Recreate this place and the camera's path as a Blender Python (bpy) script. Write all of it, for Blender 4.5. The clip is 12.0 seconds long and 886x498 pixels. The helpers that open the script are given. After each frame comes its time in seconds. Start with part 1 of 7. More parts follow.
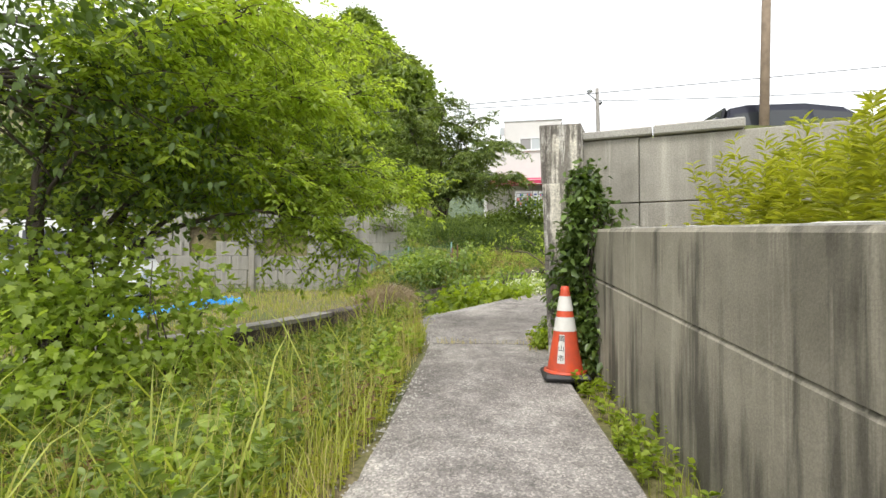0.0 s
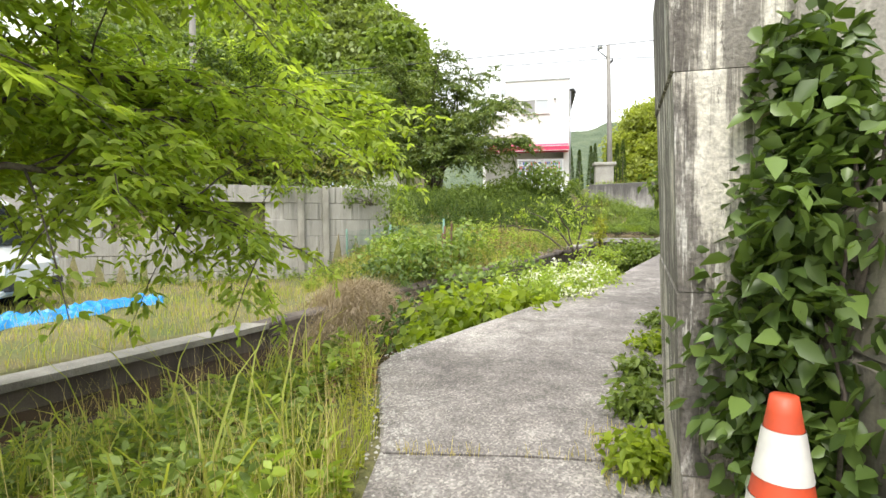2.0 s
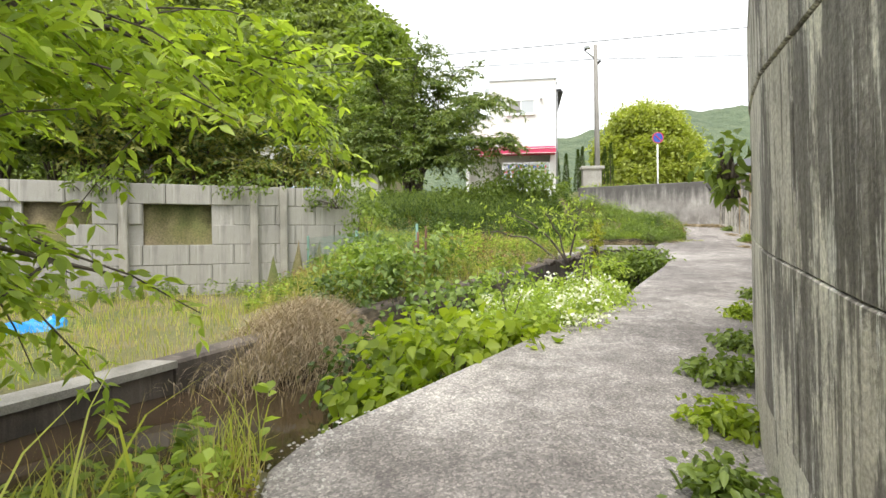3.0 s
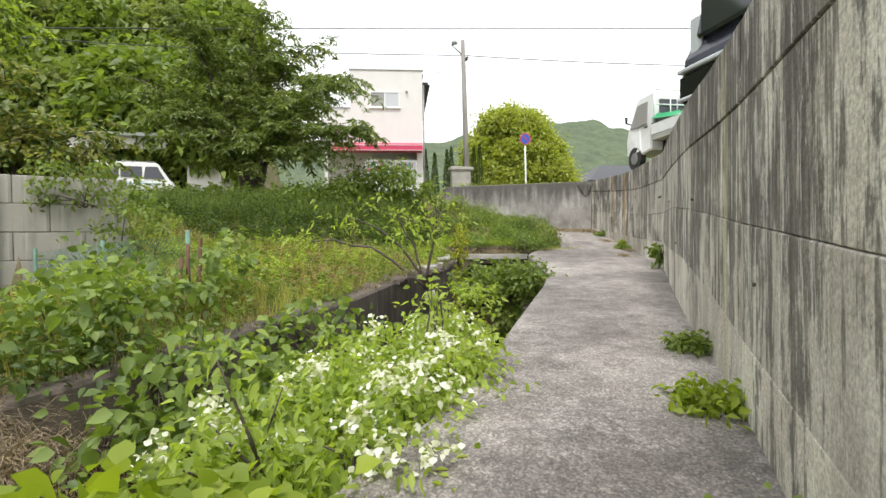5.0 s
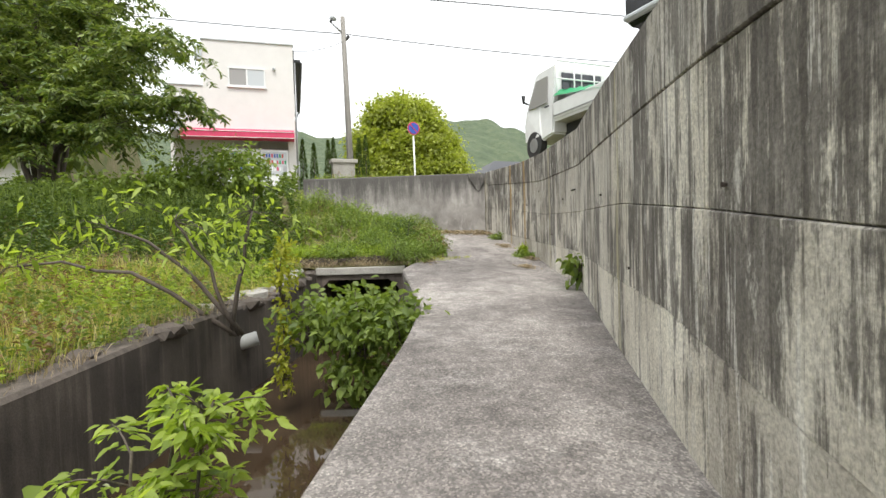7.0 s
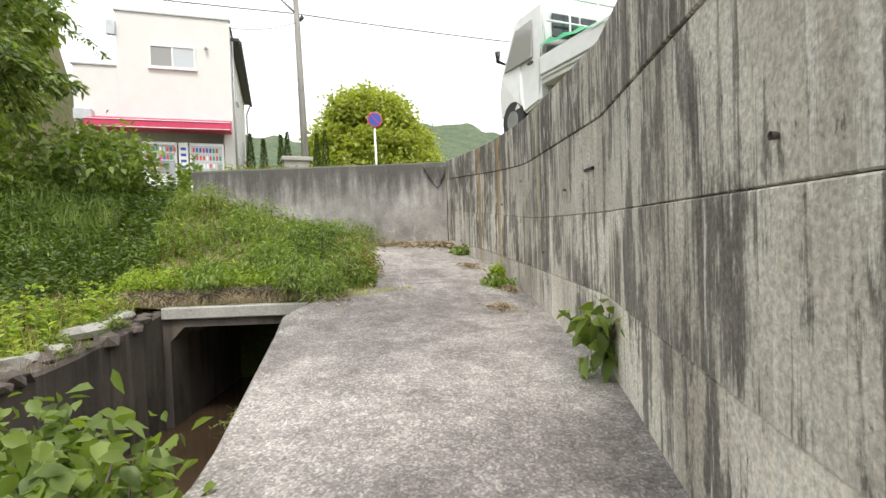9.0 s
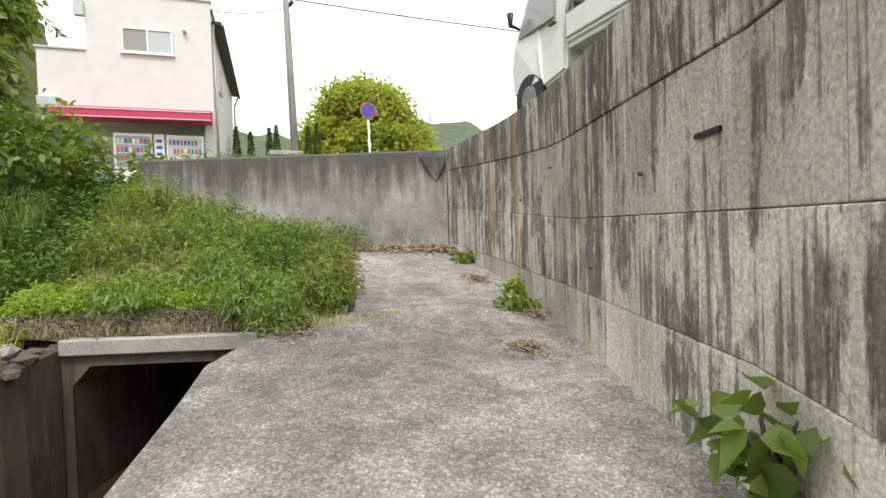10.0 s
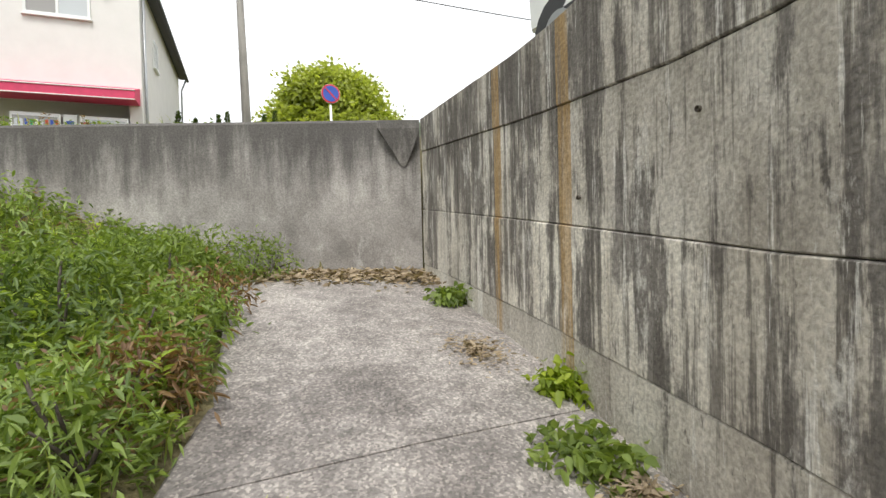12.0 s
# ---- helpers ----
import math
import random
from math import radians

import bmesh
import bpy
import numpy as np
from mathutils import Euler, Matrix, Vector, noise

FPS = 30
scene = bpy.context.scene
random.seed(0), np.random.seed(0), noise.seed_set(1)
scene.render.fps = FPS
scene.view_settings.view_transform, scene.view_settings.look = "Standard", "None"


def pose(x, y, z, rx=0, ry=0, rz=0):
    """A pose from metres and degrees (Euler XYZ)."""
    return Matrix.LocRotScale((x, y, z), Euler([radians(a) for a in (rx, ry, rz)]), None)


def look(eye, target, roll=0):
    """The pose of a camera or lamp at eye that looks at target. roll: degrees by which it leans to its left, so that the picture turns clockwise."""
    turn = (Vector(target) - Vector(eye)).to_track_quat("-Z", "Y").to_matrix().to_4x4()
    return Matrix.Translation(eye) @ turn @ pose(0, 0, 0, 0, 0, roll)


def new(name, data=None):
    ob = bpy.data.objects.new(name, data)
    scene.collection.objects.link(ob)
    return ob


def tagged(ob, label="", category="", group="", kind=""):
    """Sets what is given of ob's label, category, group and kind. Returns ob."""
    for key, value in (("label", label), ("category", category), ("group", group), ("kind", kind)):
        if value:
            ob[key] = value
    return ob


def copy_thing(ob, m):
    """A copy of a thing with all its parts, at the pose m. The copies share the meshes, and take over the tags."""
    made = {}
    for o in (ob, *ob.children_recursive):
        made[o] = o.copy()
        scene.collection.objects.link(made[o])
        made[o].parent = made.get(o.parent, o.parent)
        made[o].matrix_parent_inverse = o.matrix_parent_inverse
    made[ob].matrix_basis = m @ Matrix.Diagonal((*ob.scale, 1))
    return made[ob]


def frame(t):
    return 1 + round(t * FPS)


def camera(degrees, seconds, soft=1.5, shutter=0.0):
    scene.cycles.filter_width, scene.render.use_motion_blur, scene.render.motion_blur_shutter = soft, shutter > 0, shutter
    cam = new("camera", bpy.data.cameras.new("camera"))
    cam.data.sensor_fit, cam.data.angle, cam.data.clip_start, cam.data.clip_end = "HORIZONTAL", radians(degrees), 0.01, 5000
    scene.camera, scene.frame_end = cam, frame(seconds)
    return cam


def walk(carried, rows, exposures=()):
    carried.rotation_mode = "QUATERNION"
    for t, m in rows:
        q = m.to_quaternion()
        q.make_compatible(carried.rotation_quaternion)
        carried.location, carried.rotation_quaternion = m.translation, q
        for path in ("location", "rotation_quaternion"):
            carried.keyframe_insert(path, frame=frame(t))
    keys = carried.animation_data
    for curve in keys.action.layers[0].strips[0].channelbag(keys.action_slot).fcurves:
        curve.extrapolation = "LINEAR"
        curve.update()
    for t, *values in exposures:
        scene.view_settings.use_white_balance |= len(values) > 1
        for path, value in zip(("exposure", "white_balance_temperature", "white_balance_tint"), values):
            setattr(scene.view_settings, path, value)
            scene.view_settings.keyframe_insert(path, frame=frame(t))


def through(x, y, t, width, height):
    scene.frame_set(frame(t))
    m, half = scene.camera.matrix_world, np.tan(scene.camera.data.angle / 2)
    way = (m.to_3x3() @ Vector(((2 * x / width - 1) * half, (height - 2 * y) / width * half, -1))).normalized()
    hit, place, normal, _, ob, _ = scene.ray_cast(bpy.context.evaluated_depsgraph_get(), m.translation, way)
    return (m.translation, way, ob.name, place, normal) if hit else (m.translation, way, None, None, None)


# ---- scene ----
cam = camera(82.5, 12.0)
PATH = [
    (0, (0.918, -0.078, 2.121), (0.711, 1.911, 2.157), 0.1),
    (0.5, (0.902, 0.65, 2.173), (0.693, 2.639, 2.172), -0.4),
    (1, (0.842, 1.376, 2.21), (0.634, 3.364, 2.171), -0.4),
    (1.5, (0.82, 2.117, 2.259), (0.614, 4.105, 2.194), -0.5),
    (2, (0.775, 2.888, 2.3), (0.576, 4.877, 2.228), -0.2),
    (2.5, (0.74, 3.7, 2.314), (0.556, 5.69, 2.244), 0.0),
    (2.7, (0.76, 4.01, 2.312), (0.587, 6.002, 2.254), -0.1),
    (4.3, (1.322, 6.142, 2.384), (1.484, 8.135, 2.35), -0.5),
    (4.5, (1.38, 6.442, 2.411), (1.599, 8.43, 2.381), -0.6),
    (5, (1.612, 7.158, 2.426), (1.957, 9.128, 2.386), -0.6),
    (5.5, (1.892, 7.94, 2.472), (2.335, 9.89, 2.435), -0.7),
    (6, (2.246, 8.62, 2.512), (2.814, 10.537, 2.473), -1.1),
    (6.5, (2.577, 9.249, 2.56), (3.229, 11.14, 2.515), -1.2),
    (7, (2.975, 9.838, 2.598), (3.7, 11.701, 2.54), -1.6),
    (7.5, (3.385, 10.49, 2.652), (4.163, 12.331, 2.583), -1.6),
    (7.7, (3.56, 10.75, 2.702), (4.355, 12.584, 2.631), -1.7),
    (9.3, (4.978, 13.139, 2.711), (5.768, 14.976, 2.673), -2.0),
    (9.5, (5.09, 13.409, 2.733), (5.885, 15.243, 2.686), -1.9),
    (10, (5.33, 14.055, 2.779), (6.126, 15.888, 2.732), -1.9),
    (10.5, (5.605, 14.655, 2.835), (6.414, 16.483, 2.787), -1.9),
    (11, (5.845, 15.256, 2.85), (6.677, 17.073, 2.811), -1.7),
    (11.5, (6.12, 15.803, 2.92), (6.993, 17.6, 2.871), -1.7),
    (12, (6.4, 16.41, 2.946), (7.286, 18.202, 2.897), -1.4),
]
walk(cam, [(t, look(eye, target, roll)) for t, eye, target, roll in PATH], exposures=[(0.0, 0.00), (0.5, 0.05), (1.0, 0.05), (1.5, 0.25), (2.0, 0.40), (2.6, 0.38), (4.3, 0.00), (6.5, -0.03), (7.0, 0.00), (7.5, 0.20), (9.4, 0.00), (10.5, -0.10), (12.0, -0.08)])

# ---- light ----
world = bpy.data.worlds.new("overcast")
scene.world = world
world.use_nodes = True
wn, wl = world.node_tree.nodes, world.node_tree.links
bg = wn["Background"]
sky = wn.new("ShaderNodeTexSky")
sky.sky_type = "NISHITA"
sky.sun_disc = False
sky.sun_elevation, sky.sun_rotation = radians(62), radians(200)
sky.air_density, sky.dust_density, sky.ozone_density = 1.0, 6.0, 1.0
soft_sky = wn.new("ShaderNodeHueSaturation")
soft_sky.inputs["Saturation"].default_value = 0.12
soft_sky.inputs["Value"].default_value = 0.1
cloud = wn.new("ShaderNodeMix")
cloud.data_type = "RGBA"
cloud.inputs[0].default_value = 0.8
cloud.inputs[7].default_value = (0.98, 1.0, 1.02, 1)
wl.new(sky.outputs[0], soft_sky.inputs["Color"])
wl.new(soft_sky.outputs[0], cloud.inputs[6])
wl.new(cloud.outputs[2], bg.inputs["Color"])
bg.inputs["Strength"].default_value = 1.75

sun = new("sun", bpy.data.lights.new("sun", "SUN"))
sun.data.energy, sun.data.angle, sun.data.color = 2.6, radians(14), (1.0, 0.96, 0.9)
sun.matrix_world = look((0, 0, 20), (4.0, 11.0, 0.0))


# ---- materials ----
def material(name, rough=0.85, metal=0.0):
    m = bpy.data.materials.new(name)
    m.use_nodes = True
    b = m.node_tree.nodes["Principled BSDF"]
    b.inputs["Roughness"].default_value, b.inputs["Metallic"].default_value = rough, metal
    return m, m.node_tree.nodes, m.node_tree.links, b


def coords(n, l, scale=(1, 1, 1), source="Object"):
    c, p = n.new("ShaderNodeTexCoord"), n.new("ShaderNodeMapping")
    p.inputs["Scale"].default_value = scale
    l.new(c.outputs[source], p.inputs["Vector"])
    return p.outputs[0]


def noise_of(n, l, scale, stretch=(1, 1, 1), detail=6.0, rough=0.6):
    t = n.new("ShaderNodeTexNoise")
    t.inputs["Scale"].default_value, t.inputs["Detail"].default_value, t.inputs["Roughness"].default_value = scale, detail, rough
    l.new(coords(n, l, stretch), t.inputs["Vector"])
    return t.outputs["Fac"]


def ramp_of(n, l, source, stops):
    r = n.new("ShaderNodeValToRGB")
    e = r.color_ramp.elements
    while len(e) < len(stops):
        e.new(0.5)
    for k, (at, col) in zip(e, stops):
        k.position, k.color = at, (*col, 1)
    l.new(source, r.inputs["Fac"])
    return r.outputs["Color"]


def blend(n, l, a, b, fac, kind="MIX"):
    x = n.new("ShaderNodeMix")
    x.data_type, x.blend_type = "RGBA", kind
    for socket, v in ((x.inputs[0], fac), (x.inputs[6], a), (x.inputs[7], b)):
        if isinstance(v, (int, float)):
            socket.default_value = v
        elif isinstance(v, tuple):
            socket.default_value = (*v, 1)
        else:
            l.new(v, socket)
    return x.outputs[2]


def multiply_add(n, l, p, k, q):
    x = n.new("ShaderNodeMath")
    x.operation = "MULTIPLY_ADD"
    l.new(p, x.inputs[0])
    x.inputs[1].default_value = k
    if isinstance(q, float):
        x.inputs[2].default_value = q
    else:
        l.new(q, x.inputs[2])
    return x.outputs[0]


def bump_of(n, l, b, height, strength=0.4, distance=0.01):
    k = n.new("ShaderNodeBump")
    k.inputs["Strength"].default_value, k.inputs["Distance"].default_value = strength, distance
    l.new(height, k.inputs["Height"])
    l.new(k.outputs[0], b.inputs["Normal"])


def plain(name, col, rough=0.6, metal=0.0, wear=0.12, scale=6.0, dirt=None):
    """A paint, plastic or metal with slight uneven tone and relief."""
    m, n, l, b = material(name, rough, metal)
    low = tuple(c * (1 - wear) for c in col) if dirt is None else dirt
    c = ramp_of(n, l, noise_of(n, l, scale), [(0.3, low), (0.62, col)])
    l.new(c, b.inputs["Base Color"])
    bump_of(n, l, b, noise_of(n, l, scale * 9), 0.08, 0.004)
    return m


def concrete(name, light, dark, streak=0.0, stain=0.5, speck=0.3, scale=1.0):
    """Weathered concrete: broad patches, fine aggregate, and runs of dark growth down the face where streak is set."""
    m, n, l, b = material(name, 0.9)
    broad = ramp_of(n, l, noise_of(n, l, 0.9 * scale, detail=8), [(0.3, dark), (0.66, light)])
    col = blend(n, l, light, broad, stain)
    if streak:
        runs = noise_of(n, l, 7.0, (1, 1, 0.09), 7, 0.62)
        reach = noise_of(n, l, 1.3, (1, 1, 0.8), 4, 0.5)
        both = n.new("ShaderNodeMath")
        both.operation = "MULTIPLY_ADD"
        l.new(reach, both.inputs[0])
        both.inputs[1].default_value = 0.75
        l.new(runs, both.inputs[2])
        k = ramp_of(n, l, both.outputs[0], [(0.84, (0, 0, 0)), (1.0, (1, 1, 1))])
        sc = n.new("ShaderNodeMath")
        sc.operation = "MULTIPLY"
        l.new(k, sc.inputs[0])
        sc.inputs[1].default_value = streak
        col = blend(n, l, col, tuple(c * 0.4 for c in dark), sc.outputs[0])
        pale = noise_of(n, l, 11.0, (1, 1, 0.05), 5, 0.6)
        kp = ramp_of(n, l, pale, [(0.56, (0, 0, 0)), (0.7, (0.55, 0.55, 0.55))])
        col = blend(n, l, col, tuple(min(1, c * 1.35) for c in light), kp)
    grit = noise_of(n, l, 90.0, detail=3)
    g = ramp_of(n, l, grit, [(0.36, (1 - speck,) * 3), (0.64, (1 + speck * 0.5,) * 3)])
    col = blend(n, l, col, g, 1.0, "MULTIPLY")
    l.new(col, b.inputs["Base Color"])
    bump_of(n, l, b, grit, 0.35, 0.006)
    return m


def foliage(name, dark, light, through=0.45, rough=0.5):
    """Leaf tissue: tone varies leaf by leaf, and light passes through."""
    m, n, l, b = material(name, rough)
    g = n.new("ShaderNodeNewGeometry")
    big = noise_of(n, l, 0.8, detail=3)
    mix = n.new("ShaderNodeMath")
    mix.operation = "MULTIPLY_ADD"
    l.new(g.outputs["Random Per Island"], mix.inputs[0])
    mix.inputs[1].default_value = 0.6
    sub = n.new("ShaderNodeMath")
    sub.operation = "MULTIPLY"
    l.new(big, sub.inputs[0])
    sub.inputs[1].default_value = 0.5
    l.new(sub.outputs[0], mix.inputs[2])
    c = ramp_of(n, l, mix.outputs[0], [(0.12, dark), (0.82, light)])
    l.new(c, b.inputs["Base Color"])
    tr, mx = n.new("ShaderNodeBsdfTranslucent"), n.new("ShaderNodeMixShader")
    warm = blend(n, l, c, (1.25, 1.3, 0.5), 1.0, "MULTIPLY")
    l.new(warm, tr.inputs["Color"])
    mx.inputs[0].default_value = through
    out = n["Material Output"]
    l.new(b.outputs[0], mx.inputs[1])
    l.new(tr.outputs[0], mx.inputs[2])
    l.new(mx.outputs[0], out.inputs["Surface"])
    return m


def path_material():
    """Worn exposed-aggregate concrete: dull brown-grey, paler trodden patches with bare stone chips, dark damp stains."""
    m, n, l, b = material("path_concrete", 0.88)
    big = ramp_of(n, l, noise_of(n, l, 0.62, detail=9, rough=0.72), [(0.37, (0.135, 0.122, 0.115)), (0.5, (0.225, 0.207, 0.196)), (0.61, (0.345, 0.322, 0.304))])
    mid = ramp_of(n, l, noise_of(n, l, 6.0, detail=10, rough=0.8), [(0.37, (0.7, 0.69, 0.68)), (0.63, (1.24, 1.23, 1.21))])
    col = blend(n, l, big, mid, 1.0, "MULTIPLY")
    worn = ramp_of(n, l, noise_of(n, l, 1.7, (1, 1, 1), 10, 0.78), [(0.5, (0, 0, 0)), (0.64, (0.6, 0.6, 0.6))])
    broken = ramp_of(n, l, noise_of(n, l, 34.0, detail=6, rough=0.75), [(0.42, (0.1, 0.1, 0.1)), (0.56, (1, 1, 1))])
    col = blend(n, l, col, (0.46, 0.435, 0.41), blend(n, l, worn, broken, 1.0, "MULTIPLY"))
    chips = n.new("ShaderNodeTexVoronoi")
    chips.inputs["Scale"].default_value = 95
    l.new(coords(n, l), chips.inputs["Vector"])
    tone = ramp_of(n, l, chips.outputs["Color"], [(0.1, (0.5, 0.5, 0.5)), (0.6, (1.0, 1.0, 1.0)), (0.9, (1.75, 1.72, 1.66))])
    col = blend(n, l, col, tone, 0.8, "MULTIPLY")
    l.new(col, b.inputs["Base Color"])
    bump_of(n, l, b, noise_of(n, l, 80.0, detail=5), 0.8, 0.01)
    return m


def wall_material(name, growth):
    """Board-marked concrete: cream faces, black-brown algae in broad patches and fine runs, lime and rust runs, tone that differs panel by panel."""
    m, n, l, b = material(name, 0.9)
    info = n.new("ShaderNodeObjectInfo")
    tone = ramp_of(n, l, info.outputs["Random"], [(0.0, (0.78, 0.76, 0.73)), (1.0, (1.16, 1.14, 1.08))])
    base = ramp_of(n, l, noise_of(n, l, 1.6, (1, 1, 0.5), 8, 0.65), [(0.36, (0.4, 0.37, 0.325)), (0.5, (0.57, 0.54, 0.485)), (0.64, (0.72, 0.695, 0.64))])
    col = blend(n, l, base, tone, 1.0, "MULTIPLY")
    add = lambda p, k, q: multiply_add(n, l, p, k, q)
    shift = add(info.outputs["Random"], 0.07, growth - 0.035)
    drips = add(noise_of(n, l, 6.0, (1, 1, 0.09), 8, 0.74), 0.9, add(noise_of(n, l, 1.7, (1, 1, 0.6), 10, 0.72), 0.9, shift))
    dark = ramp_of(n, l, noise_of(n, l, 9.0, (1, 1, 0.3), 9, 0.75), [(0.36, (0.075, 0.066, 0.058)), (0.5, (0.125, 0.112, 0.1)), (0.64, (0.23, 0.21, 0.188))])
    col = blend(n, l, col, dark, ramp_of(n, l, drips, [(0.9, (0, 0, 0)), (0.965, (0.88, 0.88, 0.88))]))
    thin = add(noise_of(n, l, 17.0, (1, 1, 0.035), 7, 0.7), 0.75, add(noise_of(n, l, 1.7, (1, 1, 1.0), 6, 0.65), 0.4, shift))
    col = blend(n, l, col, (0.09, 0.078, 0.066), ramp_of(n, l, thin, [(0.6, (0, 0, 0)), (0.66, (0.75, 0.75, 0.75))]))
    lime = ramp_of(n, l, noise_of(n, l, 15.0, (1, 1, 0.07), 7, 0.72), [(0.57, (0, 0, 0)), (0.62, (0.8, 0.8, 0.8))])
    col = blend(n, l, col, (0.68, 0.655, 0.6), lime)
    blot = ramp_of(n, l, noise_of(n, l, 4.0, (1, 1, 0.4), 10, 0.78), [(0.57, (0, 0, 0)), (0.63, (0.75, 0.75, 0.75))])
    col = blend(n, l, col, (0.6, 0.575, 0.52), blot)
    flecks = ramp_of(n, l, noise_of(n, l, 30.0, (1, 1, 0.4), 6, 0.7), [(0.63, (0, 0, 0)), (0.68, (0.7, 0.7, 0.7))])
    col = blend(n, l, col, (0.07, 0.06, 0.05), flecks)
    sep = n.new("ShaderNodeSeparateXYZ")
    l.new(coords(n, l), sep.inputs[0])
    for y, w in ((19.03, 0.05), (18.24, 0.06), (16.75, 0.05), (9.9, 0.07), (12.75, 0.05)):
        d = n.new("ShaderNodeMath")
        d.operation = "COMPARE"
        l.new(sep.outputs[1], d.inputs[0])
        d.inputs[1].default_value, d.inputs[2].default_value = y, w
        soft = ramp_of(n, l, noise_of(n, l, 22.0, (1, 1, 0.05), 4, 0.6), [(0.36, (0, 0, 0)), (0.55, (0.75, 0.75, 0.75))])
        run = blend(n, l, (0.0, 0.0, 0.0), soft, d.outputs[0])
        col = blend(n, l, col, (0.4, 0.25, 0.09) if y > 18 else (0.44, 0.4, 0.25), run)
    grit = noise_of(n, l, 60.0, detail=5)
    g = ramp_of(n, l, grit, [(0.36, (0.72,) * 3), (0.64, (1.18,) * 3)])
    col = blend(n, l, col, g, 1.0, "MULTIPLY")
    l.new(col, b.inputs["Base Color"])
    board = noise_of(n, l, 16.0, (1, 1, 0.03), 4, 0.5)
    mix = n.new("ShaderNodeMath")
    mix.operation = "MULTIPLY_ADD"
    l.new(board, mix.inputs[0])
    mix.inputs[1].default_value = 1.6
    l.new(grit, mix.inputs[2])
    bump_of(n, l, b, mix.outputs[0], 0.5, 0.014)
    return m


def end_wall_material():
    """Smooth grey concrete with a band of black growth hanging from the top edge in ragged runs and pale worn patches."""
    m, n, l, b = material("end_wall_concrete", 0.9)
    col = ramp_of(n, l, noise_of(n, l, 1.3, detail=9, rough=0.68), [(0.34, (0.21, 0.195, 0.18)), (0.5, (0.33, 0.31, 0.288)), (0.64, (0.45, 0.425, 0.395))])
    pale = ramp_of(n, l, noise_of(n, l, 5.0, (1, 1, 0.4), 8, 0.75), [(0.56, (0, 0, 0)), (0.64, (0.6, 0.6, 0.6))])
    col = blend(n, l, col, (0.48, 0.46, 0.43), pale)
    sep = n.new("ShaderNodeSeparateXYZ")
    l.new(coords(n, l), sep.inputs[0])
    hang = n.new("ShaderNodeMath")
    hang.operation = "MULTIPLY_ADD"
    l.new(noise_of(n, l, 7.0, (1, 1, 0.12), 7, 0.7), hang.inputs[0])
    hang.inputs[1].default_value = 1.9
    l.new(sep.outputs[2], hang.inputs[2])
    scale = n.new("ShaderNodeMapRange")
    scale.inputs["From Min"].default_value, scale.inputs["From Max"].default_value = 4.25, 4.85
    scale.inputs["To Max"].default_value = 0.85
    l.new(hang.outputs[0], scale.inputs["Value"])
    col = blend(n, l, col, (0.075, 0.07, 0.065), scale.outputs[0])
    grit = noise_of(n, l, 70.0, detail=5)
    col = blend(n, l, col, ramp_of(n, l, grit, [(0.36, (0.75,) * 3), (0.64, (1.15,) * 3)]), 1.0, "MULTIPLY")
    l.new(col, b.inputs["Base Color"])
    bump_of(n, l, b, grit, 0.4, 0.007)
    return m


PATH_CONC = path_material()
WALL_CONC = wall_material("wall_concrete", 0.01)
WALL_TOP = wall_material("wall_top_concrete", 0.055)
WALL_LOW = wall_material("wall_foot_concrete", -0.075)
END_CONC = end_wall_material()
LOW_CONC = concrete("low_wall_concrete", (0.33, 0.302, 0.24), (0.13, 0.118, 0.09), streak=0.8, stain=0.95, speck=0.14)
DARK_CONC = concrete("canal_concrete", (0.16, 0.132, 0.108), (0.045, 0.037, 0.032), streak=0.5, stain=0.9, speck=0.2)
BLOCK_CONC = concrete("block_concrete", (0.42, 0.40, 0.36), (0.27, 0.26, 0.23), streak=0.35, stain=0.6, speck=0.2)
RENDERED = concrete("rendered_wall", (0.43, 0.405, 0.355), (0.24, 0.225, 0.19), streak=0.2, stain=0.9, speck=0.2, scale=1.8)
KERB_CONC = concrete("kerb_concrete", (0.36, 0.34, 0.3), (0.15, 0.138, 0.115), stain=0.95, speck=0.25, scale=2.5)
COPING = concrete("coping_concrete", (0.46, 0.44, 0.4), (0.25, 0.24, 0.22), stain=0.8, speck=0.25)


def soil_material():
    m, n, l, b = material("ground_soil", 0.95)
    a = ramp_of(n, l, noise_of(n, l, 0.7, detail=8), [(0.35, (0.10, 0.13, 0.035)), (0.5, (0.16, 0.15, 0.06)), (0.65, (0.22, 0.18, 0.11))])
    f = noise_of(n, l, 30.0, detail=6)
    g = ramp_of(n, l, f, [(0.3, (0.5, 0.5, 0.45)), (0.7, (1.2, 1.2, 1.1))])
    l.new(blend(n, l, a, g, 1.0, "MULTIPLY"), b.inputs["Base Color"])
    bump_of(n, l, b, f, 0.8, 0.03)
    return m


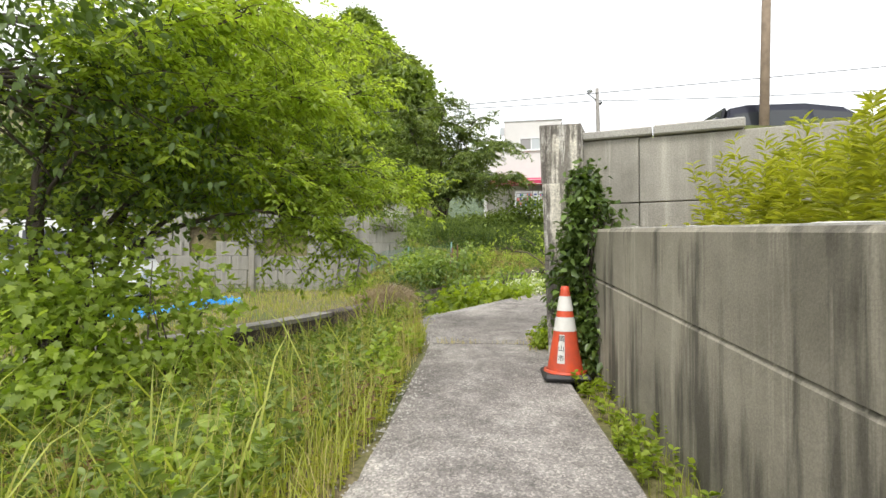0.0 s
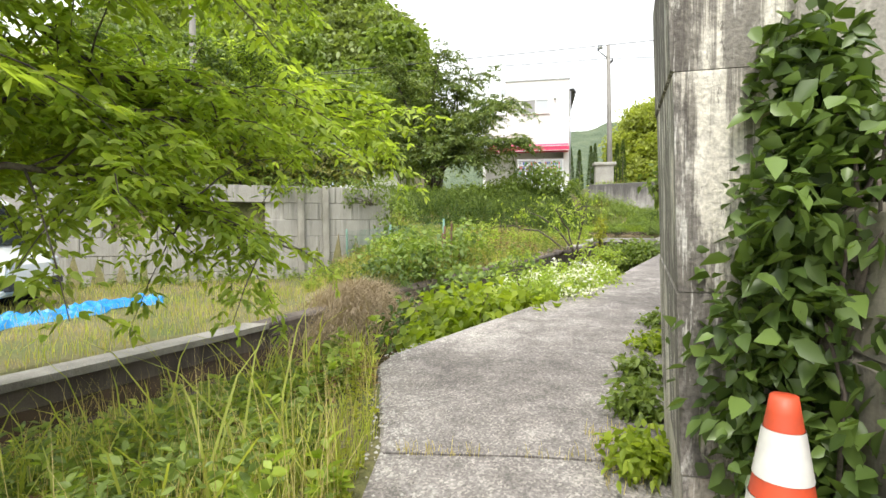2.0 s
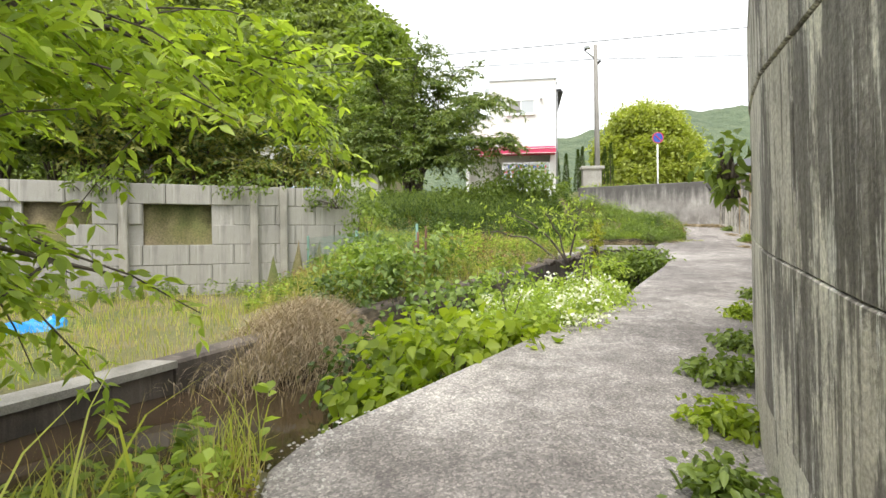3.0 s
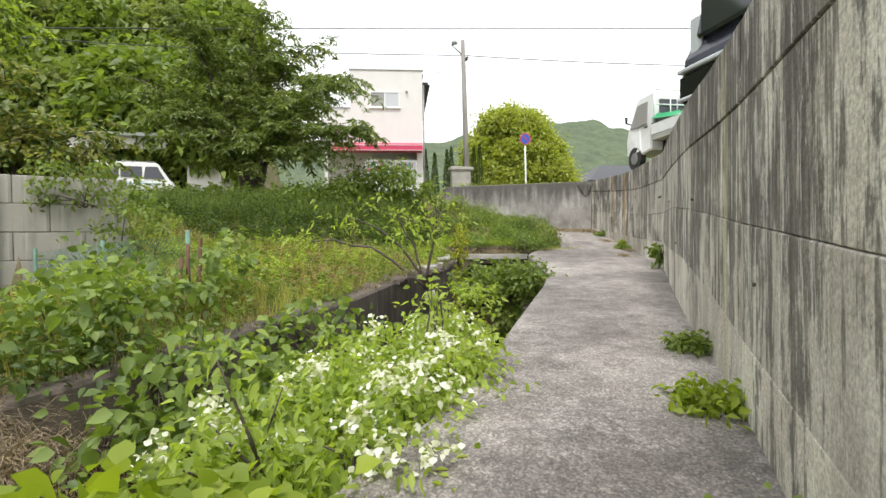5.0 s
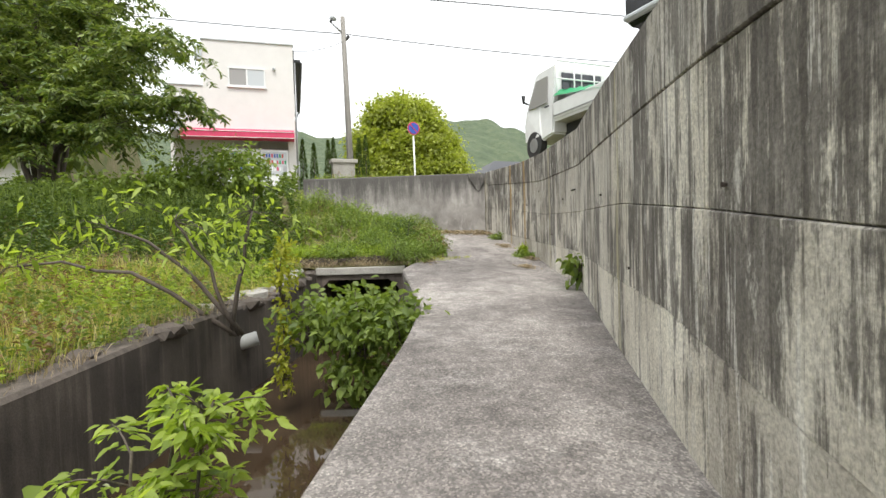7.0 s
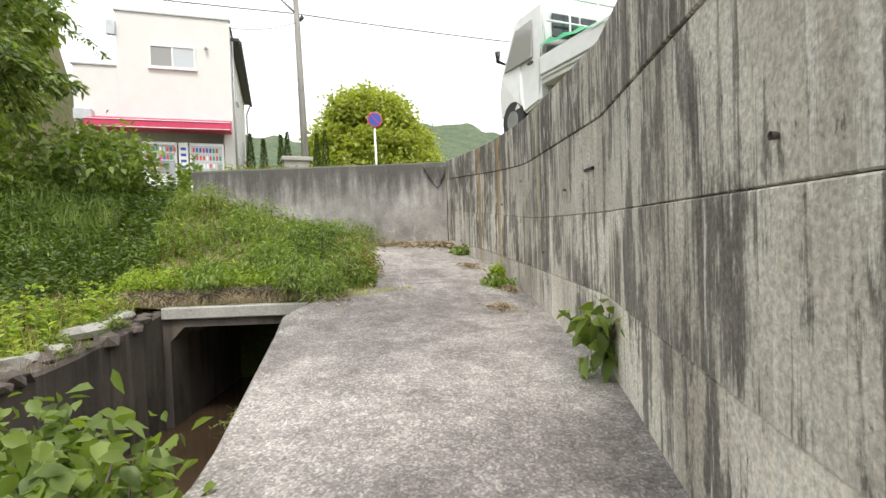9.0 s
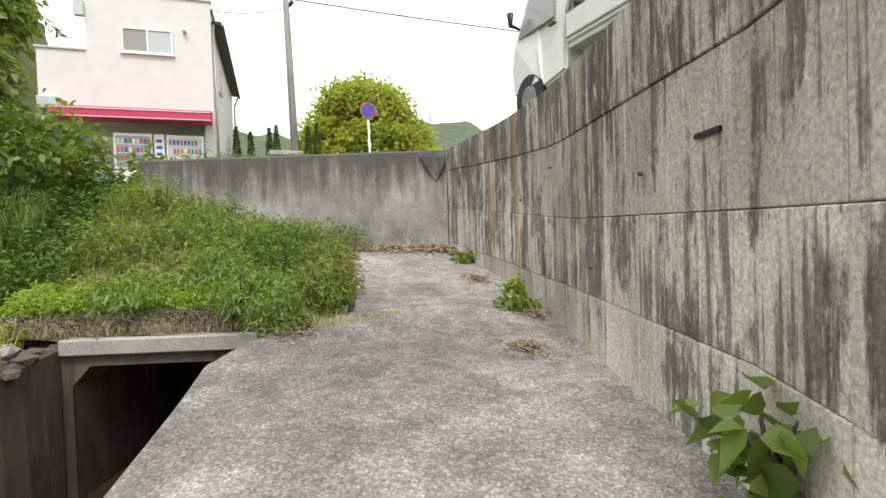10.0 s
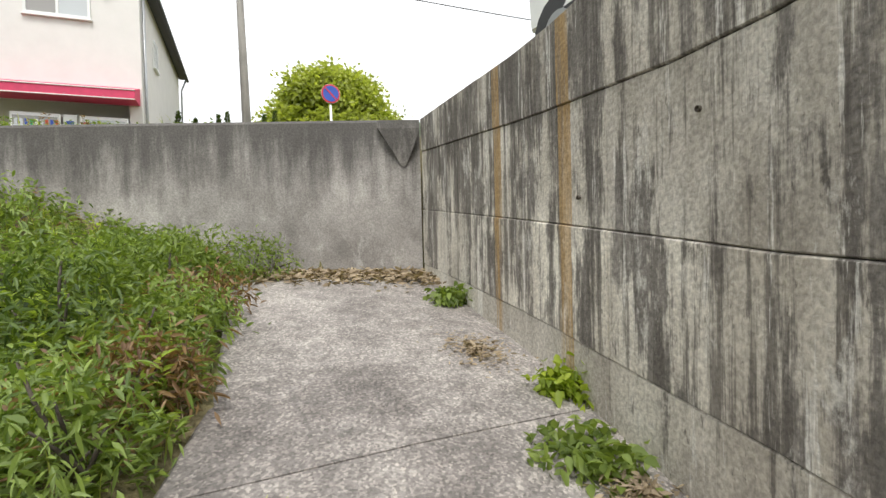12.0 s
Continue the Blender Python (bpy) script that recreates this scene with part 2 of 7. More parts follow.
SOIL = soil_material()
BARK = concrete("bark", (0.13, 0.105, 0.085), (0.05, 0.04, 0.033), streak=0.4, speck=0.3, scale=4)
LEAF_BRIGHT = foliage("leaf_bright", (0.14, 0.21, 0.02), (0.37, 0.45, 0.05), 0.5)
LEAF_SPRING = foliage("leaf_spring", (0.19, 0.235, 0.04), (0.46, 0.5, 0.12), 0.5)
LEAF_MID = foliage("leaf_mid", (0.075, 0.122, 0.025), (0.25, 0.325, 0.076), 0.45)
LEAF_FRESH = foliage("leaf_fresh", (0.16, 0.235, 0.035), (0.45, 0.55, 0.12), 0.55)
LEAF_OLIVE = foliage("leaf_olive", (0.13, 0.135, 0.035), (0.37, 0.37, 0.12), 0.45)
LEAF_RED = foliage("leaf_red", (0.1, 0.05, 0.03), (0.3, 0.19, 0.09), 0.35)
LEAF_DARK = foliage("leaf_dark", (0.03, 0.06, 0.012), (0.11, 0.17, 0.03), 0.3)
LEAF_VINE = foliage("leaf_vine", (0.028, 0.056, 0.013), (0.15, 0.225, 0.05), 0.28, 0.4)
LEAF_SPRAY = foliage("leaf_spray", (0.2, 0.29, 0.045), (0.52, 0.62, 0.14), 0.6)
LEAF_CLIMB = foliage("leaf_climb", (0.06, 0.11, 0.022), (0.28, 0.37, 0.09), 0.4)
LEAF_HILL = foliage("leaf_hill", (0.08, 0.11, 0.03), (0.28, 0.34, 0.11), 0.4)
LEAF_GOLD = foliage("leaf_gold", (0.22, 0.25, 0.03), (0.46, 0.46, 0.06), 0.5)
GRASS = foliage("grass", (0.2, 0.245, 0.04), (0.52, 0.54, 0.13), 0.5, 0.6)
GRASS_DRY = foliage("grass_dry", (0.34, 0.27, 0.1), (0.64, 0.54, 0.26), 0.4, 0.7)
STRAW = foliage("straw", (0.2, 0.15, 0.1), (0.46, 0.37, 0.26), 0.2, 0.8)
PETAL = foliage("petal", (0.75, 0.75, 0.68), (0.86, 0.86, 0.82), 0.3)


# ---- building tools ----
def mesh_of(name, verts, faces, mat, parent=None, label="", smooth=False):
    me = bpy.data.meshes.new(name)
    me.from_pydata([tuple(map(float, v)) for v in verts], [], [tuple(f) for f in faces])
    me.materials.append(mat)
    if smooth:
        me.polygons.foreach_set("use_smooth", [True] * len(me.polygons))
    me.update()
    ob = new(name, me)
    if parent:
        ob.parent = parent
    if label:
        ob["label"] = label
    return ob


def part(name, bm, mat, parent=None, label="", smooth=False):
    me = bpy.data.meshes.new(name)
    bm.to_mesh(me)
    bm.free()
    me.materials.append(mat)
    if smooth:
        me.polygons.foreach_set("use_smooth", [True] * len(me.polygons))
    ob = new(name, me)
    if parent:
        ob.parent = parent
    if label:
        ob["label"] = label
    return ob


def thing(name, m, label, category, group="", kind=""):
    e = new(name)
    e.empty_display_size = 0.2
    e.matrix_world = m
    return tagged(e, label, category, group, kind)


def box(bm, lo, hi, bevel=0.0, turn=None):
    r = bmesh.ops.create_cube(bm, size=1)["verts"]
    c, s = [(a + b) / 2 for a, b in zip(lo, hi)], [b - a for a, b in zip(lo, hi)]
    for v in r:
        v.co = Vector((v.co.x * s[0] + c[0], v.co.y * s[1] + c[1], v.co.z * s[2] + c[2]))
    if bevel:
        es = list({e for v in r for e in v.link_edges})
        bmesh.ops.bevel(bm, geom=es, offset=bevel, segments=1, affect="EDGES")
    return bm


def boxed(name, lo, hi, mat, parent=None, bevel=0.01, label=""):
    return part(name, box(bmesh.new(), lo, hi, bevel), mat, parent, label)


def tube(points, radii, sides=8, cap=True):
    """Verts and faces of a round bar along points with its own radius at each."""
    pts = [Vector(p) for p in points]
    verts, faces = [], []
    for i, p in enumerate(pts):
        d = (pts[min(i + 1, len(pts) - 1)] - pts[max(i - 1, 0)]).normalized()
        a = d.cross(Vector((0, 0, 1)) if abs(d.z) < 0.9 else Vector((1, 0, 0))).normalized()
        b = d.cross(a)
        for k in range(sides):
            t = 2 * math.pi * k / sides
            verts.append(p + (a * math.cos(t) + b * math.sin(t)) * radii[i])
    for i in range(len(pts) - 1):
        for k in range(sides):
            j = (k + 1) % sides
            faces.append((i * sides + k, i * sides + j, (i + 1) * sides + j, (i + 1) * sides + k))
    if cap:
        faces.append(tuple(range(sides))[::-1])
        faces.append(tuple(range(len(verts) - sides, len(verts))))
    return verts, faces


def bars(name, runs, mat, parent=None, label="", sides=6):
    """One mesh of several round bars; runs: (points, radii)."""
    verts, faces = [], []
    for pts, radii in runs:
        v, f = tube(pts, radii, sides)
        faces += [tuple(i + len(verts) for i in q) for q in f]
        verts += v
    return mesh_of(name, verts, faces, mat, parent, label, True)


def lathe(name, profile, mat, parent=None, label="", sides=24, smooth=True):
    verts, faces = [], []
    for r, z in profile:
        for k in range(sides):
            a = 2 * math.pi * k / sides
            verts.append((r * math.cos(a), r * math.sin(a), z))
    for i in range(len(profile) - 1):
        for k in range(sides):
            j = (k + 1) % sides
            faces.append((i * sides + k, i * sides + j, (i + 1) * sides + j, (i + 1) * sides + k))
    return mesh_of(name, verts, faces, mat, parent, label, smooth)


def unit(v):
    return v / np.maximum(np.linalg.norm(v, axis=1, keepdims=True), 1e-9)


def fast_mesh(name, verts, loops, sizes, mat, parent=None, label=""):
    me = bpy.data.meshes.new(name)
    me.vertices.add(len(verts))
    me.vertices.foreach_set("co", np.asarray(verts, np.float32).ravel())
    me.loops.add(len(loops))
    me.loops.foreach_set("vertex_index", np.asarray(loops, np.int32))
    me.polygons.add(len(sizes))
    starts = np.concatenate(([0], np.cumsum(sizes)[:-1]))
    me.polygons.foreach_set("loop_start", starts.astype(np.int32))
    me.polygons.foreach_set("loop_total", np.asarray(sizes, np.int32))
    me.materials.append(mat)
    me.update(calc_edges=True)
    ob = new(name, me)
    if parent:
        ob.parent = parent
    if label:
        ob["label"] = label
    return ob


def leaves(name, at, way, size, mat, parent=None, width=0.5, fold=0.25, droop=0.3, label="", lobes=False):
    """Many folded leaves: at (n,3) stalk ends, way (n,3) direction of the midrib, size (n,) length."""
    rs = np.random.RandomState(len(at) + int(1000 * width))
    n = len(at)
    d = unit(way)
    up = np.tile([0.0, 0.0, 1.0], (n, 1)) + rs.normal(0, 0.55, (n, 3))
    s = unit(np.cross(d, up))
    nrm = np.cross(s, d)
    L = size[:, None]
    w = L * width / 2
    if lobes:
        rows = [(0, 0, 0), (0.9, 0.1, 1), (0.55, 0.32, 1), (1.0, 0.55, 1), (0.45, 0.65, 1), (0, 1.0, 0), (-0.45, 0.65, 1), (-1.0, 0.55, 1), (-0.55, 0.32, 1), (-0.9, 0.1, 1), (0, 0.45, 0)]
        quads = [(0, 1, 2, 10), (10, 2, 3, 4), (10, 4, 5), (10, 5, 6), (10, 6, 7, 8), (0, 10, 8, 9)]
    else:
        rows = [(0, 0, 0), (0.85, 0.32, 1), (0.75, 0.6, 1), (0, 1.0, 0), (-0.75, 0.6, 1), (-0.85, 0.32, 1)]
        quads = [(0, 1, 2, 3), (0, 3, 4, 5)]
    v = [at + s * (w * a) + d * (L * b) + nrm * (w * fold * c) - np.array([0, 0, 1.0]) * (L * droop * b * b) for a, b, c in rows]
    k = len(rows)
    verts = np.stack(v, 1).reshape(-1, 3)
    base = (np.arange(n) * k)[:, None]
    flat = np.array([i for q in quads for i in q])
    loops = (base + flat[None]).ravel()
    return fast_mesh(name, verts, loops, np.tile([len(q) for q in quads], n), mat, parent, label)


def blades(name, at, height, lean, width, mat, parent=None, label=""):
    """Many grass blades: three-piece tapering strips bent along lean."""
    rs = np.random.RandomState(len(at))
    n = len(at)
    h, w = height[:, None], (width * np.ones(n))[:, None]
    a = rs.uniform(0, 2 * math.pi, n)
    s = np.stack([np.cos(a), np.sin(a), 0 * a], 1) * w / 2
    z = np.array([0, 0, 1.0])
    p1 = at + z * h * 0.45 + lean * h * 0.12
    p2 = at + z * h * 0.82 + lean * h * 0.42
    p3 = at + z * h * 1.0 + lean * h * 0.85
    verts = np.stack([at - s, at + s, p1 + s * 0.9, p1 - s * 0.9, p2 + s * 0.6, p2 - s * 0.6, p3], 1).reshape(-1, 3)
    base = (np.arange(n) * 7)[:, None]
    flat = np.array([0, 1, 2, 3, 3, 2, 4, 5, 5, 4, 6])
    return fast_mesh(name, verts, (base + flat[None]).ravel(), np.tile([4, 4, 3], n), mat, parent, label)


# ---- plan ----
WALL_X = ((-8, 4.57, 5.5, 6.5, 7.2, 8.2, 9.3, 10.2, 11.3, 13.2, 15.15, 17.3, 18.6, 20.66), (1.36, 1.36, 1.6, 1.95, 2.27, 2.82, 3.5, 4.02, 4.61, 5.72, 6.9, 7.72, 8.02, 8.31))
TOP_Z = ((4.57, 8.3, 11, 12.5, 15, 17, 18.5, 20.66), (3.33, 3.47, 3.64, 3.74, 3.88, 3.93, 3.95, 4.03))
PATH_Z = ((-30, 0, 5.16, 11.5, 15, 16.8, 17.4, 18.7, 20.6, 22), (0.6, 0.85, 1.2, 1.65, 1.88, 2.02, 2.1, 2.31, 2.6, 2.7))
EDGE_X = ((-30, 2.2, 3, 5.4, 6.69, 7.44, 8.8, 10.1, 11.5, 13.6, 14.8, 17.3, 17.75, 18.05, 18.7, 19.4, 20.5, 22), (0.0, 0.19, 0.23, 0.2, -0.12, 0.38, 1.3, 2.3, 3.0, 4.1, 4.65, 5.2, 5.55, 6.25, 6.45, 6.52, 6.6, 6.7))
BANK_X = ((-12, 4.6, 6.69, 8.9, 10.6, 12.0, 13.3, 15.5, 17.6, 18.9), (-9.5, -4.2, -3.37, -2.5, -1.3, 0.3, 1.6, 2.5, 3.5, 4.1))
BANK_Z = ((-12, 4.6, 8.9, 10.6, 12.0, 13.3, 15.5, 17.6, 18.9), (0.93, 0.93, 0.97, 1.15, 1.45, 1.66, 1.75, 1.74, 1.95))
LOW_X = ((-14, -3, 2.5, 4.4), (3.9, 2.75, 2.12, 1.9))
BED = 0.62
at_y = lambda table, y: np.interp(y, table[0], table[1])
RUIN_A, RUIN_B = np.array((-9.6, 12.2)), np.array((-1.9, 15.9))


MOUTH_A, MOUTH_B = np.array((4.02, 19.0)), np.array((5.62, 18.38))


def mouth_s(x, y):
    """Distance behind the culvert mouth."""
    return (x - 4.02) * 0.361 + (y - 19.0) * 0.932


def ground_z(x, y, pit=False):
    """Height of the earth under slabs, grass and plants."""
    x, y = np.asarray(x, float), np.asarray(y, float)
    wx, ex, bx = at_y(WALL_X, y), at_y(EDGE_X, y), at_y(BANK_X, y)
    pz = at_y(PATH_Z, y)
    z = pz - 0.07
    # field left of the canal, climbing to the road bank behind
    back = np.clip((y - 19.6 + 0.05 * (5 - x)) / 4.6, 0, 1)
    back = back * back * (3 - 2 * back)
    plateau = 3.5 + np.clip((y - 25) / 8, 0, 1) * 0.8
    field = at_y(BANK_Z, y) + np.clip((bx - x) / 5.0, 0, 1) * 0.35 * np.clip((y - 10) / 3, 0, 1)
    field = field + back * (plateau - field)
    d = RUIN_B - RUIN_A
    behind = ((x - RUIN_A[0]) * -d[1] + (y - RUIN_A[1]) * d[0]) / np.hypot(*d)
    lot = 0.98 + 0.02 * np.clip(y - 6, 0, 8)
    blend_lot = np.clip((-1.6 - x) / 1.5, 0, 1)
    field = field * (1 - blend_lot) + np.where(behind > 0.1, np.maximum(3.0, field), lot) * blend_lot
    z = np.where(x < bx - 0.25, field, z)
    behind_mouth, along = mouth_s(x, y), (x - 4.02) * 0.932 - (y - 19.0) * 0.361
    near_x = np.where(y < 6.69, np.minimum(bx + 1.7, ex - 0.5), ex + 0.25)
    canal = (x >= bx - 0.25) & (x < near_x) & (behind_mouth < 0.12) & ~((y > 17.5) & (x > 5.75))
    z = np.where(canal, BED, z)
    verge = (x >= near_x) & (x < ex) & (y <= 6.69)
    t = np.clip((x - near_x) / np.maximum(ex - near_x, 0.01), 0, 1)
    z = np.where(verge, 0.75 + (pz - 0.75) * np.clip(t * 1.1, 0, 1) ** 1.3, z)
    far_left = (x < ex) & ((behind_mouth >= 0.12) | ((y > 17.5) & (x > 5.75))) & (x > 3.9)
    hump = pz + np.clip((ex - x) / 2.2, 0, 1) * 0.25 + back * (plateau - pz) * np.clip((ex - x) / 1.2, 0.25, 1)
    hump = np.where(along < 1.9, np.minimum(hump, 2.06 + 0.5 * np.maximum(behind_mouth, 0)), hump)
    z = np.where(far_left, hump, z)
    if pit:
        z = np.where((behind_mouth > -0.2) & (behind_mouth < 2.2) & (along > 0.0) & (along < 1.75), BED, z)
    upper = (x > wx + 0.3) & (y > 4.75)
    z = np.where(upper, at_y(TOP_Z, y) - 0.1 + 0.32 * np.clip((y - 15.5) / 2, 0, 1) * np.clip((x - wx - 0.45) / 0.4, 0, 1), z)
    planter = (x > at_y(LOW_X, y) + 0.1) & (y <= 4.75)
    z = np.where(planter, np.where(y < 4.9 - 0.318 * (x - 1.66), 2.0 + 0.045 * np.clip(y + 2, 0, 7), 3.3), z)
    road = y > 20.9 + 0.41 * (8.31 - x)
    z = np.where(road & (x > 4.6), 3.92 + np.clip((y - 22) / 8, 0, 1) * 0.45, z)
    return z


def sheet():
    xs = np.concatenate(([-900, -300, -120, -60, -34, -22], np.arange(-16, 22.01, 0.2), [26, 34, 50, 90, 200, 400, 900]))
    ys = np.concatenate(([-900, -200, -60, -24, -14], np.arange(-8, 30.01, 0.2), [34, 40, 50, 70, 110, 200, 400, 900]))
    X, Y = np.meshgrid(xs, ys)
    Z = ground_z(X, Y, True)
    Z = Z + np.where((np.abs(X) < 20) & (Z > BED + 0.1), 0.02 * np.sin(X * 3.1) * np.cos(Y * 2.7), 0)
    nx, ny = len(xs), len(ys)
    i = np.arange(nx * ny).reshape(ny, nx)
    q = np.stack([i[:-1, :-1], i[:-1, 1:], i[1:, 1:], i[1:, :-1]], -1).reshape(-1)
    return fast_mesh("ground", np.stack([X, Y, Z], -1).reshape(-1, 3), q, np.full((nx - 1) * (ny - 1), 4), SOIL)


tagged(sheet(), "weedy brown and green earth of the lots, field and banks", "ground", kind="structure")


def strip_slab(name, y0, y1, mat, parent, left, right, top, thick=0.16, step=0.25):
    """A slab between two edges given as functions of y, with a slightly rounded left arris."""
    ys = np.linspace(y0, y1, max(2, int((y1 - y0) / step) + 1))
    verts, faces = [], []
    for y in ys:
        l, r, z = left(y), right(y), top(y)
        verts += [(l, y, z - thick), (l, y, z - 0.02), (l + 0.02, y, z), (l + (r - l) * 0.5, y, z + 0.012), (r, y, z), (r, y, z - thick)]
    for i in range(len(ys) - 1):
        for k in range(5):
            a = i * 6 + k
            faces.append((a, a + 6, a + 7, a + 1))
    n = len(verts)
    faces += [(0, 1, 2, 3, 4, 5), (n - 1, n - 2, n - 3, n - 4, n - 5, n - 6)]
    return mesh_of(name, verts, faces, mat, parent)


def path_slabs():
    e = tagged(new("pavement"), "worn grey concrete footpath climbing beside a retaining wall", "path", kind="structure")
    right = lambda y: np.where(y < 4.6, np.interp(y, (-30, 2.4, 4.2, 4.6), (2.1, 1.62, 1.5, 1.36)), at_y(WALL_X, y) + 0.05)
    left = lambda y: at_y(EDGE_X, y)
    top = lambda y: at_y(PATH_Z, y)
    for y0, y1 in ((-8, 5.28), (5.3, 18.04), (18.05, 20.95)):
        strip_slab("slab", y0, y1, PATH_CONC, e, left, right, top)
    return e


path_slabs()


def wall_panels():
    """Cast retaining wall in lifts; each formwork panel keeps its own edges."""
    e = tagged(new("wall_long"), "tall streaked board-marked concrete retaining wall with stained joints", "retaining wall", kind="structure")
    rs = random.Random(4)
    ys = [4.57, 6.0, 7.75, 9.49, 11.25, 13.0, 14.75, 16.4, 17.9, 19.3, 20.66]
    for a, b in zip(ys, ys[1:]):
        lifts = lambda y: [at_y(PATH_Z, y) - 0.35, np.interp(y, (4.57, 9.5, 11.6, 17.5, 20.66), (1.5, 1.88, 2.2, 2.41, 2.7)), np.interp(y, (4.57, 9.5, 11.4, 12.7, 17.05, 20.66), (2.1, 2.49, 2.68, 2.78, 2.88, 3.2)), np.interp(y, (4.57, 9.5, 12, 15, 17.4, 20.66), (2.8, 3.13, 3.27, 3.42, 3.47, 3.73)), at_y(TOP_Z, y)]
        n = max(3, int((b - a) / 0.3))
        for k in range(4):
            off = 0.005 * (k % 2) + rs.uniform(-0.003, 0.003) + (0.004 if k == 3 else 0)
            verts, faces = [], []
            for y in np.linspace(a + 0.002, b - 0.002, n):
                t = (at_y(WALL_X, y + 0.05) - at_y(WALL_X, y - 0.05)) / 0.1
                q = math.hypot(1, t)
                nx, ny = -1 / q, t / q
                x = at_y(WALL_X, y)
                z = lifts(y)
                lo, hi = z[k] + 0.0015, z[k + 1] - (0.0015 if k < 3 else 0)
                for o, zz in ((-0.36, lo), (off - 0.006, lo), (off, lo + 0.005), (off, hi - 0.005), (off - 0.006, hi), (-0.36, hi)):
                    lean = np.interp(y, (6.5, 9.5), (0.035, 0)) * (zz - 2.2)
                    verts.append((x + nx * o - lean, y + ny * o, zz))
            for i in range(n - 1):
                for j in range(6):
                    p, r = i * 6 + j, i * 6 + (j + 1) % 6
                    faces.append((p, r, r + 6, p + 6))
            m = len(verts)
            faces += [tuple(range(5, -1, -1)), tuple(range(m - 6, m))]
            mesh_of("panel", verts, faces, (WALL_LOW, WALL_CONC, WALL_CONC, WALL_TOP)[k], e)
    return e


wall_panels()


def straight_wall(name, a, b, z0a, z0b, z1a, z1b, thick, mat, label, category, n=12, bow=0.0):
    """A cast wall from a to b with sloping foot and top, chamfered along the top."""
    a, b = np.array(a, float), np.array(b, float)
    d = (b - a) / np.linalg.norm(b - a)
    nn = np.array((d[1], -d[0]))
    verts, faces = [], []
    for i in range(n + 1):
        t = i / n
        p = a + (b - a) * t + nn * bow * math.sin(math.pi * t)
        lo, hi = z0a + (z0b - z0a) * t, z1a + (z1b - z1a) * t
        for o, z in ((0, lo), (0, hi - 0.025), (0.02, hi), (thick - 0.02, hi), (thick, hi - 0.025), (thick, lo)):
            verts.append((*(p - nn * o), z))
    for i in range(n):
        for j in range(6):
            p, r = i * 6 + j, i * 6 + (j + 1) % 6
            faces.append((p, r, r + 6, p + 6))
    m = len(verts)
    faces += [tuple(range(5, -1, -1)), tuple(range(m - 6, m))]
    return tagged(mesh_of(name, verts, faces, mat), label, category, kind="structure")


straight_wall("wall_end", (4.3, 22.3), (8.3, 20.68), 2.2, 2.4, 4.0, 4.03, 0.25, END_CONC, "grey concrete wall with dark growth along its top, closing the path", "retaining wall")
low = tagged(new("wall_low"), "stained low concrete planter wall with a slanting cold joint", "retaining wall", kind="structure")
for z0, z1, t0, t1, th in ((0.4, 0.9, 1.13, 1.985, 0.163), (1.136, 1.991, 1.98, 2.38, 0.16)):
    tier = straight_wall("tier", (2.75, -3.0), (1.88, 4.5), z0, z1, t0, t1, th, LOW_CONC, "", "")
    tier.parent = low
    for key in ("label", "category", "kind"):
        if key in tier:
            del tier[key]

# ---- canal ----
def side_wall(name, table, ztable, y0, y1, thick, mat, label, side, foot=BED - 0.3, step=0.3):
    """Canal side along a plan edge; side -1: thickness away to smaller x."""
    ys = np.linspace(y0, y1, int((y1 - y0) / step) + 2)
    verts, faces = [], []
    for y in ys:
        x, z = float(at_y(table, y)), float(at_y(ztable, y))
        for o, zz in ((0, foot), (0, z - 0.03), (0.03, z), (thick, z), (thick, foot)):
            verts.append((x + side * o, y, zz))
    for i in range(len(ys) - 1):
        for j in range(5):
            p, r = i * 5 + j, i * 5 + (j + 1) % 5
            faces.append((p, r, r + 5, p + 5))
    m = len(verts)
    faces += [(4, 3, 2, 1, 0), tuple(range(m - 5, m))]
    return tagged(mesh_of(name, verts, faces, mat), label, "canal wall", kind="structure")


BANK_TOP = (BANK_Z[0], tuple(z + 0.06 for z in BANK_Z[1]))
side_wall("wall_canal_field", BANK_X, BANK_TOP, 9.3, 18.95, 0.3, DARK_CONC, "dark concrete canal side below the field", -1)
side_wall("wall_canal_lot", BANK_X, BANK_TOP, -2.0, 9.28, 0.3, DARK_CONC, "dark concrete ditch side with a pale rim", -1)
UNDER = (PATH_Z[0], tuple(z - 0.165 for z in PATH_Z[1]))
side_wall("wall_canal_path", EDGE_X, UNDER, 6.72, 17.9, 0.3, DARK_CONC, "dark concrete canal side under the footpath", 1)


def rim():
    ys = np.linspace(-2, 9.28, 40)
    verts, faces = [], []
    for y in ys:
        x, z = float(at_y(BANK_X, y)), float(at_y(BANK_TOP, y))
        for o, zz in ((-0.05, z - 0.06), (-0.05, z + 0.012), (0.3, z + 0.015), (0.3, z - 0.06)):
            verts.append((x - o, y, zz))
    for i in range(len(ys) - 1):
        for j in range(4):
            p, r = i * 4 + j, i * 4 + (j + 1) % 4
            faces.append((p, r, r + 4, p + 4))
    return tagged(mesh_of("trim_kerb", verts, faces, KERB_CONC), "pale concrete kerb along the ditch beside the lot", "kerb", kind="structure")


rim()


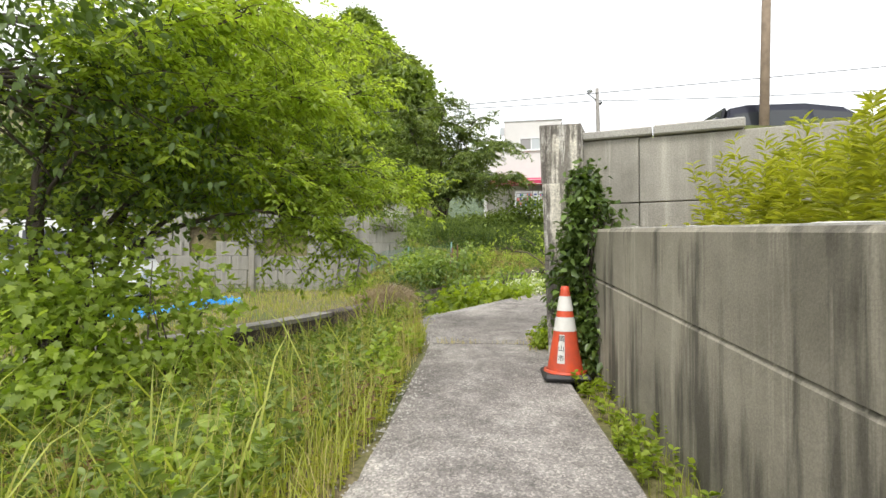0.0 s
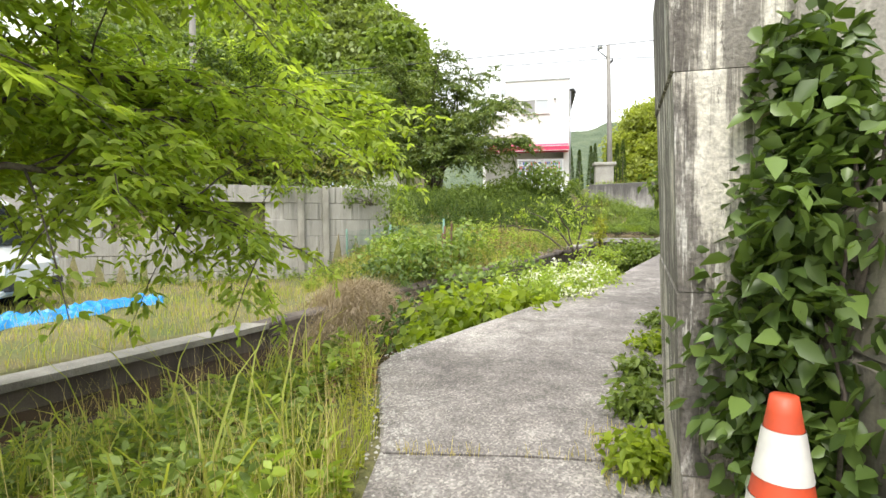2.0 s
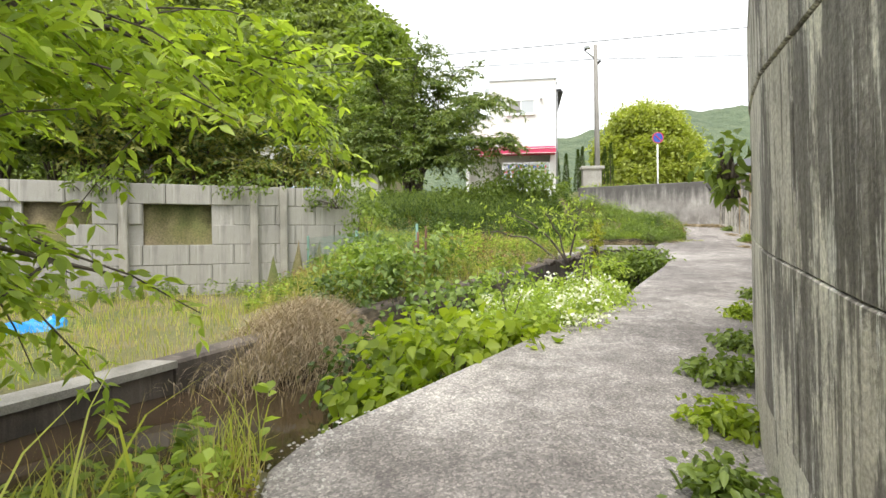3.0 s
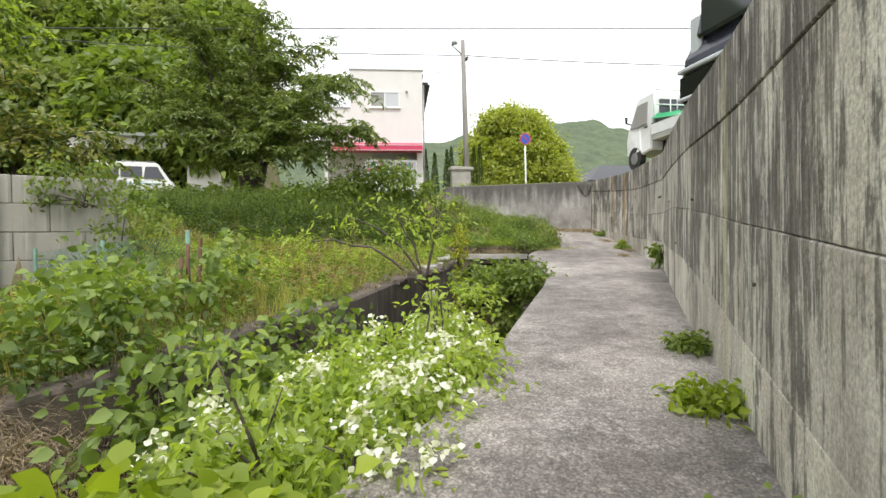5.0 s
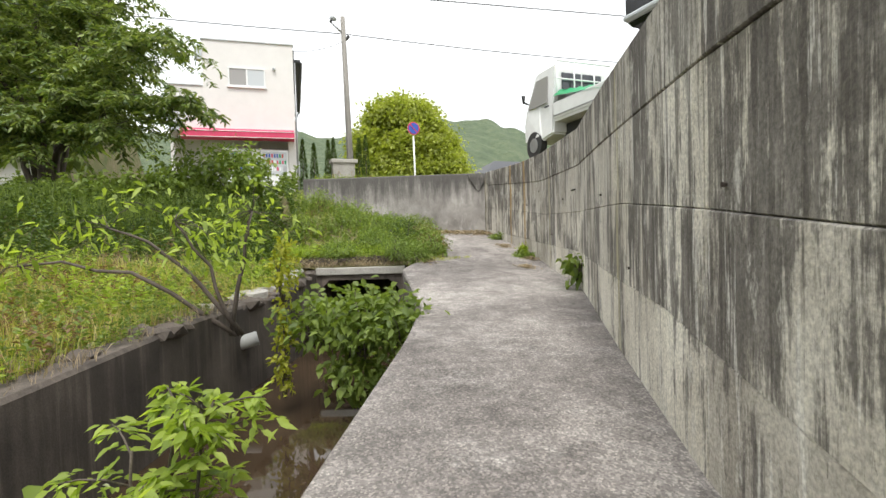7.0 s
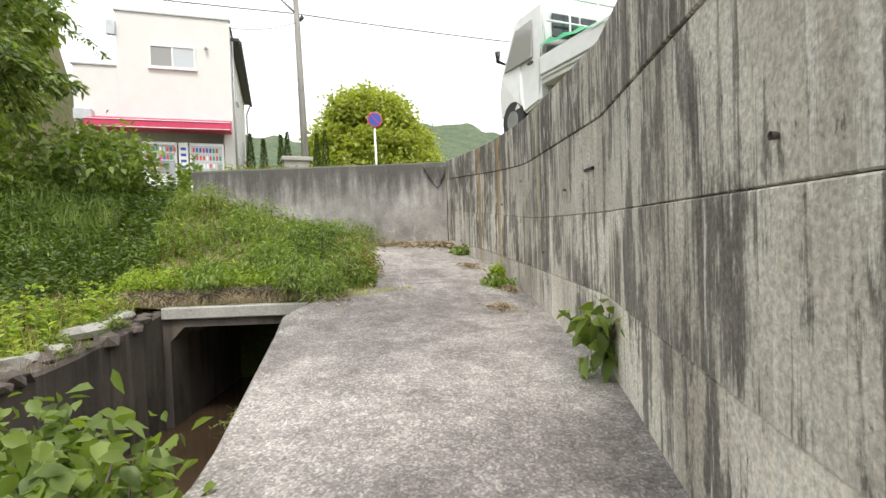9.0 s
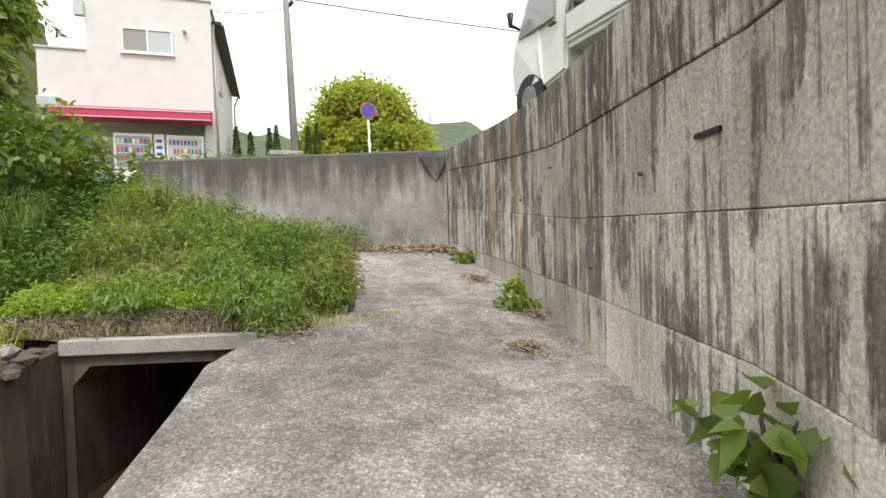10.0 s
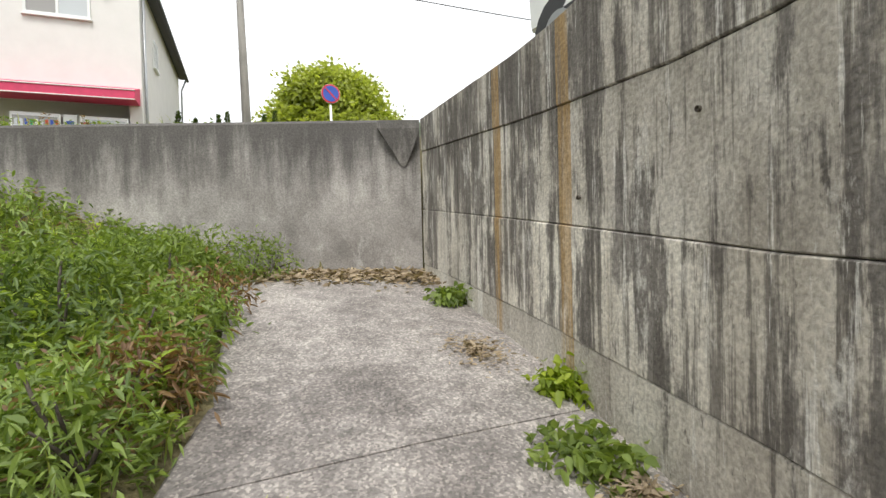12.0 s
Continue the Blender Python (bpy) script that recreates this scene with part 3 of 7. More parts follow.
def water():
    m, n, l, b = material("water", 0.03)
    c = ramp_of(n, l, noise_of(n, l, 1.2), [(0.3, (0.03, 0.02, 0.012)), (0.7, (0.075, 0.05, 0.03))])
    l.new(c, b.inputs["Base Color"])
    bump_of(n, l, b, noise_of(n, l, 3.0), 0.04, 0.01)
    ys = np.linspace(6.0, 24.0, 60)
    verts = []
    for y in ys:
        verts += [(float(at_y(BANK_X, min(y, 18.9))) - 0.1 + max(0, y - 18.9) * 0.35, y, 0.74), (float(at_y(EDGE_X, min(y, 17.5))) + 0.2 + max(0, y - 17.5) * 0.36, y, 0.74)]
    faces = [(2 * i, 2 * i + 1, 2 * i + 3, 2 * i + 2) for i in range(len(ys) - 1)]
    return tagged(mesh_of("water", verts, faces, m), "shallow still brown water in the canal", "water", kind="structure")


water()


def culvert():
    """Box culvert mouth: frame with cut upper corners, sides, lid and back running under the bank."""
    e = tagged(new("culvert"), "square concrete box culvert mouth with haunched corners", "culvert", kind="structure")
    a, b = np.array((4.02, 19.0)), np.array((5.62, 18.38))
    d = (b - a) / np.linalg.norm(b - a)
    back = np.array((-d[1], d[0]))
    W = float(np.linalg.norm(b - a))
    rim = [(0.17, 0.4), (0.17, 1.68), (0.32, 1.84), (W - 0.34, 1.84), (W - 0.17, 1.68), (W - 0.17, 0.4)]
    out = [(0, 0.4), (0, 2.02), (0.32, 2.02), (W - 0.34, 2.02), (W, 2.02), (W, 0.4)]
    at = lambda u, z, o: (*(a + d * u + back * o), z)
    verts = [at(u, z, 0) for u, z in rim] + [at(u, z, 0) for u, z in out] + [at(u, z, 5) for u, z in rim] + [at(u, z, 0.25) for u, z in out]
    faces = []
    for i in range(5):
        faces += [(i, i + 1, i + 7, i + 6), (i + 1, i, i + 12, i + 13), (i + 6, i + 7, i + 19, i + 18)]
    faces.append((12, 13, 14, 15, 16, 17))
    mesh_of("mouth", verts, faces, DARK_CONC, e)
    lip = bmesh.new()
    box(lip, (0.1, -0.05, 1.93), (W - 0.05, 0.22, 2.06), 0.012)
    ob = part("lintel", lip, COPING, e)
    ob.matrix_world = Matrix.Translation((*a, 0)) @ Matrix.Rotation(math.atan2(d[1], d[0]), 4, "Z")
    return e


culvert()


def bank_cover():
    """Earth laid over the culvert's roof."""
    a, d, back = MOUTH_A, np.array((0.932, -0.361)), np.array((0.361, 0.932))
    verts, faces = [], []
    for i in range(15):
        for k in range(13):
            o = 0.02 + 2.74 * (k / 12) ** 1.6
            p = a + d * (-0.5 + 2.3 * i / 14) + back * o
            rough = 0.025 * math.sin(7.3 * i + 1.9 * k) + 0.02 * math.sin(3.1 * i)
            g = float(ground_z(p[0], p[1])) if o > 0.3 else 2.0
            verts.append((p[0], p[1], max(2.045 + 0.35 * min(o, 0.6) ** 1.2 + rough, g + 0.02)))
    for i in range(14):
        for k in range(12):
            q = i * 13 + k
            faces.append((q, q + 1, q + 14, q + 13))
    tagged(mesh_of("ground_cover", verts, faces, SOIL, None, "", True), "earth over the culvert roof", "ground", kind="structure")


bank_cover()


# ---- walls by the entrance ----
def block_screen():
    """Rendered masonry wall behind the planter with two coping lengths."""
    e = tagged(new("wall_screen"), "cracked grey rendered block wall with loose coping", "wall", kind="structure")
    a, b = np.array((1.66, 4.72)), np.array((2.95, 4.31))
    d = (b - a) / np.linalg.norm(b - a)
    turn = Matrix.Translation((*a, 0)) @ Matrix.Rotation(math.atan2(d[1], d[0]), 4, "Z")
    for lo, hi in (((0, 0, 2.62), (0.55, 0.3, 3.2)), ((0.556, 0, 2.62), (6.0, 0.3, 3.19)), ((0, 0.004, 1.9), (0.55, 0.3, 2.612)), ((0.556, 0.002, 1.9), (1.2, 0.3, 2.612)), ((1.206, 0.003, 1.9), (6.0, 0.3, 2.612))):
        boxed("block", lo, hi, RENDERED, e, 0.006).matrix_world = turn
    for lo, hi in (((-0.02, -0.04, 3.205), (0.66, 0.34, 3.28)), ((0.67, -0.045, 3.2), (1.37, 0.335, 3.285))):
        boxed("coping", lo, hi, COPING, e, 0.012).matrix_world = turn
    return e


block_screen()


def lime_crust():
    """Pale flaking edge along the planter wall's top."""
    rs = random.Random(9)
    verts, faces = [], []
    n = 60
    for i in range(n):
        t = i / (n - 1)
        x, y, z = 2.75 - 0.87 * t, -3 + 7.5 * t, 1.98 + 0.4 * t
        w = 0.03 + rs.random() * 0.05
        verts += [(x - 0.004, y, z - rs.random() * 0.02 - 0.028), (x - 0.002, y, z + 0.012), (x + w, y, z + 0.006 + rs.random() * 0.012)]
    for i in range(n - 1):
        for k in range(2):
            p = i * 3 + k
            faces.append((p, p + 1, p + 4, p + 3))
    tagged(mesh_of("trim_crust", verts, faces, LIME), "pale flaking lime crust on the planter wall", "trim", kind="structure")


LIME = plain("lime_crust", (0.62, 0.6, 0.55), 0.9, 0, 0.4, 14)
lime_crust()


def ruin_wall():
    """Tall wall of large concrete blocks with two broken-out openings."""
    e = tagged(new("wall_ruin"), "tall old concrete block wall with dark openings and stepped cracks", "wall", kind="structure")
    d = RUIN_B - RUIN_A
    L = float(np.linalg.norm(d))
    turn = Matrix.Translation((*RUIN_A, 0)) @ Matrix.Rotation(math.atan2(d[1], d[0]), 4, "Z")
    rs = random.Random(11)
    shared = {}
    hole = lambda u0, u1, z: (u1 > 2.2 and u0 < 3.0 and 2.1 < z < 2.9) or (u1 > 4.3 and u0 < 5.2 and 2.1 < z < 2.9)
    for r in range(6):
        z0 = 0.95 + r * 0.41
        u = -0.42 * (r % 2)
        while u < L:
            u0, u1 = max(u, 0), min(u + 0.84, L)
            if u1 - u0 > 0.1 and not hole(u0 + 0.1, u1 - 0.1, z0 + 0.2):
                key = round(u1 - u0, 2)
                if key not in shared:
                    shared[key] = box(bmesh.new(), (0, 0, 0), (u1 - u0 - 0.008, 0.19, 0.402), 0.008)
                    me = bpy.data.meshes.new("block")
                    shared[key].to_mesh(me)
                    me.materials.append(BLOCK_CONC)
                    shared[key] = me
                ob = new("block", shared[key])
                ob.parent = e
                ob.matrix_world = turn @ Matrix.Translation((u0, rs.uniform(-0.006, 0.006), z0))
            u += 0.84
    core = boxed("core", (0.02, 0.05, 0.7), (2.25, 0.15, 3.38), BLOCK_CONC, e, 0)
    core.matrix_world = turn
    for lo, hi in (((3.4, 0.05, 0.7), (4.2, 0.15, 3.38)), ((5.45, 0.05, 0.7), (L - 0.02, 0.15, 3.38)), ((2.25, 0.05, 0.7), (3.4, 0.15, 1.7)), ((4.2, 0.05, 0.7), (5.45, 0.15, 1.7))):
        boxed("core", lo, hi, BLOCK_CONC, e, 0).matrix_world = turn
    for u in (L - 1.75, 6.2, 3.8):
        boxed("pier", (u, -0.1, 0.8), (u + 0.16, 0.0, 3.42), RENDERED, e, 0.015).matrix_world = turn
    return e


ruin_wall()

# ---- paints ----
WHITE = plain("white_paint", (0.78, 0.79, 0.78), 0.25, 0, 0.08)
STUCCO = plain("cream_stucco", (0.72, 0.7, 0.68), 0.8, 0, 0.06, 2)
PINK = plain("red_awning", (0.62, 0.05, 0.13), 0.6, 0, 0.2)
BLACK = plain("black_paint", (0.012, 0.012, 0.016), 0.15, 0, 0.3)
NAVY = plain("dark_car_paint", (0.035, 0.037, 0.055), 0.2, 0.3, 0.2)
RUBBER = plain("tyre_rubber", (0.02, 0.02, 0.02), 0.8, 0, 0.3)
STEEL = plain("grey_steel", (0.42, 0.43, 0.44), 0.4, 0.8, 0.2)
DARK = plain("dark_trim", (0.03, 0.03, 0.032), 0.5, 0, 0.3)
GREEN_TARP = plain("green_tarp", (0.0, 0.33, 0.11), 0.45, 0, 0.3, 4)
BLUE_TARP = plain("blue_tarp", (0.01, 0.28, 0.72), 0.4, 0, 0.35, 5)
ORANGE = plain("cone_orange", (0.66, 0.085, 0.03), 0.5, 0, 0.25, 8, (0.4, 0.07, 0.04))
BAND = plain("cone_white", (0.72, 0.7, 0.66), 0.5, 0, 0.25, 10)
SIGN_BLUE = plain("sign_blue", (0.03, 0.08, 0.42), 0.4)
SIGN_RED = plain("sign_red", (0.6, 0.03, 0.03), 0.4)
POLE_CONC = concrete("pole_concrete", (0.3, 0.285, 0.26), (0.2, 0.19, 0.175), streak=0.3, speck=0.15)
WOOD = plain("weathered_pole", (0.34, 0.26, 0.19), 0.8, 0, 0.4, 5)
RUST = plain("rusty_steel", (0.16, 0.085, 0.05), 0.8, 0.2, 0.5, 9)
WIRE_GREEN = plain("green_wire", (0.14, 0.26, 0.2), 0.6, 0, 0.3)
PIPE_GREY = plain("grey_pipe", (0.45, 0.45, 0.44), 0.5, 0, 0.2)
ROOF_TILE = plain("dark_roof", (0.05, 0.052, 0.06), 0.5, 0, 0.3)
PALE_METAL = plain("pale_sheet", (0.55, 0.58, 0.6), 0.5, 0.1, 0.15)
SHADE_IN = plain("shaded_brown_interior", (0.06, 0.03, 0.025), 0.8, 0, 0.4)


def glass_of(name, col, rough=0.05):
    m, n, l, b = material(name, rough)
    b.inputs["Base Color"].default_value = (*col, 1)
    b.inputs["Specular IOR Level"].default_value = 0.8
    return m


GLASS = glass_of("dark_glass", (0.03, 0.035, 0.04))
# Curtain tones for house panes; on vehicle windows they paint the reflected sky.
GLASS_GREY = glass_of("curtain_and_sky_glass", (0.3, 0.29, 0.28))
GLASS_PALE = glass_of("pale_curtain_and_sky_glass", (0.5, 0.53, 0.55))


# ---- traffic cone ----
def traffic_cone():
    e = thing("traffic_cone", Matrix.Translation((1.49, 4.2, 1.135)) @ Matrix.Scale(1.26, 4), "scuffed orange traffic cone with white bands beside the vine", "traffic cone")
    bm = bmesh.new()
    box(bm, (-0.15, -0.15, 0.0), (0.15, 0.15, 0.045), 0.02)
    part("base_plate", bm, DARK, e, "dusty black rubber base")
    r = lambda z: 0.118 - 0.092 * (z - 0.04) / 0.55
    cuts = [(0.04, 0.31, ORANGE, "body", 0), (0.31, 0.40, BAND, "reflective_band", 0.002), (0.40, 0.44, ORANGE, "body", 0), (0.44, 0.535, BAND, "reflective_band", 0.002), (0.535, 0.6, ORANGE, "tip", 0)]
    lathe("collar", [(0.14, 0.045), (0.138, 0.055), (0.122, 0.06)], ORANGE, e)
    for z0, z1, m, nm, off in cuts:
        prof = [(r(z0) + off, z0), (r((z0 + z1) / 2) + off, (z0 + z1) / 2), (r(z1) + off, z1)]
        if nm == "tip":
            prof.append((0.0, z1))
        lathe(nm, prof, m, e, "dirty white band" if m is BAND else "")
    # white sticker with three dark characters
    verts, faces = [], []
    for i in range(5):
        z = 0.11 + 0.18 * i / 4
        for k in range(5):
            a = radians(-112 + (k - 2) * 6.5)
            verts.append(((r(z) + 0.003) * math.cos(a), (r(z) + 0.003) * math.sin(a), z))
    for i in range(4):
        for k in range(4):
            p = i * 5 + k
            faces.append((p, p + 1, p + 6, p + 5))
    mesh_of("sticker", verts, faces, BAND, e, "white sticker with dark characters", True)
    for ch, z in (("岡", 0.25), ("山", 0.19), ("市", 0.13)):
        cu = bpy.data.curves.new("text", "FONT")
        cu.body, cu.size, cu.align_x, cu.extrude = ch, 0.042, "CENTER", 0.0006
        cu.materials.append(DARK)
        tmp = new("character", cu)
        dg = bpy.context.evaluated_depsgraph_get()
        me = bpy.data.meshes.new_from_object(tmp.evaluated_get(dg))
        bpy.data.objects.remove(tmp)
        ob = new("character", me)
        ob.parent = e
        a = radians(-112)
        ob.matrix_local = Matrix.Translation(((r(z) + 0.005) * math.cos(a), (r(z) + 0.005) * math.sin(a), z)) @ Matrix.Rotation(a + math.pi / 2, 4, "Z") @ Matrix.Rotation(radians(80), 4, "X")
    return e


traffic_cone()


# ---- vehicles ----
def vehicle(name, m, label, category, profile, width, tuck, paint, panes, wheels, wheel_r, extras, pane=None):
    """Body from a side profile (x forward, z up) narrowed above the waist; panes lie on the sides; extras(e, w) adds the rest."""
    e = thing(name, m, label, category)
    waist = tuck[0]
    half = lambda z: width / 2 - (max(0, z - waist) * tuck[1]) - max(0, 0.45 - z) * 0.08
    bm = bmesh.new()
    rings = []
    for s in (-1, 1):
        rings.append([bm.verts.new((x, s * half(z), z)) for x, z in profile])
    n = len(profile)
    for i in range(n):
        j = (i + 1) % n
        bm.faces.new((rings[0][i], rings[1][i], rings[1][j], rings[0][j]))
    for s, ring in zip((-1, 1), rings):
        f = bm.faces.new(ring if s < 0 else ring[::-1])
        bmesh.ops.triangulate(bm, faces=[f])
    bmesh.ops.recalc_face_normals(bm, faces=bm.faces)
    bmesh.ops.bevel(bm, geom=[ed for ed in bm.edges if len(ed.link_faces) == 2 and ed.calc_face_angle(0) > 0.9], offset=0.035, segments=2, affect="EDGES")
    part("body", bm, paint, e)
    for poly in panes:
        for s in (-1, 1):
            verts = [(x, s * (half(z) + 0.006), z) for x, z in poly]
            verts += [(x, s * (half(z) - 0.02), z) for x, z in poly]
            k = len(poly)
            faces = [tuple(range(k))] + [(i, (i + 1) % k, k + (i + 1) % k, k + i) for i in range(k)]
            mesh_of("side_window", verts, faces, pane or GLASS, e)
    for x in wheels:
        for s in (-1, 1):
            w = mesh_of("wheel", *tube([(x, s * (width / 2 - 0.17), wheel_r), (x, s * (width / 2 - 0.01), wheel_r)], [wheel_r, wheel_r], 20), RUBBER, e)
            v, f = tube([(x, s * (width / 2 - 0.1), wheel_r), (x, s * (width / 2 + 0.004), wheel_r)], [wheel_r * 0.62, wheel_r * 0.58], 16)
            mesh_of("rim", v, f, STEEL, w)
            v, f = tube([(x, s * (width / 2 - 0.12), wheel_r), (x, s * (width / 2 - 0.005), wheel_r)], [wheel_r * 1.1] * 2, 20)
            mesh_of("wheel_arch", v, f, DARK, e)
    extras(e, half)
    return e


def heading(x, y, z, azimuth):
    """A pose whose x axis points along azimuth, degrees clockwise from +y."""
    return Matrix.Translation((x, y, z)) @ Matrix.Rotation(radians(90 - azimuth), 4, "Z")


def kei_truck():
    prof = [(1.25, 0.36), (1.28, 0.75), (1.22, 1.0), (0.95, 1.78), (0.86, 1.84), (0.18, 1.84), (0.14, 1.2), (0.14, 0.4), (0.6, 0.32), (0.62, 0.4)]

    def more(e, half):
        boxed("cargo_bed", (-1.85, -0.72, 0.62), (0.1, 0.72, 0.7), WHITE, e, 0.01)
        for s in (-1, 1):
            boxed("bed_side", (-1.85, s * 0.735 - 0.015, 0.68), (0.1, s * 0.735 + 0.015, 1.0), WHITE, e, 0.008)
            boxed("rope_rail", (-1.8, s * 0.755 - 0.01, 0.72), (0.08, s * 0.755 + 0.01, 0.745), STEEL, e, 0.004)
        boxed("tailgate", (-1.88, -0.72, 0.68), (-1.85, 0.72, 1.0), WHITE, e, 0.008)
        boxed("chassis", (-1.8, -0.4, 0.38), (0.3, 0.4, 0.62), DARK, e, 0.02)
        verts, faces = [], []
        for i in range(13):
            for k in range(9):
                x, y = 0.1 - 1.95 * i / 12, -0.76 + 1.52 * k / 8
                z = 1.02 + 0.36 * max(0, 1 - i / 9) * (1 - 0.5 * abs(y)) + 0.02 * math.sin(3 * i + 2 * k)
                verts.append((x, y, z - (0.1 if k in (0, 8) else 0)))
        for i in range(12):
            for k in range(8):
                p = i * 9 + k
                faces.append((p, p + 1, p + 10, p + 9))
        mesh_of("tarpaulin", verts, faces, GREEN_TARP, e, "bright green tarpaulin over the load", True)
        boxed("rear_window", (0.125, -0.5, 1.32), (0.15, -0.02, 1.66), GLASS, e, 0.01)
        boxed("rear_window", (0.125, 0.02, 1.32), (0.15, 0.5, 1.66), GLASS, e, 0.01)
        bars("guard_frame", [([(0.05, y, 1.0), (0.05, y, 1.86)], [0.016] * 2) for y in (-0.68, -0.25, 0.25, 0.68)] + [([(0.05, -0.68, z), (0.05, 0.68, z)], [0.016] * 2) for z in (1.86, 1.5)], WHITE, e)
        for s in (-1, 1):
            bars("mirror", [([(1.06, s * 0.72, 1.2), (1.1, s * 0.84, 1.25), (1.1, s * 0.84, 1.4)], [0.015, 0.03, 0.05])], DARK, e)
            boxed("door_handle", (0.3, s * 0.735 - 0.02, 0.98), (0.42, s * 0.735 + 0.02, 1.01), DARK, e, 0.005)
            boxed("headlamp", (1.14, s * 0.55 - 0.12, 0.72), (1.29, s * 0.55 + 0.12, 0.88), GLASS_PALE, e, 0.03)
        v = [(1.215, -0.6, 1.06), (1.215, 0.6, 1.06), (0.975, 0.55, 1.75), (0.975, -0.55, 1.75)]
        mesh_of("windscreen", v, [(0, 1, 2, 3)], GLASS, e)

    # Side windows get the grey pane colour in place of reflected sky.
    vehicle("pickup_truck", heading(9.66, 18.58, 4.21, 0), "small white pickup truck with a green tarpaulin over its bed", "truck", prof, 1.48, (0.95, 0.13), WHITE,
            [[(1.1, 1.08), (0.87, 1.66), (0.42, 1.66), (0.36, 1.08)]], (0.88, -1.1), 0.27, more, GLASS_GREY)


kei_truck()


def minivan():
    prof = [(2.05, 0.35), (2.12, 0.6), (2.0, 0.86), (1.25, 1.06), (0.35, 1.62), (-0.4, 1.72), (-1.6, 1.7), (-1.98, 1.62), (-2.12, 1.0), (-2.2, 0.85), (-2.24, 0.5), (-2.12, 0.28)]

    def more(e, half):
        boxed("rear_window", (-2.2, -0.58, 1.05), (-2.08, 0.58, 1.48), GLASS, e, 0.03)
        bm = box(bmesh.new(), (-0.62, -0.66, -0.04), (0, 0.66, 0.04), 0.03)
        lid = part("tailgate", bm, BLACK, e, "black tailgate")
        lid.matrix_local = Matrix.Translation((-2.03, 0, 1.66)) @ Matrix.Rotation(radians(-78), 4, "Y")
        boxed("rear_bumper", (-2.32, -0.82, 0.3), (-2.1, 0.82, 0.66), BLACK, e, 0.06)
        boxed("trim_strip", (-2.335, -0.8, 0.66), (-2.12, 0.8, 0.71), PALE_METAL, e, 0.012)
        boxed("trim_strip", (-2.335, -0.78, 0.33), (-2.2, 0.78, 0.37), PALE_METAL, e, 0.012)
        for s in (-1, 1):
            boxed("tail_lamp", (-2.16, s * 0.72 - 0.09, 0.82), (-2.02, s * 0.72 + 0.09, 1.35), GLASS_PALE, e, 0.03)
            boxed("mirror", (0.85, s * 0.98 - 0.1, 1.05), (1.0, s * 0.98 + 0.1, 1.2), BLACK, e, 0.03)
        # Windscreen coloured pale for the sky mirrored in it.
        v = [(1.2, -0.7, 1.09), (1.2, 0.7, 1.09), (0.4, 0.62, 1.6), (0.4, -0.62, 1.6)]
        mesh_of("windscreen", [(x + 0.02, y, z + 0.02) for x, y, z in v], [(0, 1, 2, 3)], GLASS_PALE, e)

    vehicle("minivan", heading(7.82, 11.98, 3.7, 88), "dark minivan parked with its rear to the wall", "car", prof, 1.72, (0.95, 0.22), NAVY,
            [[(1.0, 1.08), (0.4, 1.5), (-0.3, 1.56), (-0.3, 1.08)], [(-0.38, 1.08), (-0.38, 1.56), (-1.3, 1.56), (-1.3, 1.08)], [(-1.38, 1.1), (-1.38, 1.54), (-1.9, 1.48), (-1.98, 1.15)]], (1.35, -1.35), 0.31, more)


minivan()


def kei_van(name, m, label):
    prof = [(1.65, 0.4), (1.68, 0.8), (1.5, 1.05), (1.05, 1.78), (0.9, 1.86), (-1.6, 1.88), (-1.68, 1.75), (-1.7, 0.4), (-1.6, 0.32), (1.5, 0.32)]

    def more(e, half):
        for s in (-1, 1):
            bars("roof_rail", [([(-1.5, s * 0.58, 1.9), (0.9, s * 0.58, 1.9)], [0.012] * 2)], STEEL, e)
            boxed("door_handle", (0.15, s * 0.735 - 0.02, 0.98), (0.24, s * 0.735 + 0.02, 1.12), DARK, e, 0.006)
            boxed("bumper_corner", (1.5, s * 0.6 - 0.14, 0.42), (1.72, s * 0.6 + 0.14, 0.56), DARK, e, 0.03)
            boxed("headlamp", (1.55, s * 0.56 - 0.12, 0.74), (1.69, s * 0.56 + 0.12, 0.9), GLASS_PALE, e, 0.03)
        boxed("stripe", (-1.65, -0.745, 0.84), (1.2, -0.735, 0.87), BLUE_TARP, e, 0.002)
        mesh_of("windscreen", [(1.5, -0.6, 1.1), (1.5, 0.6, 1.1), (1.1, 0.55, 1.74), (1.1, -0.55, 1.74)], [(0, 1, 2, 3)], GLASS, e)

    return vehicle(name, m, label, "van", prof, 1.47, (0.95, 0.13), WHITE,
                   [[(1.3, 1.1), (1.0, 1.66), (0.5, 1.66), (0.44, 1.1)], [(0.36, 1.15), (0.36, 1.66), (-0.5, 1.66), (-0.5, 1.15)], [(-0.58, 1.15), (-0.58, 1.66), (-1.45, 1.66), (-1.45, 1.15)]], (1.05, -1.05), 0.27, more)


kei_van("delivery_van", heading(-8.1, 9.75, 1.0, 72), "small white van parked on the weedy lot by the block wall")
kei_van("parked_van", heading(-8.6, 33.5, 4.3, 80), "white van parked in front of the open shed")


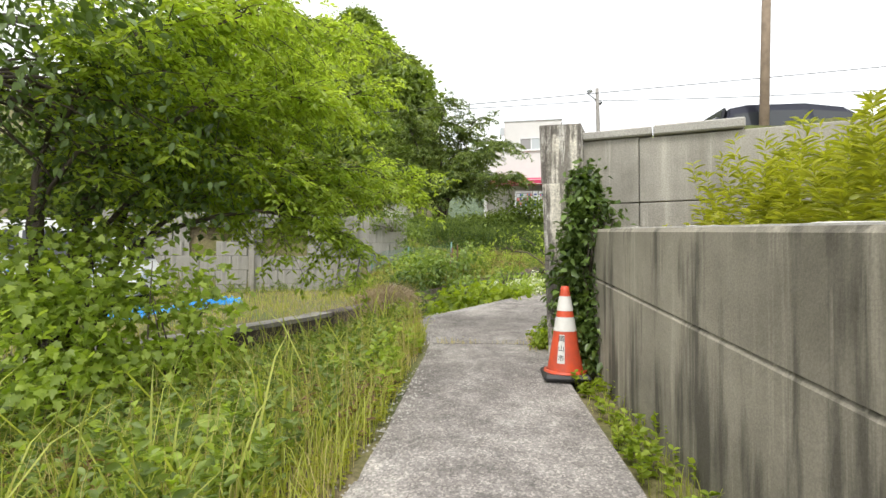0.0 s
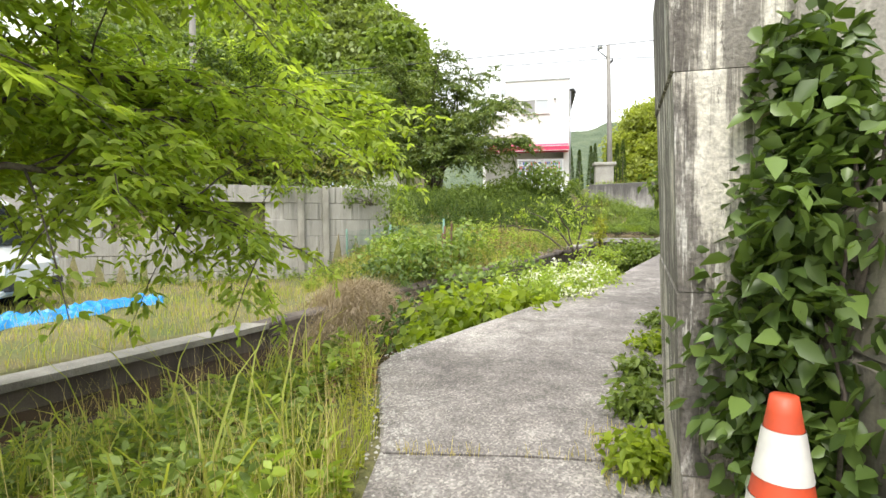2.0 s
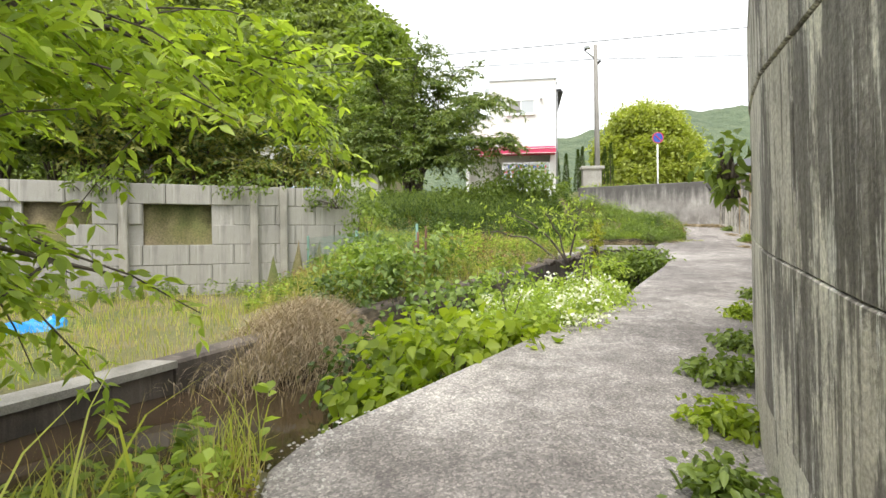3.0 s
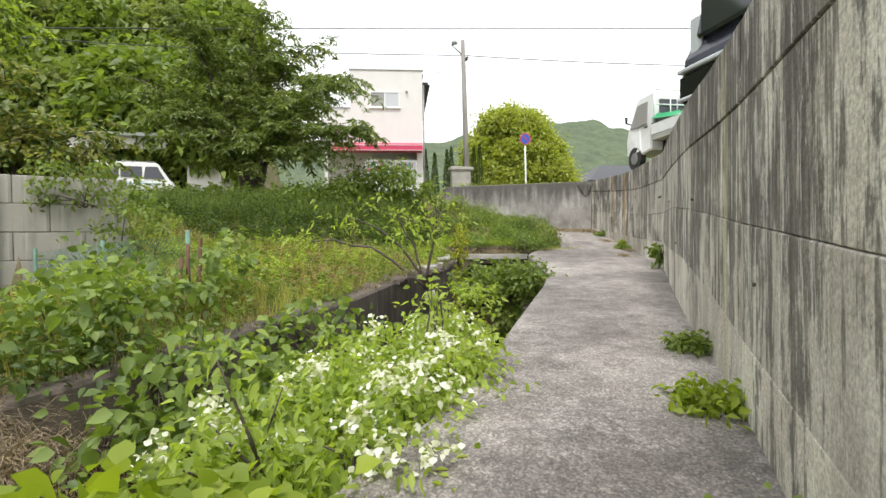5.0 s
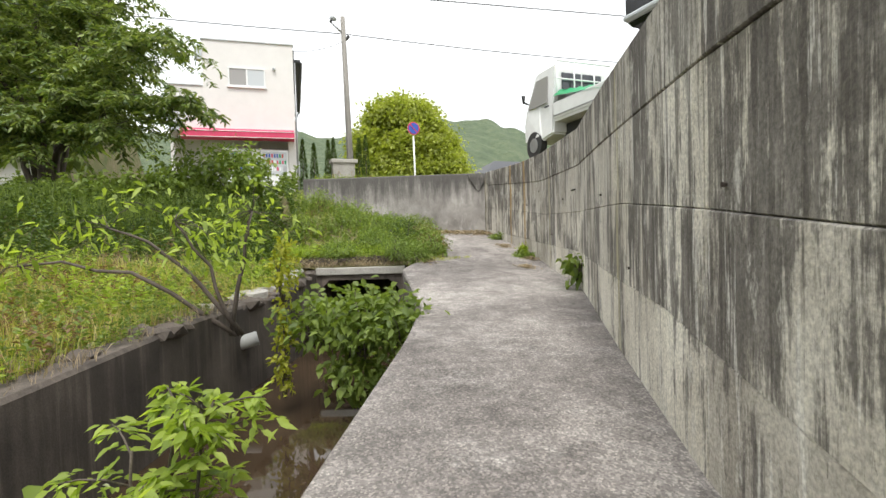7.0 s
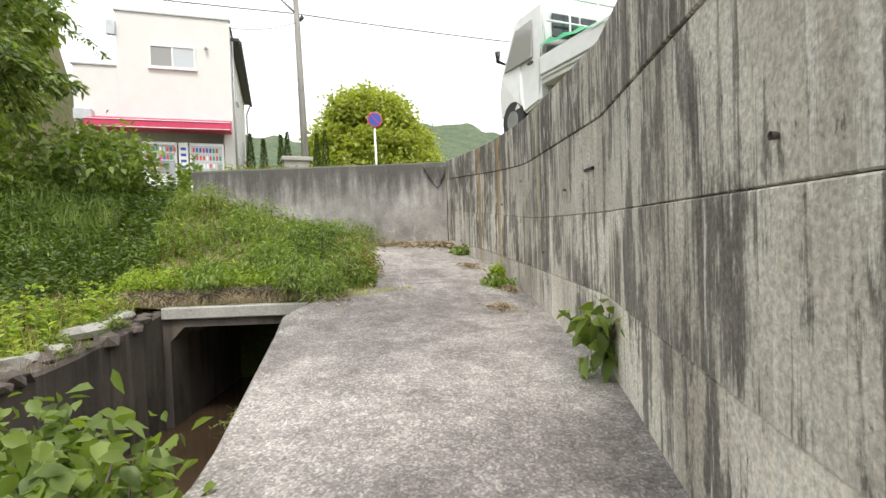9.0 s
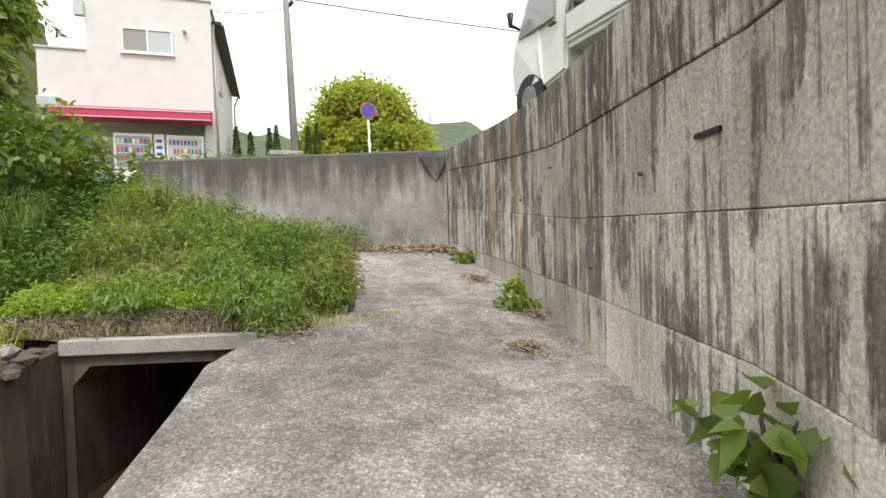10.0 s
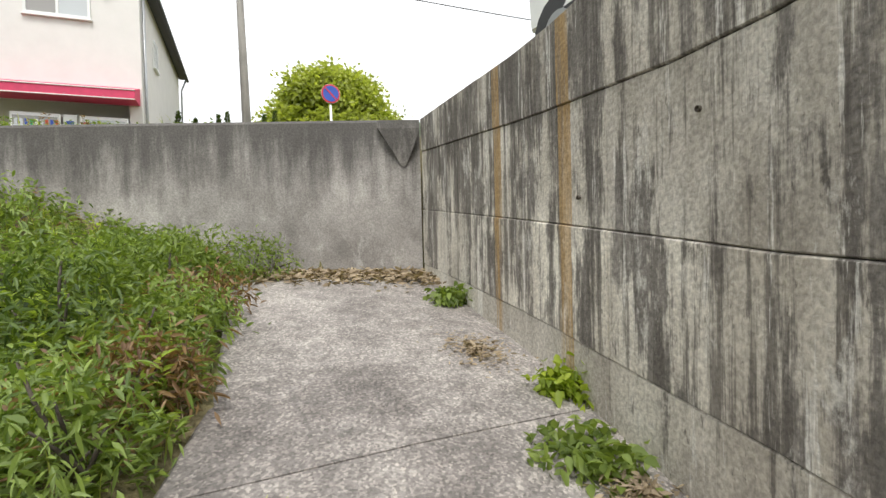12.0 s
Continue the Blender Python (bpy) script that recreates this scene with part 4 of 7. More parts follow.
# ---- tarpaulin on the lot ----
def ground_tarp():
    rs = np.random.RandomState(5)
    verts, faces = [], []
    nx, ny = 44, 10
    for i in range(nx):
        for k in range(ny):
            u, v = i / (nx - 1), k / (ny - 1) - 0.5
            w = 0.95 - 0.35 * u + 0.18 * math.sin(i * 0.55)
            x, y = -6.0 + 0.85 * u + w * v * 0.9 + 0.1 * math.sin(i * 0.37), 8.3 + 3.0 * u - w * v * 0.3
            z = float(ground_z(x, y)) + 0.03 + 0.1 * abs(math.sin(i * 0.9 + k * 0.7) * math.cos(k * 1.1 - i * 0.35)) + rs.uniform(0, 0.03)
            if i in (0, nx - 1) or k in (0, ny - 1):
                z = float(ground_z(x, y)) + 0.01
            verts.append((x, y, z))
    for i in range(nx - 1):
        for k in range(ny - 1):
            p = i * ny + k
            faces.append((p, p + 1, p + ny + 1, p + ny))
    tagged(mesh_of("tarpaulin", verts, faces, BLUE_TARP), "crumpled bright blue plastic tarpaulin lying on the lot", "tarpaulin")


ground_tarp()


# ---- house ----
def pane_window(parent, m, w, h, left=GLASS_GREY, right=GLASS_PALE):
    """A sliding window of two panes in a white frame; local x across, z up, y outward negative."""
    fr = bmesh.new()
    for lo, hi in (((0, -0.05, 0), (w, 0.03, 0.06)), ((0, -0.05, h - 0.06), (w, 0.03, h)), ((0, -0.05, 0.06), (0.06, 0.03, h - 0.06)), ((w - 0.06, -0.05, 0.06), (w, 0.03, h - 0.06)), ((w / 2 - 0.03, -0.05, 0.06), (w / 2 + 0.03, 0.03, h - 0.06))):
        box(fr, lo, hi)
    f = part("window", fr, WHITE, parent)
    f.matrix_local = m
    for x0, x1, g in ((0.06, w / 2 - 0.03, left), (w / 2 + 0.03, w - 0.06, right)):
        boxed("pane", (x0, -0.02, 0.06), (x1, 0.0, h - 0.06), g, f, 0)
    boxed("sill", (-0.04, -0.09, -0.05), (w + 0.04, 0.0, -0.003), WHITE, f, 0.006)


def house():
    e = thing("shop_house", Matrix.Translation((5.22, 33.5, 4.5)) @ Matrix.Rotation(radians(-5), 4, "Z") @ Matrix.Scale(1.1, 4) @ Matrix.Translation((-5.0, 0, 0)), "two-storey cream shop house with a red awning and parapet", "house")
    t = 0.15
    # front wall in pieces round the window and the shop front
    wx0, wx1, wz0, wz1 = 2.52, 3.92, 4.34, 5.1
    for lo, hi in (((1.6, 0, 2.5), (wx0, t, 6.1)), ((wx1, 0, 2.5), (5.0, t, 6.1)), ((wx0, 0, 2.5), (wx1, t, wz0)), ((wx0, 0, wz1), (wx1, t, 6.1)), ((0.35, 0.002, 2.5), (1.598, t, 4.3)), ((4.7, 0.002, -0.2), (5.0, t, 2.5)), ((0.35, 0.9, -0.2), (4.7, 1.05, 2.5))):
        boxed("wall", lo, hi, STUCCO, e, 0)
    boxed("wall", (4.85, t, -0.2), (5.0, 8.5, 5.95), STUCCO, e, 0)
    boxed("wall", (0.35, t, -0.2), (0.5, 8.5, 4.3), STUCCO, e, 0)
    boxed("wall", (1.6, t, 4.0), (1.75, 8.5, 6.1), STUCCO, e, 0)
    boxed("wall", (0.35, 8.5, -0.2), (5.0, 8.65, 6.0), STUCCO, e, 0)
    boxed("soffit", (0.35, 0.15, 2.4), (4.85, 0.9, 2.5), STUCCO, e, 0)
    boxed("coping", (1.55, -0.05, 6.1), (5.04, 0.22, 6.16), PALE_METAL, e, 0.01)
    boxed("coping", (0.3, -0.05, 4.3), (1.58, 0.22, 4.36), PALE_METAL, e, 0.01)
    rf = bmesh.new()
    box(rf, (1.6, 0.2, 5.9), (5.05, 8.8, 6.0))
    part("roof", rf, ROOF_TILE, e)
    boxed("roof", (0.4, 0.2, 4.15), (1.6, 8.6, 4.25), ROOF_TILE, e, 0)
    boxed("eave", (5.0, 0.35, 5.55), (5.3, 8.9, 5.68), DARK, e, 0.02)
    boxed("gutter", (5.27, 0.3, 5.45), (5.37, 8.9, 5.56), DARK, e, 0.02)
    bars("downpipe", [([(5.06, 0.25, 5.5), (5.06, 0.25, 0)], [0.04] * 2)], STEEL, e)
    bars("downpipe", [([(5.3, 8.6, 5.5), (5.1, 8.6, 5.0), (5.08, 8.6, 0)], [0.04] * 3)], STEEL, e)
    pane_window(e, Matrix.Translation((wx0, 0.0, wz0)), wx1 - wx0, wz1 - wz0)
    for y, z in ((2.0, 3.9), (5.5, 2.2)):
        pane_window(e, Matrix.Translation((5.0, y, z)) @ Matrix.Rotation(radians(90), 4, "Z"), 0.7, 0.8, GLASS, GLASS)
    v = [(0.8, 0, 2.68), (4.95, 0, 2.68), (4.95, -0.7, 2.45), (0.8, -0.7, 2.45), (4.95, -0.7, 2.22), (0.8, -0.7, 2.22), (4.95, 0, 2.22), (0.8, 0, 2.22)]
    mesh_of("awning", v, [(0, 1, 2, 3), (3, 2, 4, 5), (1, 6, 4, 2), (0, 3, 5, 7), (7, 5, 4, 6)], PINK, e, "faded red awning")
    bars("awning_rail", [([(0.8, -0.71, 2.45), (4.95, -0.71, 2.45)], [0.015] * 2), ([(0.8, -0.71, 2.22), (4.95, -0.71, 2.22)], [0.015] * 2)], WHITE, e)
    bars("wall_lamp", [([(4.25, 0, 5.1), (4.25, -0.15, 5.1)], [0.06, 0.05])], PALE_METAL, e)
    boxed("meter_box", (1.35, -0.12, 5.3), (1.6, 0.05, 5.75), PALE_METAL, e, 0.01)
    boxed("air_unit", (0.4, -0.3, 2.5), (0.9, -0.0, 2.85), PALE_METAL, e, 0.02)
    boxed("meter_box", (5.0, 1.2, 1.0), (5.15, 1.7, 1.6), PALE_METAL, e, 0.01)


house()


def vending_machine(x, w, tint, rows, label):
    e = thing("vending_machine", Matrix.Translation((-0.28 + 1.1 * x, 33.3, 4.38)) @ Matrix.Scale(1.1, 4), label, "vending machine", "machines under the awning")
    boxed("cabinet", (0, 0.03, 0), (w, 0.7, 1.95), WHITE, e, 0.02)
    boxed("display_glass", (0.06, 0.0, 0.95), (w - 0.06, 0.03, 1.86), tint, e, 0.005)
    boxed("coin_panel", (w - 0.22, -0.015, 0.7), (w - 0.06, 0.0, 1.3), STEEL, e, 0.004)
    boxed("delivery_flap", (0.15, 0.0, 0.25), (w - 0.15, 0.025, 0.5), DARK, e, 0.01)
    cols = (SIGN_BLUE, PALE_METAL, PINK, WHITE, GREEN_TARP, ORANGE)
    rs = random.Random(int(x * 10))
    for r in range(rows):
        z = 1.72 - r * 0.26
        boxed("price_strip", (0.08, -0.012, z - 0.12), (w - 0.08, -0.002, z - 0.09), PALE_METAL, e, 0)
        for k in range(int(w / 0.1) - 1):
            x0 = 0.1 + k * 0.1
            boxed("can", (x0, -0.01, z - 0.085), (x0 + 0.06, -0.002, z + 0.06), cols[rs.randrange(6)], e, 0)


vending_machine(2.25, 1.0, GLASS_GREY, 3, "drinks vending machine with a grey front under the awning")
vending_machine(3.62, 1.05, GLASS_PALE, 3, "white drinks vending machine with rows of cans")


def notice_board():
    e = thing("notice_panel", Matrix.Translation((3.35, 33.34, 4.38)) @ Matrix.Scale(1.1, 4), "white notice panel with blue bars between the machines", "sign")
    boxed("panel", (0, 0, 0.2), (0.28, 0.04, 1.95), WHITE, e, 0.01)
    for z in (1.7, 1.5, 1.3, 1.1):
        boxed("bar", (0.06, -0.006, z), (0.22, 0.0, z + 0.09), SIGN_BLUE, e, 0)


notice_board()


def shed():
    e = thing("open_shed", Matrix.Translation((-12.6, 38.0, 4.3)), "long pale single-storey shed with a dark open front", "shed")
    boxed("wall", (4.9, 0, -0.2), (6.7, 0.15, 4.0), STUCCO, e, 0)
    boxed("wall", (-2.0, 0, 3.35), (4.9, 0.15, 4.0), STUCCO, e, 0)
    # Back wall coloured near-black brown for the shade inside the shed.
    boxed("wall", (-2.0, 4.0, -0.2), (6.7, 4.15, 4.2), SHADE_IN, e, 0)
    boxed("wall", (6.55, 0.15, -0.2), (6.7, 4.0, 4.0), STUCCO, e, 0)
    boxed("wall", (-2.0, 0.15, -0.2), (-1.85, 4.0, 4.0), STUCCO, e, 0)
    boxed("roof", (-2.2, -0.35, 4.0), (5.3, 4.4, 4.2), PALE_METAL, e, 0.02)
    mesh_of("lean_roof", [(5.3, -0.3, 4.2), (6.9, -0.3, 3.3), (6.9, 4.3, 3.3), (5.3, 4.3, 4.2), (5.3, -0.3, 4.05), (6.9, -0.3, 3.15), (6.9, 4.3, 3.15), (5.3, 4.3, 4.05)], [(0, 1, 2, 3), (4, 7, 6, 5), (0, 4, 5, 1), (1, 5, 6, 2), (2, 6, 7, 3)], PALE_METAL, e)
    boxed("shelf", (-1.5, 1.5, 2.4), (4.5, 2.4, 2.5), RUST, e, 0.01)


shed()


def utility_pole(name, foot, top, r0, r1, mat, label, fittings=True):
    e = thing(name, Matrix.Translation(foot), label, "utility pole")
    d = [b - a for a, b in zip(foot, top)]
    bars("shaft", [([(0, 0, -0.4), [c * 0.5 for c in d], d], [r0, (r0 + r1) / 2, r1])], mat, e, sides=14)
    if fittings:
        z = d[2]
        bars("bracket", [([(d[0], d[1], z - 0.9), (d[0] - 0.7, d[1] - 0.2, z - 0.4)], [0.05, 0.04])], STEEL, e)
        bars("lamp_head", [([(d[0] - 0.7, d[1] - 0.2, z - 0.42), (d[0] - 0.55, d[1] - 0.2, z - 0.25), (d[0] - 0.6, d[1] - 0.2, z - 0.05)], [0.08, 0.22, 0.1])], PALE_METAL, e)
        bars("insulator", [([(d[0] + 0.15, d[1], z - 1.2), (d[0] + 0.3, d[1], z - 1.0)], [0.08, 0.1])], DARK, e)
    return e


utility_pole("utility_pole", (8.5, 37.5, 4.3), (8.28, 37.5, 14.5), 0.19, 0.12, POLE_CONC, "tall grey concrete utility pole with a street lamp")
utility_pole("wooden_pole", (6.42, 11.0, 3.5), (6.62, 11.0, 10.5), 0.1, 0.075, WOOD, "weathered brown wooden pole wrapped in dry creeper", False)
utility_pole("steel_pole", (-10.4, 21.0, 3.0), (-10.4, 21.0, 14.5), 0.14, 0.1, POLE_CONC, "grey pole rising behind the bushes", False)


def cable(name, a, b, sag, label, r=0.02):
    n = 16
    pts = [tuple(p + (q - p) * i / n - (sag * 4 * (i / n) * (1 - i / n) if k == 2 else 0) for k, (p, q) in enumerate(zip(a, b))) for i in range(n + 1)]
    tagged(bars(name, [(pts, [r] * (n + 1))], DARK, sides=5), label, "cable")


cable("overhead_cable", (-30, 37.6, 13.9), (8.2, 37.5, 13.6), 0.5, "thin black overhead cable between poles", 0.025)
cable("overhead_cable", (8.2, 37.5, 13.6), (46, 35.0, 14.2), 0.5, "thin black overhead cable between poles", 0.025)
cable("overhead_cable", (8.28, 37.5, 13.2), (5.0, 33.6, 11.0), 0.2, "thin black service cable to the house", 0.012)
utility_pole("utility_pole", (40, 33, 4.0), (40, 33, 13), 0.19, 0.12, POLE_CONC, "grey concrete utility pole beyond the car park", False)
cable("overhead_cable", (-30, 27.0, 8.75), (40, 27.0, 13.0), 0.15, "thin black overhead cable crossing the path", 0.02)


def road_sign():
    e = thing("road_sign", Matrix.Translation((10.58, 32.7, 4.08)), "round blue and red no-parking sign on a white post", "road sign")
    bars("post", [([(0, 0, -0.3), (-0.05, 0, 3.2)], [0.04] * 2)], WHITE, e, sides=10)
    for nm, r, y, m in (("back_plate", 0.31, -0.05, PALE_METAL), ("red_ring", 0.30, -0.062, SIGN_RED), ("blue_field", 0.255, -0.07, SIGN_BLUE)):
        v, f = tube([(-0.05, y, 3.55), (-0.05, y - 0.008, 3.55)], [r] * 2, 28)
        mesh_of(nm, v, f, m, e)
    bm = box(bmesh.new(), (-0.24, -0.088, -0.018), (0.24, -0.08, 0.018))
    ob = part("red_bar", bm, SIGN_RED, e)
    ob.matrix_local = Matrix.Translation((-0.05, 0, 3.55)) @ Matrix.Rotation(radians(45), 4, "Y")


road_sign()


def gate_block():
    e = thing("gate_post", Matrix.Translation((7.35, 36.6, 4.3)), "low concrete gate post with a flat cap beside the pole", "gate post")
    boxed("shaft", (0, 0, -0.2), (1.15, 0.5, 2.2), COPING, e, 0.02)
    boxed("cap", (-0.1, -0.1, 2.2), (1.3, 0.6, 2.4), COPING, e, 0.03)


gate_block()


def far_house():
    e = thing("far_house", Matrix.Translation((22, 48, 4.3)), "distant low house with a dark tiled roof", "house")
    boxed("wall", (0, 0, 0), (9, 7, 3.0), STUCCO, e, 0)
    v = [(-0.6, -0.6, 3.0), (9.6, -0.6, 3.0), (9.6, 7.6, 3.0), (-0.6, 7.6, 3.0), (2.5, 3.5, 4.9), (6.5, 3.5, 4.9)]
    mesh_of("roof", v, [(0, 1, 5, 4), (1, 2, 5), (2, 3, 4, 5), (3, 0, 4), (3, 2, 1, 0)], ROOF_TILE, e)


far_house()


# ---- fence, posts and pipe at the canal ----
def chain_fence():
    e = thing("chain_link_fence", Matrix.Translation((0, 0, 0)), "sagging green chain-link fence in the weeds", "fence")
    a, b = Vector((-2.9, 15.3, 1.35)), Vector((-0.25, 13.3, 1.55))
    runs = []
    n = 44
    for i in range(-8, n + 1):
        for s in (1, -1):
            u0, u1 = i / n, i / n + s * 0.36
            lo, hi = (u0, 0), (u1, 1)
            pts = []
            for u, v in (lo, hi):
                pts.append((u, v))
            (ua, va), (ub, vb) = pts
            if not (0 <= ua <= 1):
                t = ((0 if ua < 0 else 1) - ua) / (ub - ua) if ub != ua else 2
                if t < 0 or t > 1:
                    continue
                ua, va = ua + (ub - ua) * t, va + (vb - va) * t
            if not (0 <= ub <= 1):
                t = ((0 if ub < 0 else 1) - ua) / (ub - ua)
                ub, vb = ua + (ub - ua) * t, va + (vb - va) * t
            p, q = a.lerp(b, ua), a.lerp(b, ub)
            p.z += va * 0.95
            q.z += vb * 0.95
            runs.append(([p, q], [0.004, 0.004]))
    bars("mesh", runs, WIRE_GREEN, e, sides=3)
    for u in (0, 0.5, 1):
        p = a.lerp(b, u)
        bars("post", [([p - Vector((0, 0, 0.3)), p + Vector((0, 0, 1.0))], [0.025] * 2)], WIRE_GREEN, e)


chain_fence()
for k, (x, y, h) in enumerate(((-0.22, 13.2, 0.85), (-0.1, 13.15, 0.95), (-0.3, 13.05, 0.7))):
    tagged(bars("fence_stake", [([(x, y, 1.35), (x + 0.03 * k, y, 1.55 + h)], [0.022] * 2)], RUST, sides=7), "rusty bent steel stake standing in the weeds", "stake", "stakes by the fence")

pipe_end = thing("drain_pipe", Matrix.Translation((2.95, 16.35, 1.38)), "short grey plastic drain pipe poking from the canal side", "pipe")
lathe("pipe", [(0.085, -0.4), (0.085, 0.12), (0.072, 0.12), (0.072, -0.4)], PIPE_GREY, pipe_end).matrix_local = Matrix.Rotation(radians(78), 4, "Y") @ Matrix.Rotation(radians(0), 4, "X")

# ---- plants ----
def rng(seed):
    return np.random.RandomState(seed)


def cluster_points(rs, centre, radii, clumps, per, spread, shell=0.55):
    """Leaf places gathered in clumps inside an ellipsoid, denser to its outside, with gaps between."""
    d = unit(rs.normal(0, 1, (clumps, 3)))
    r = rs.uniform(shell, 1.0, (clumps, 1)) ** 0.8
    c = np.array(centre) + d * r * np.array(radii)
    out = np.repeat(c, per, 0)
    p = out + rs.normal(0, 1, out.shape) * spread * np.array((1, 1, 0.7))
    way = (out - np.array(centre)) / np.array(radii) * 0.7 + rs.normal(0, 0.8, out.shape)
    way[:, 2] -= 0.15
    return p, way, c


def limb(a, b, r0, r1, rs, n=5, wob=0.12):
    a, b = np.array(a, float), np.array(b, float)
    L = np.linalg.norm(b - a)
    pts = [a + (b - a) * t + rs.normal(0, wob * L * 0.25, 3) * math.sin(math.pi * t) + np.array((0, 0, 0.12 * L * math.sin(math.pi * t))) for t in np.linspace(0, 1, n)]
    return [tuple(p) for p in pts], list(np.linspace(r0, r1, n))


def tree(name, foot, label, blobs, mat, seed, stems, r0=0.12, size=(0.06, 0.1), width=0.5, clumps=60, per=26, spread=0.2, twigs=24, bark=None, droop=0.35, category="tree", lobes=False):
    """stems: upper ends of trunks and main limbs; blobs: (centre, radii) of the crown, in world metres."""
    rs = rng(seed)
    e = thing(name, Matrix.Translation(foot), label, category)
    f = np.array(foot)
    runs = []
    for k, s in enumerate(stems):
        start = np.array((rs.normal(0, r0), rs.normal(0, r0), -0.15))
        runs.append(limb(start, np.array(s) - f, r0 * rs.uniform(0.75, 1.0), r0 * 0.35, rs, 7, 0.1))
    bars("trunk", runs, bark or BARK, e, sides=9)
    twig, P, W = [], [], []
    for c, r in blobs:
        n = max(6, int(clumps * (r[0] * r[1] * r[2]) ** 0.5))
        p, w, cc = cluster_points(rs, c, r, n, per, spread)
        P.append(p)
        W.append(w)
        tips = [np.array(s) for s in stems]
        for q in cc[rs.permutation(len(cc))[: max(3, int(twigs * len(cc) / 60))]]:
            s = min(tips, key=lambda v: np.linalg.norm(v - q))
            twig.append(limb(s - f, q - f, r0 * 0.13, 0.004, rs, 5))
    P, W = np.concatenate(P) - f, np.concatenate(W)
    if len(twig) > 36:
        bars("branching", twig, bark or BARK, e, sides=5)
    else:
        for run in twig:
            bars("branch", [run], bark or BARK, e, sides=5)
    leaves("crown", P, W, rs.uniform(*size, len(P)), mat, e, width, droop=droop, lobes=lobes)
    return e


def spray_leaves(rs, o, d, L, pairs=9, leaflets=5, leaf=0.3):
    """Layered pinnate sprays: o (n,3) bases, d (n,3) directions, L (n,) lengths; gives places and directions of the leaflets and the stem lines."""
    d = unit(d)
    side = unit(np.cross(d, np.array((0, 0, 1.0)) + rs.normal(0, 0.25, d.shape)))
    P, W, stems = [], [], []
    line = [o + d * (L * t)[:, None] - np.array((0, 0, 1.0)) * (L * 0.35 * t * t)[:, None] for t in (0, 0.35, 0.7, 1.0)]
    stems = np.stack(line, 1)
    for k in range(pairs):
        t = (k + 0.6) / pairs * np.ones(len(o)) + rs.normal(0, 0.03, len(o))
        b = o + d * (L * t)[:, None] - np.array((0, 0, 1.0)) * (L * 0.35 * t * t)[:, None]
        for s in (-1, 1):
            w = unit(side * s * 0.85 + d * 0.55 + rs.normal(0, 0.28, d.shape) - np.array((0, 0, 0.22)))
            reach = L * leaf * (1.15 - 0.6 * t) * rs.uniform(0.7, 1.2, len(o))
            cross = unit(np.cross(w, np.array((0, 0, 1.0)) + 0 * w))
            for j in range(leaflets):
                u = (j + 0.7) / leaflets
                q = b + w * (reach * u)[:, None] - np.array((0, 0, 1.0)) * (reach * 0.3 * u * u)[:, None]
                for h in (-1, 1):
                    P.append(q + rs.normal(0, 0.006, q.shape))
                    W.append(w * 0.6 + cross * h * 0.8 + rs.normal(0, 0.25, q.shape) - np.array((0, 0, 0.2)))
    return np.concatenate(P), np.concatenate(W), stems


def spray_tree(name, foot, label, arms, mat, seed, r0, count, length, size, width=0.42, pairs=8, leaflets=4, bark=None, category="tree", start=0.35, inner=None, fan=1.0):
    """arms: limbs as lists of points from the foot outwards; sprays spring from them, more towards the tips."""
    rs = rng(seed)
    f = np.array(foot, float)
    e = thing(name, Matrix.Translation(foot), label, category)
    O, D, runs = [], [], []
    for arm in arms:
        p = np.array(arm, float)
        cum = np.concatenate([[0], np.cumsum(np.linalg.norm(np.diff(p, axis=0), axis=1))])
        s = np.linspace(0, cum[-1], 12)
        c = np.stack([np.interp(s, cum, p[:, i]) for i in range(3)], 1)
        c[1:-1] = (c[:-2] + 2 * c[1:-1] + c[2:]) / 4 + rs.normal(0, 0.012 * cum[-1] ** 0.5, (10, 3))
        runs.append(([tuple(q - f) for q in c], list(np.linspace(r0, max(0.006, r0 * 0.12), 12))))
        n = int(count * (cum[-1] / 3.0))
        u = start + (1 - start) * rs.uniform(0, 1, n) ** 0.75
        o = np.stack([np.interp(u * cum[-1], s, c[:, i]) for i in range(3)], 1)
        t = unit(np.stack([np.interp(np.clip(u + 0.06, 0, 1) * cum[-1], s, c[:, i]) - np.interp(np.clip(u - 0.06, 0, 1) * cum[-1], s, c[:, i]) for i in range(3)], 1))
        out = rs.normal(0, 1, (n, 3)) * np.array((1, 1, 0.45))
        D.append(t * 0.55 + unit(out) * fan + np.array((0, 0, 0.12)))
        O.append(o)
    O, D = np.concatenate(O), np.concatenate(D)
    L = rs.uniform(*length, len(O))
    P, W, st = spray_leaves(rs, O, D, L, pairs, leaflets)
    bars("trunk", runs, bark or BARK, e, sides=8)
    sprigs = [([tuple(q - f) for q in line], [0.007 * r0 / 0.05 + 0.003, 0.005, 0.004, 0.002]) for line in st]
    if len(sprigs) > 36:
        bars("branching", sprigs, bark or BARK, e, sides=4)
    else:
        for run in sprigs:
            bars("branch", [run], bark or BARK, e, sides=4)
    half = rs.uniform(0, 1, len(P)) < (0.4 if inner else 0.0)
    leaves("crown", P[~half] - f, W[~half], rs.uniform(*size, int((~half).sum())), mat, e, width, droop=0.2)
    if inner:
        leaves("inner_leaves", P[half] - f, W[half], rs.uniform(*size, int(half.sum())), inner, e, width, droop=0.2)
    return e


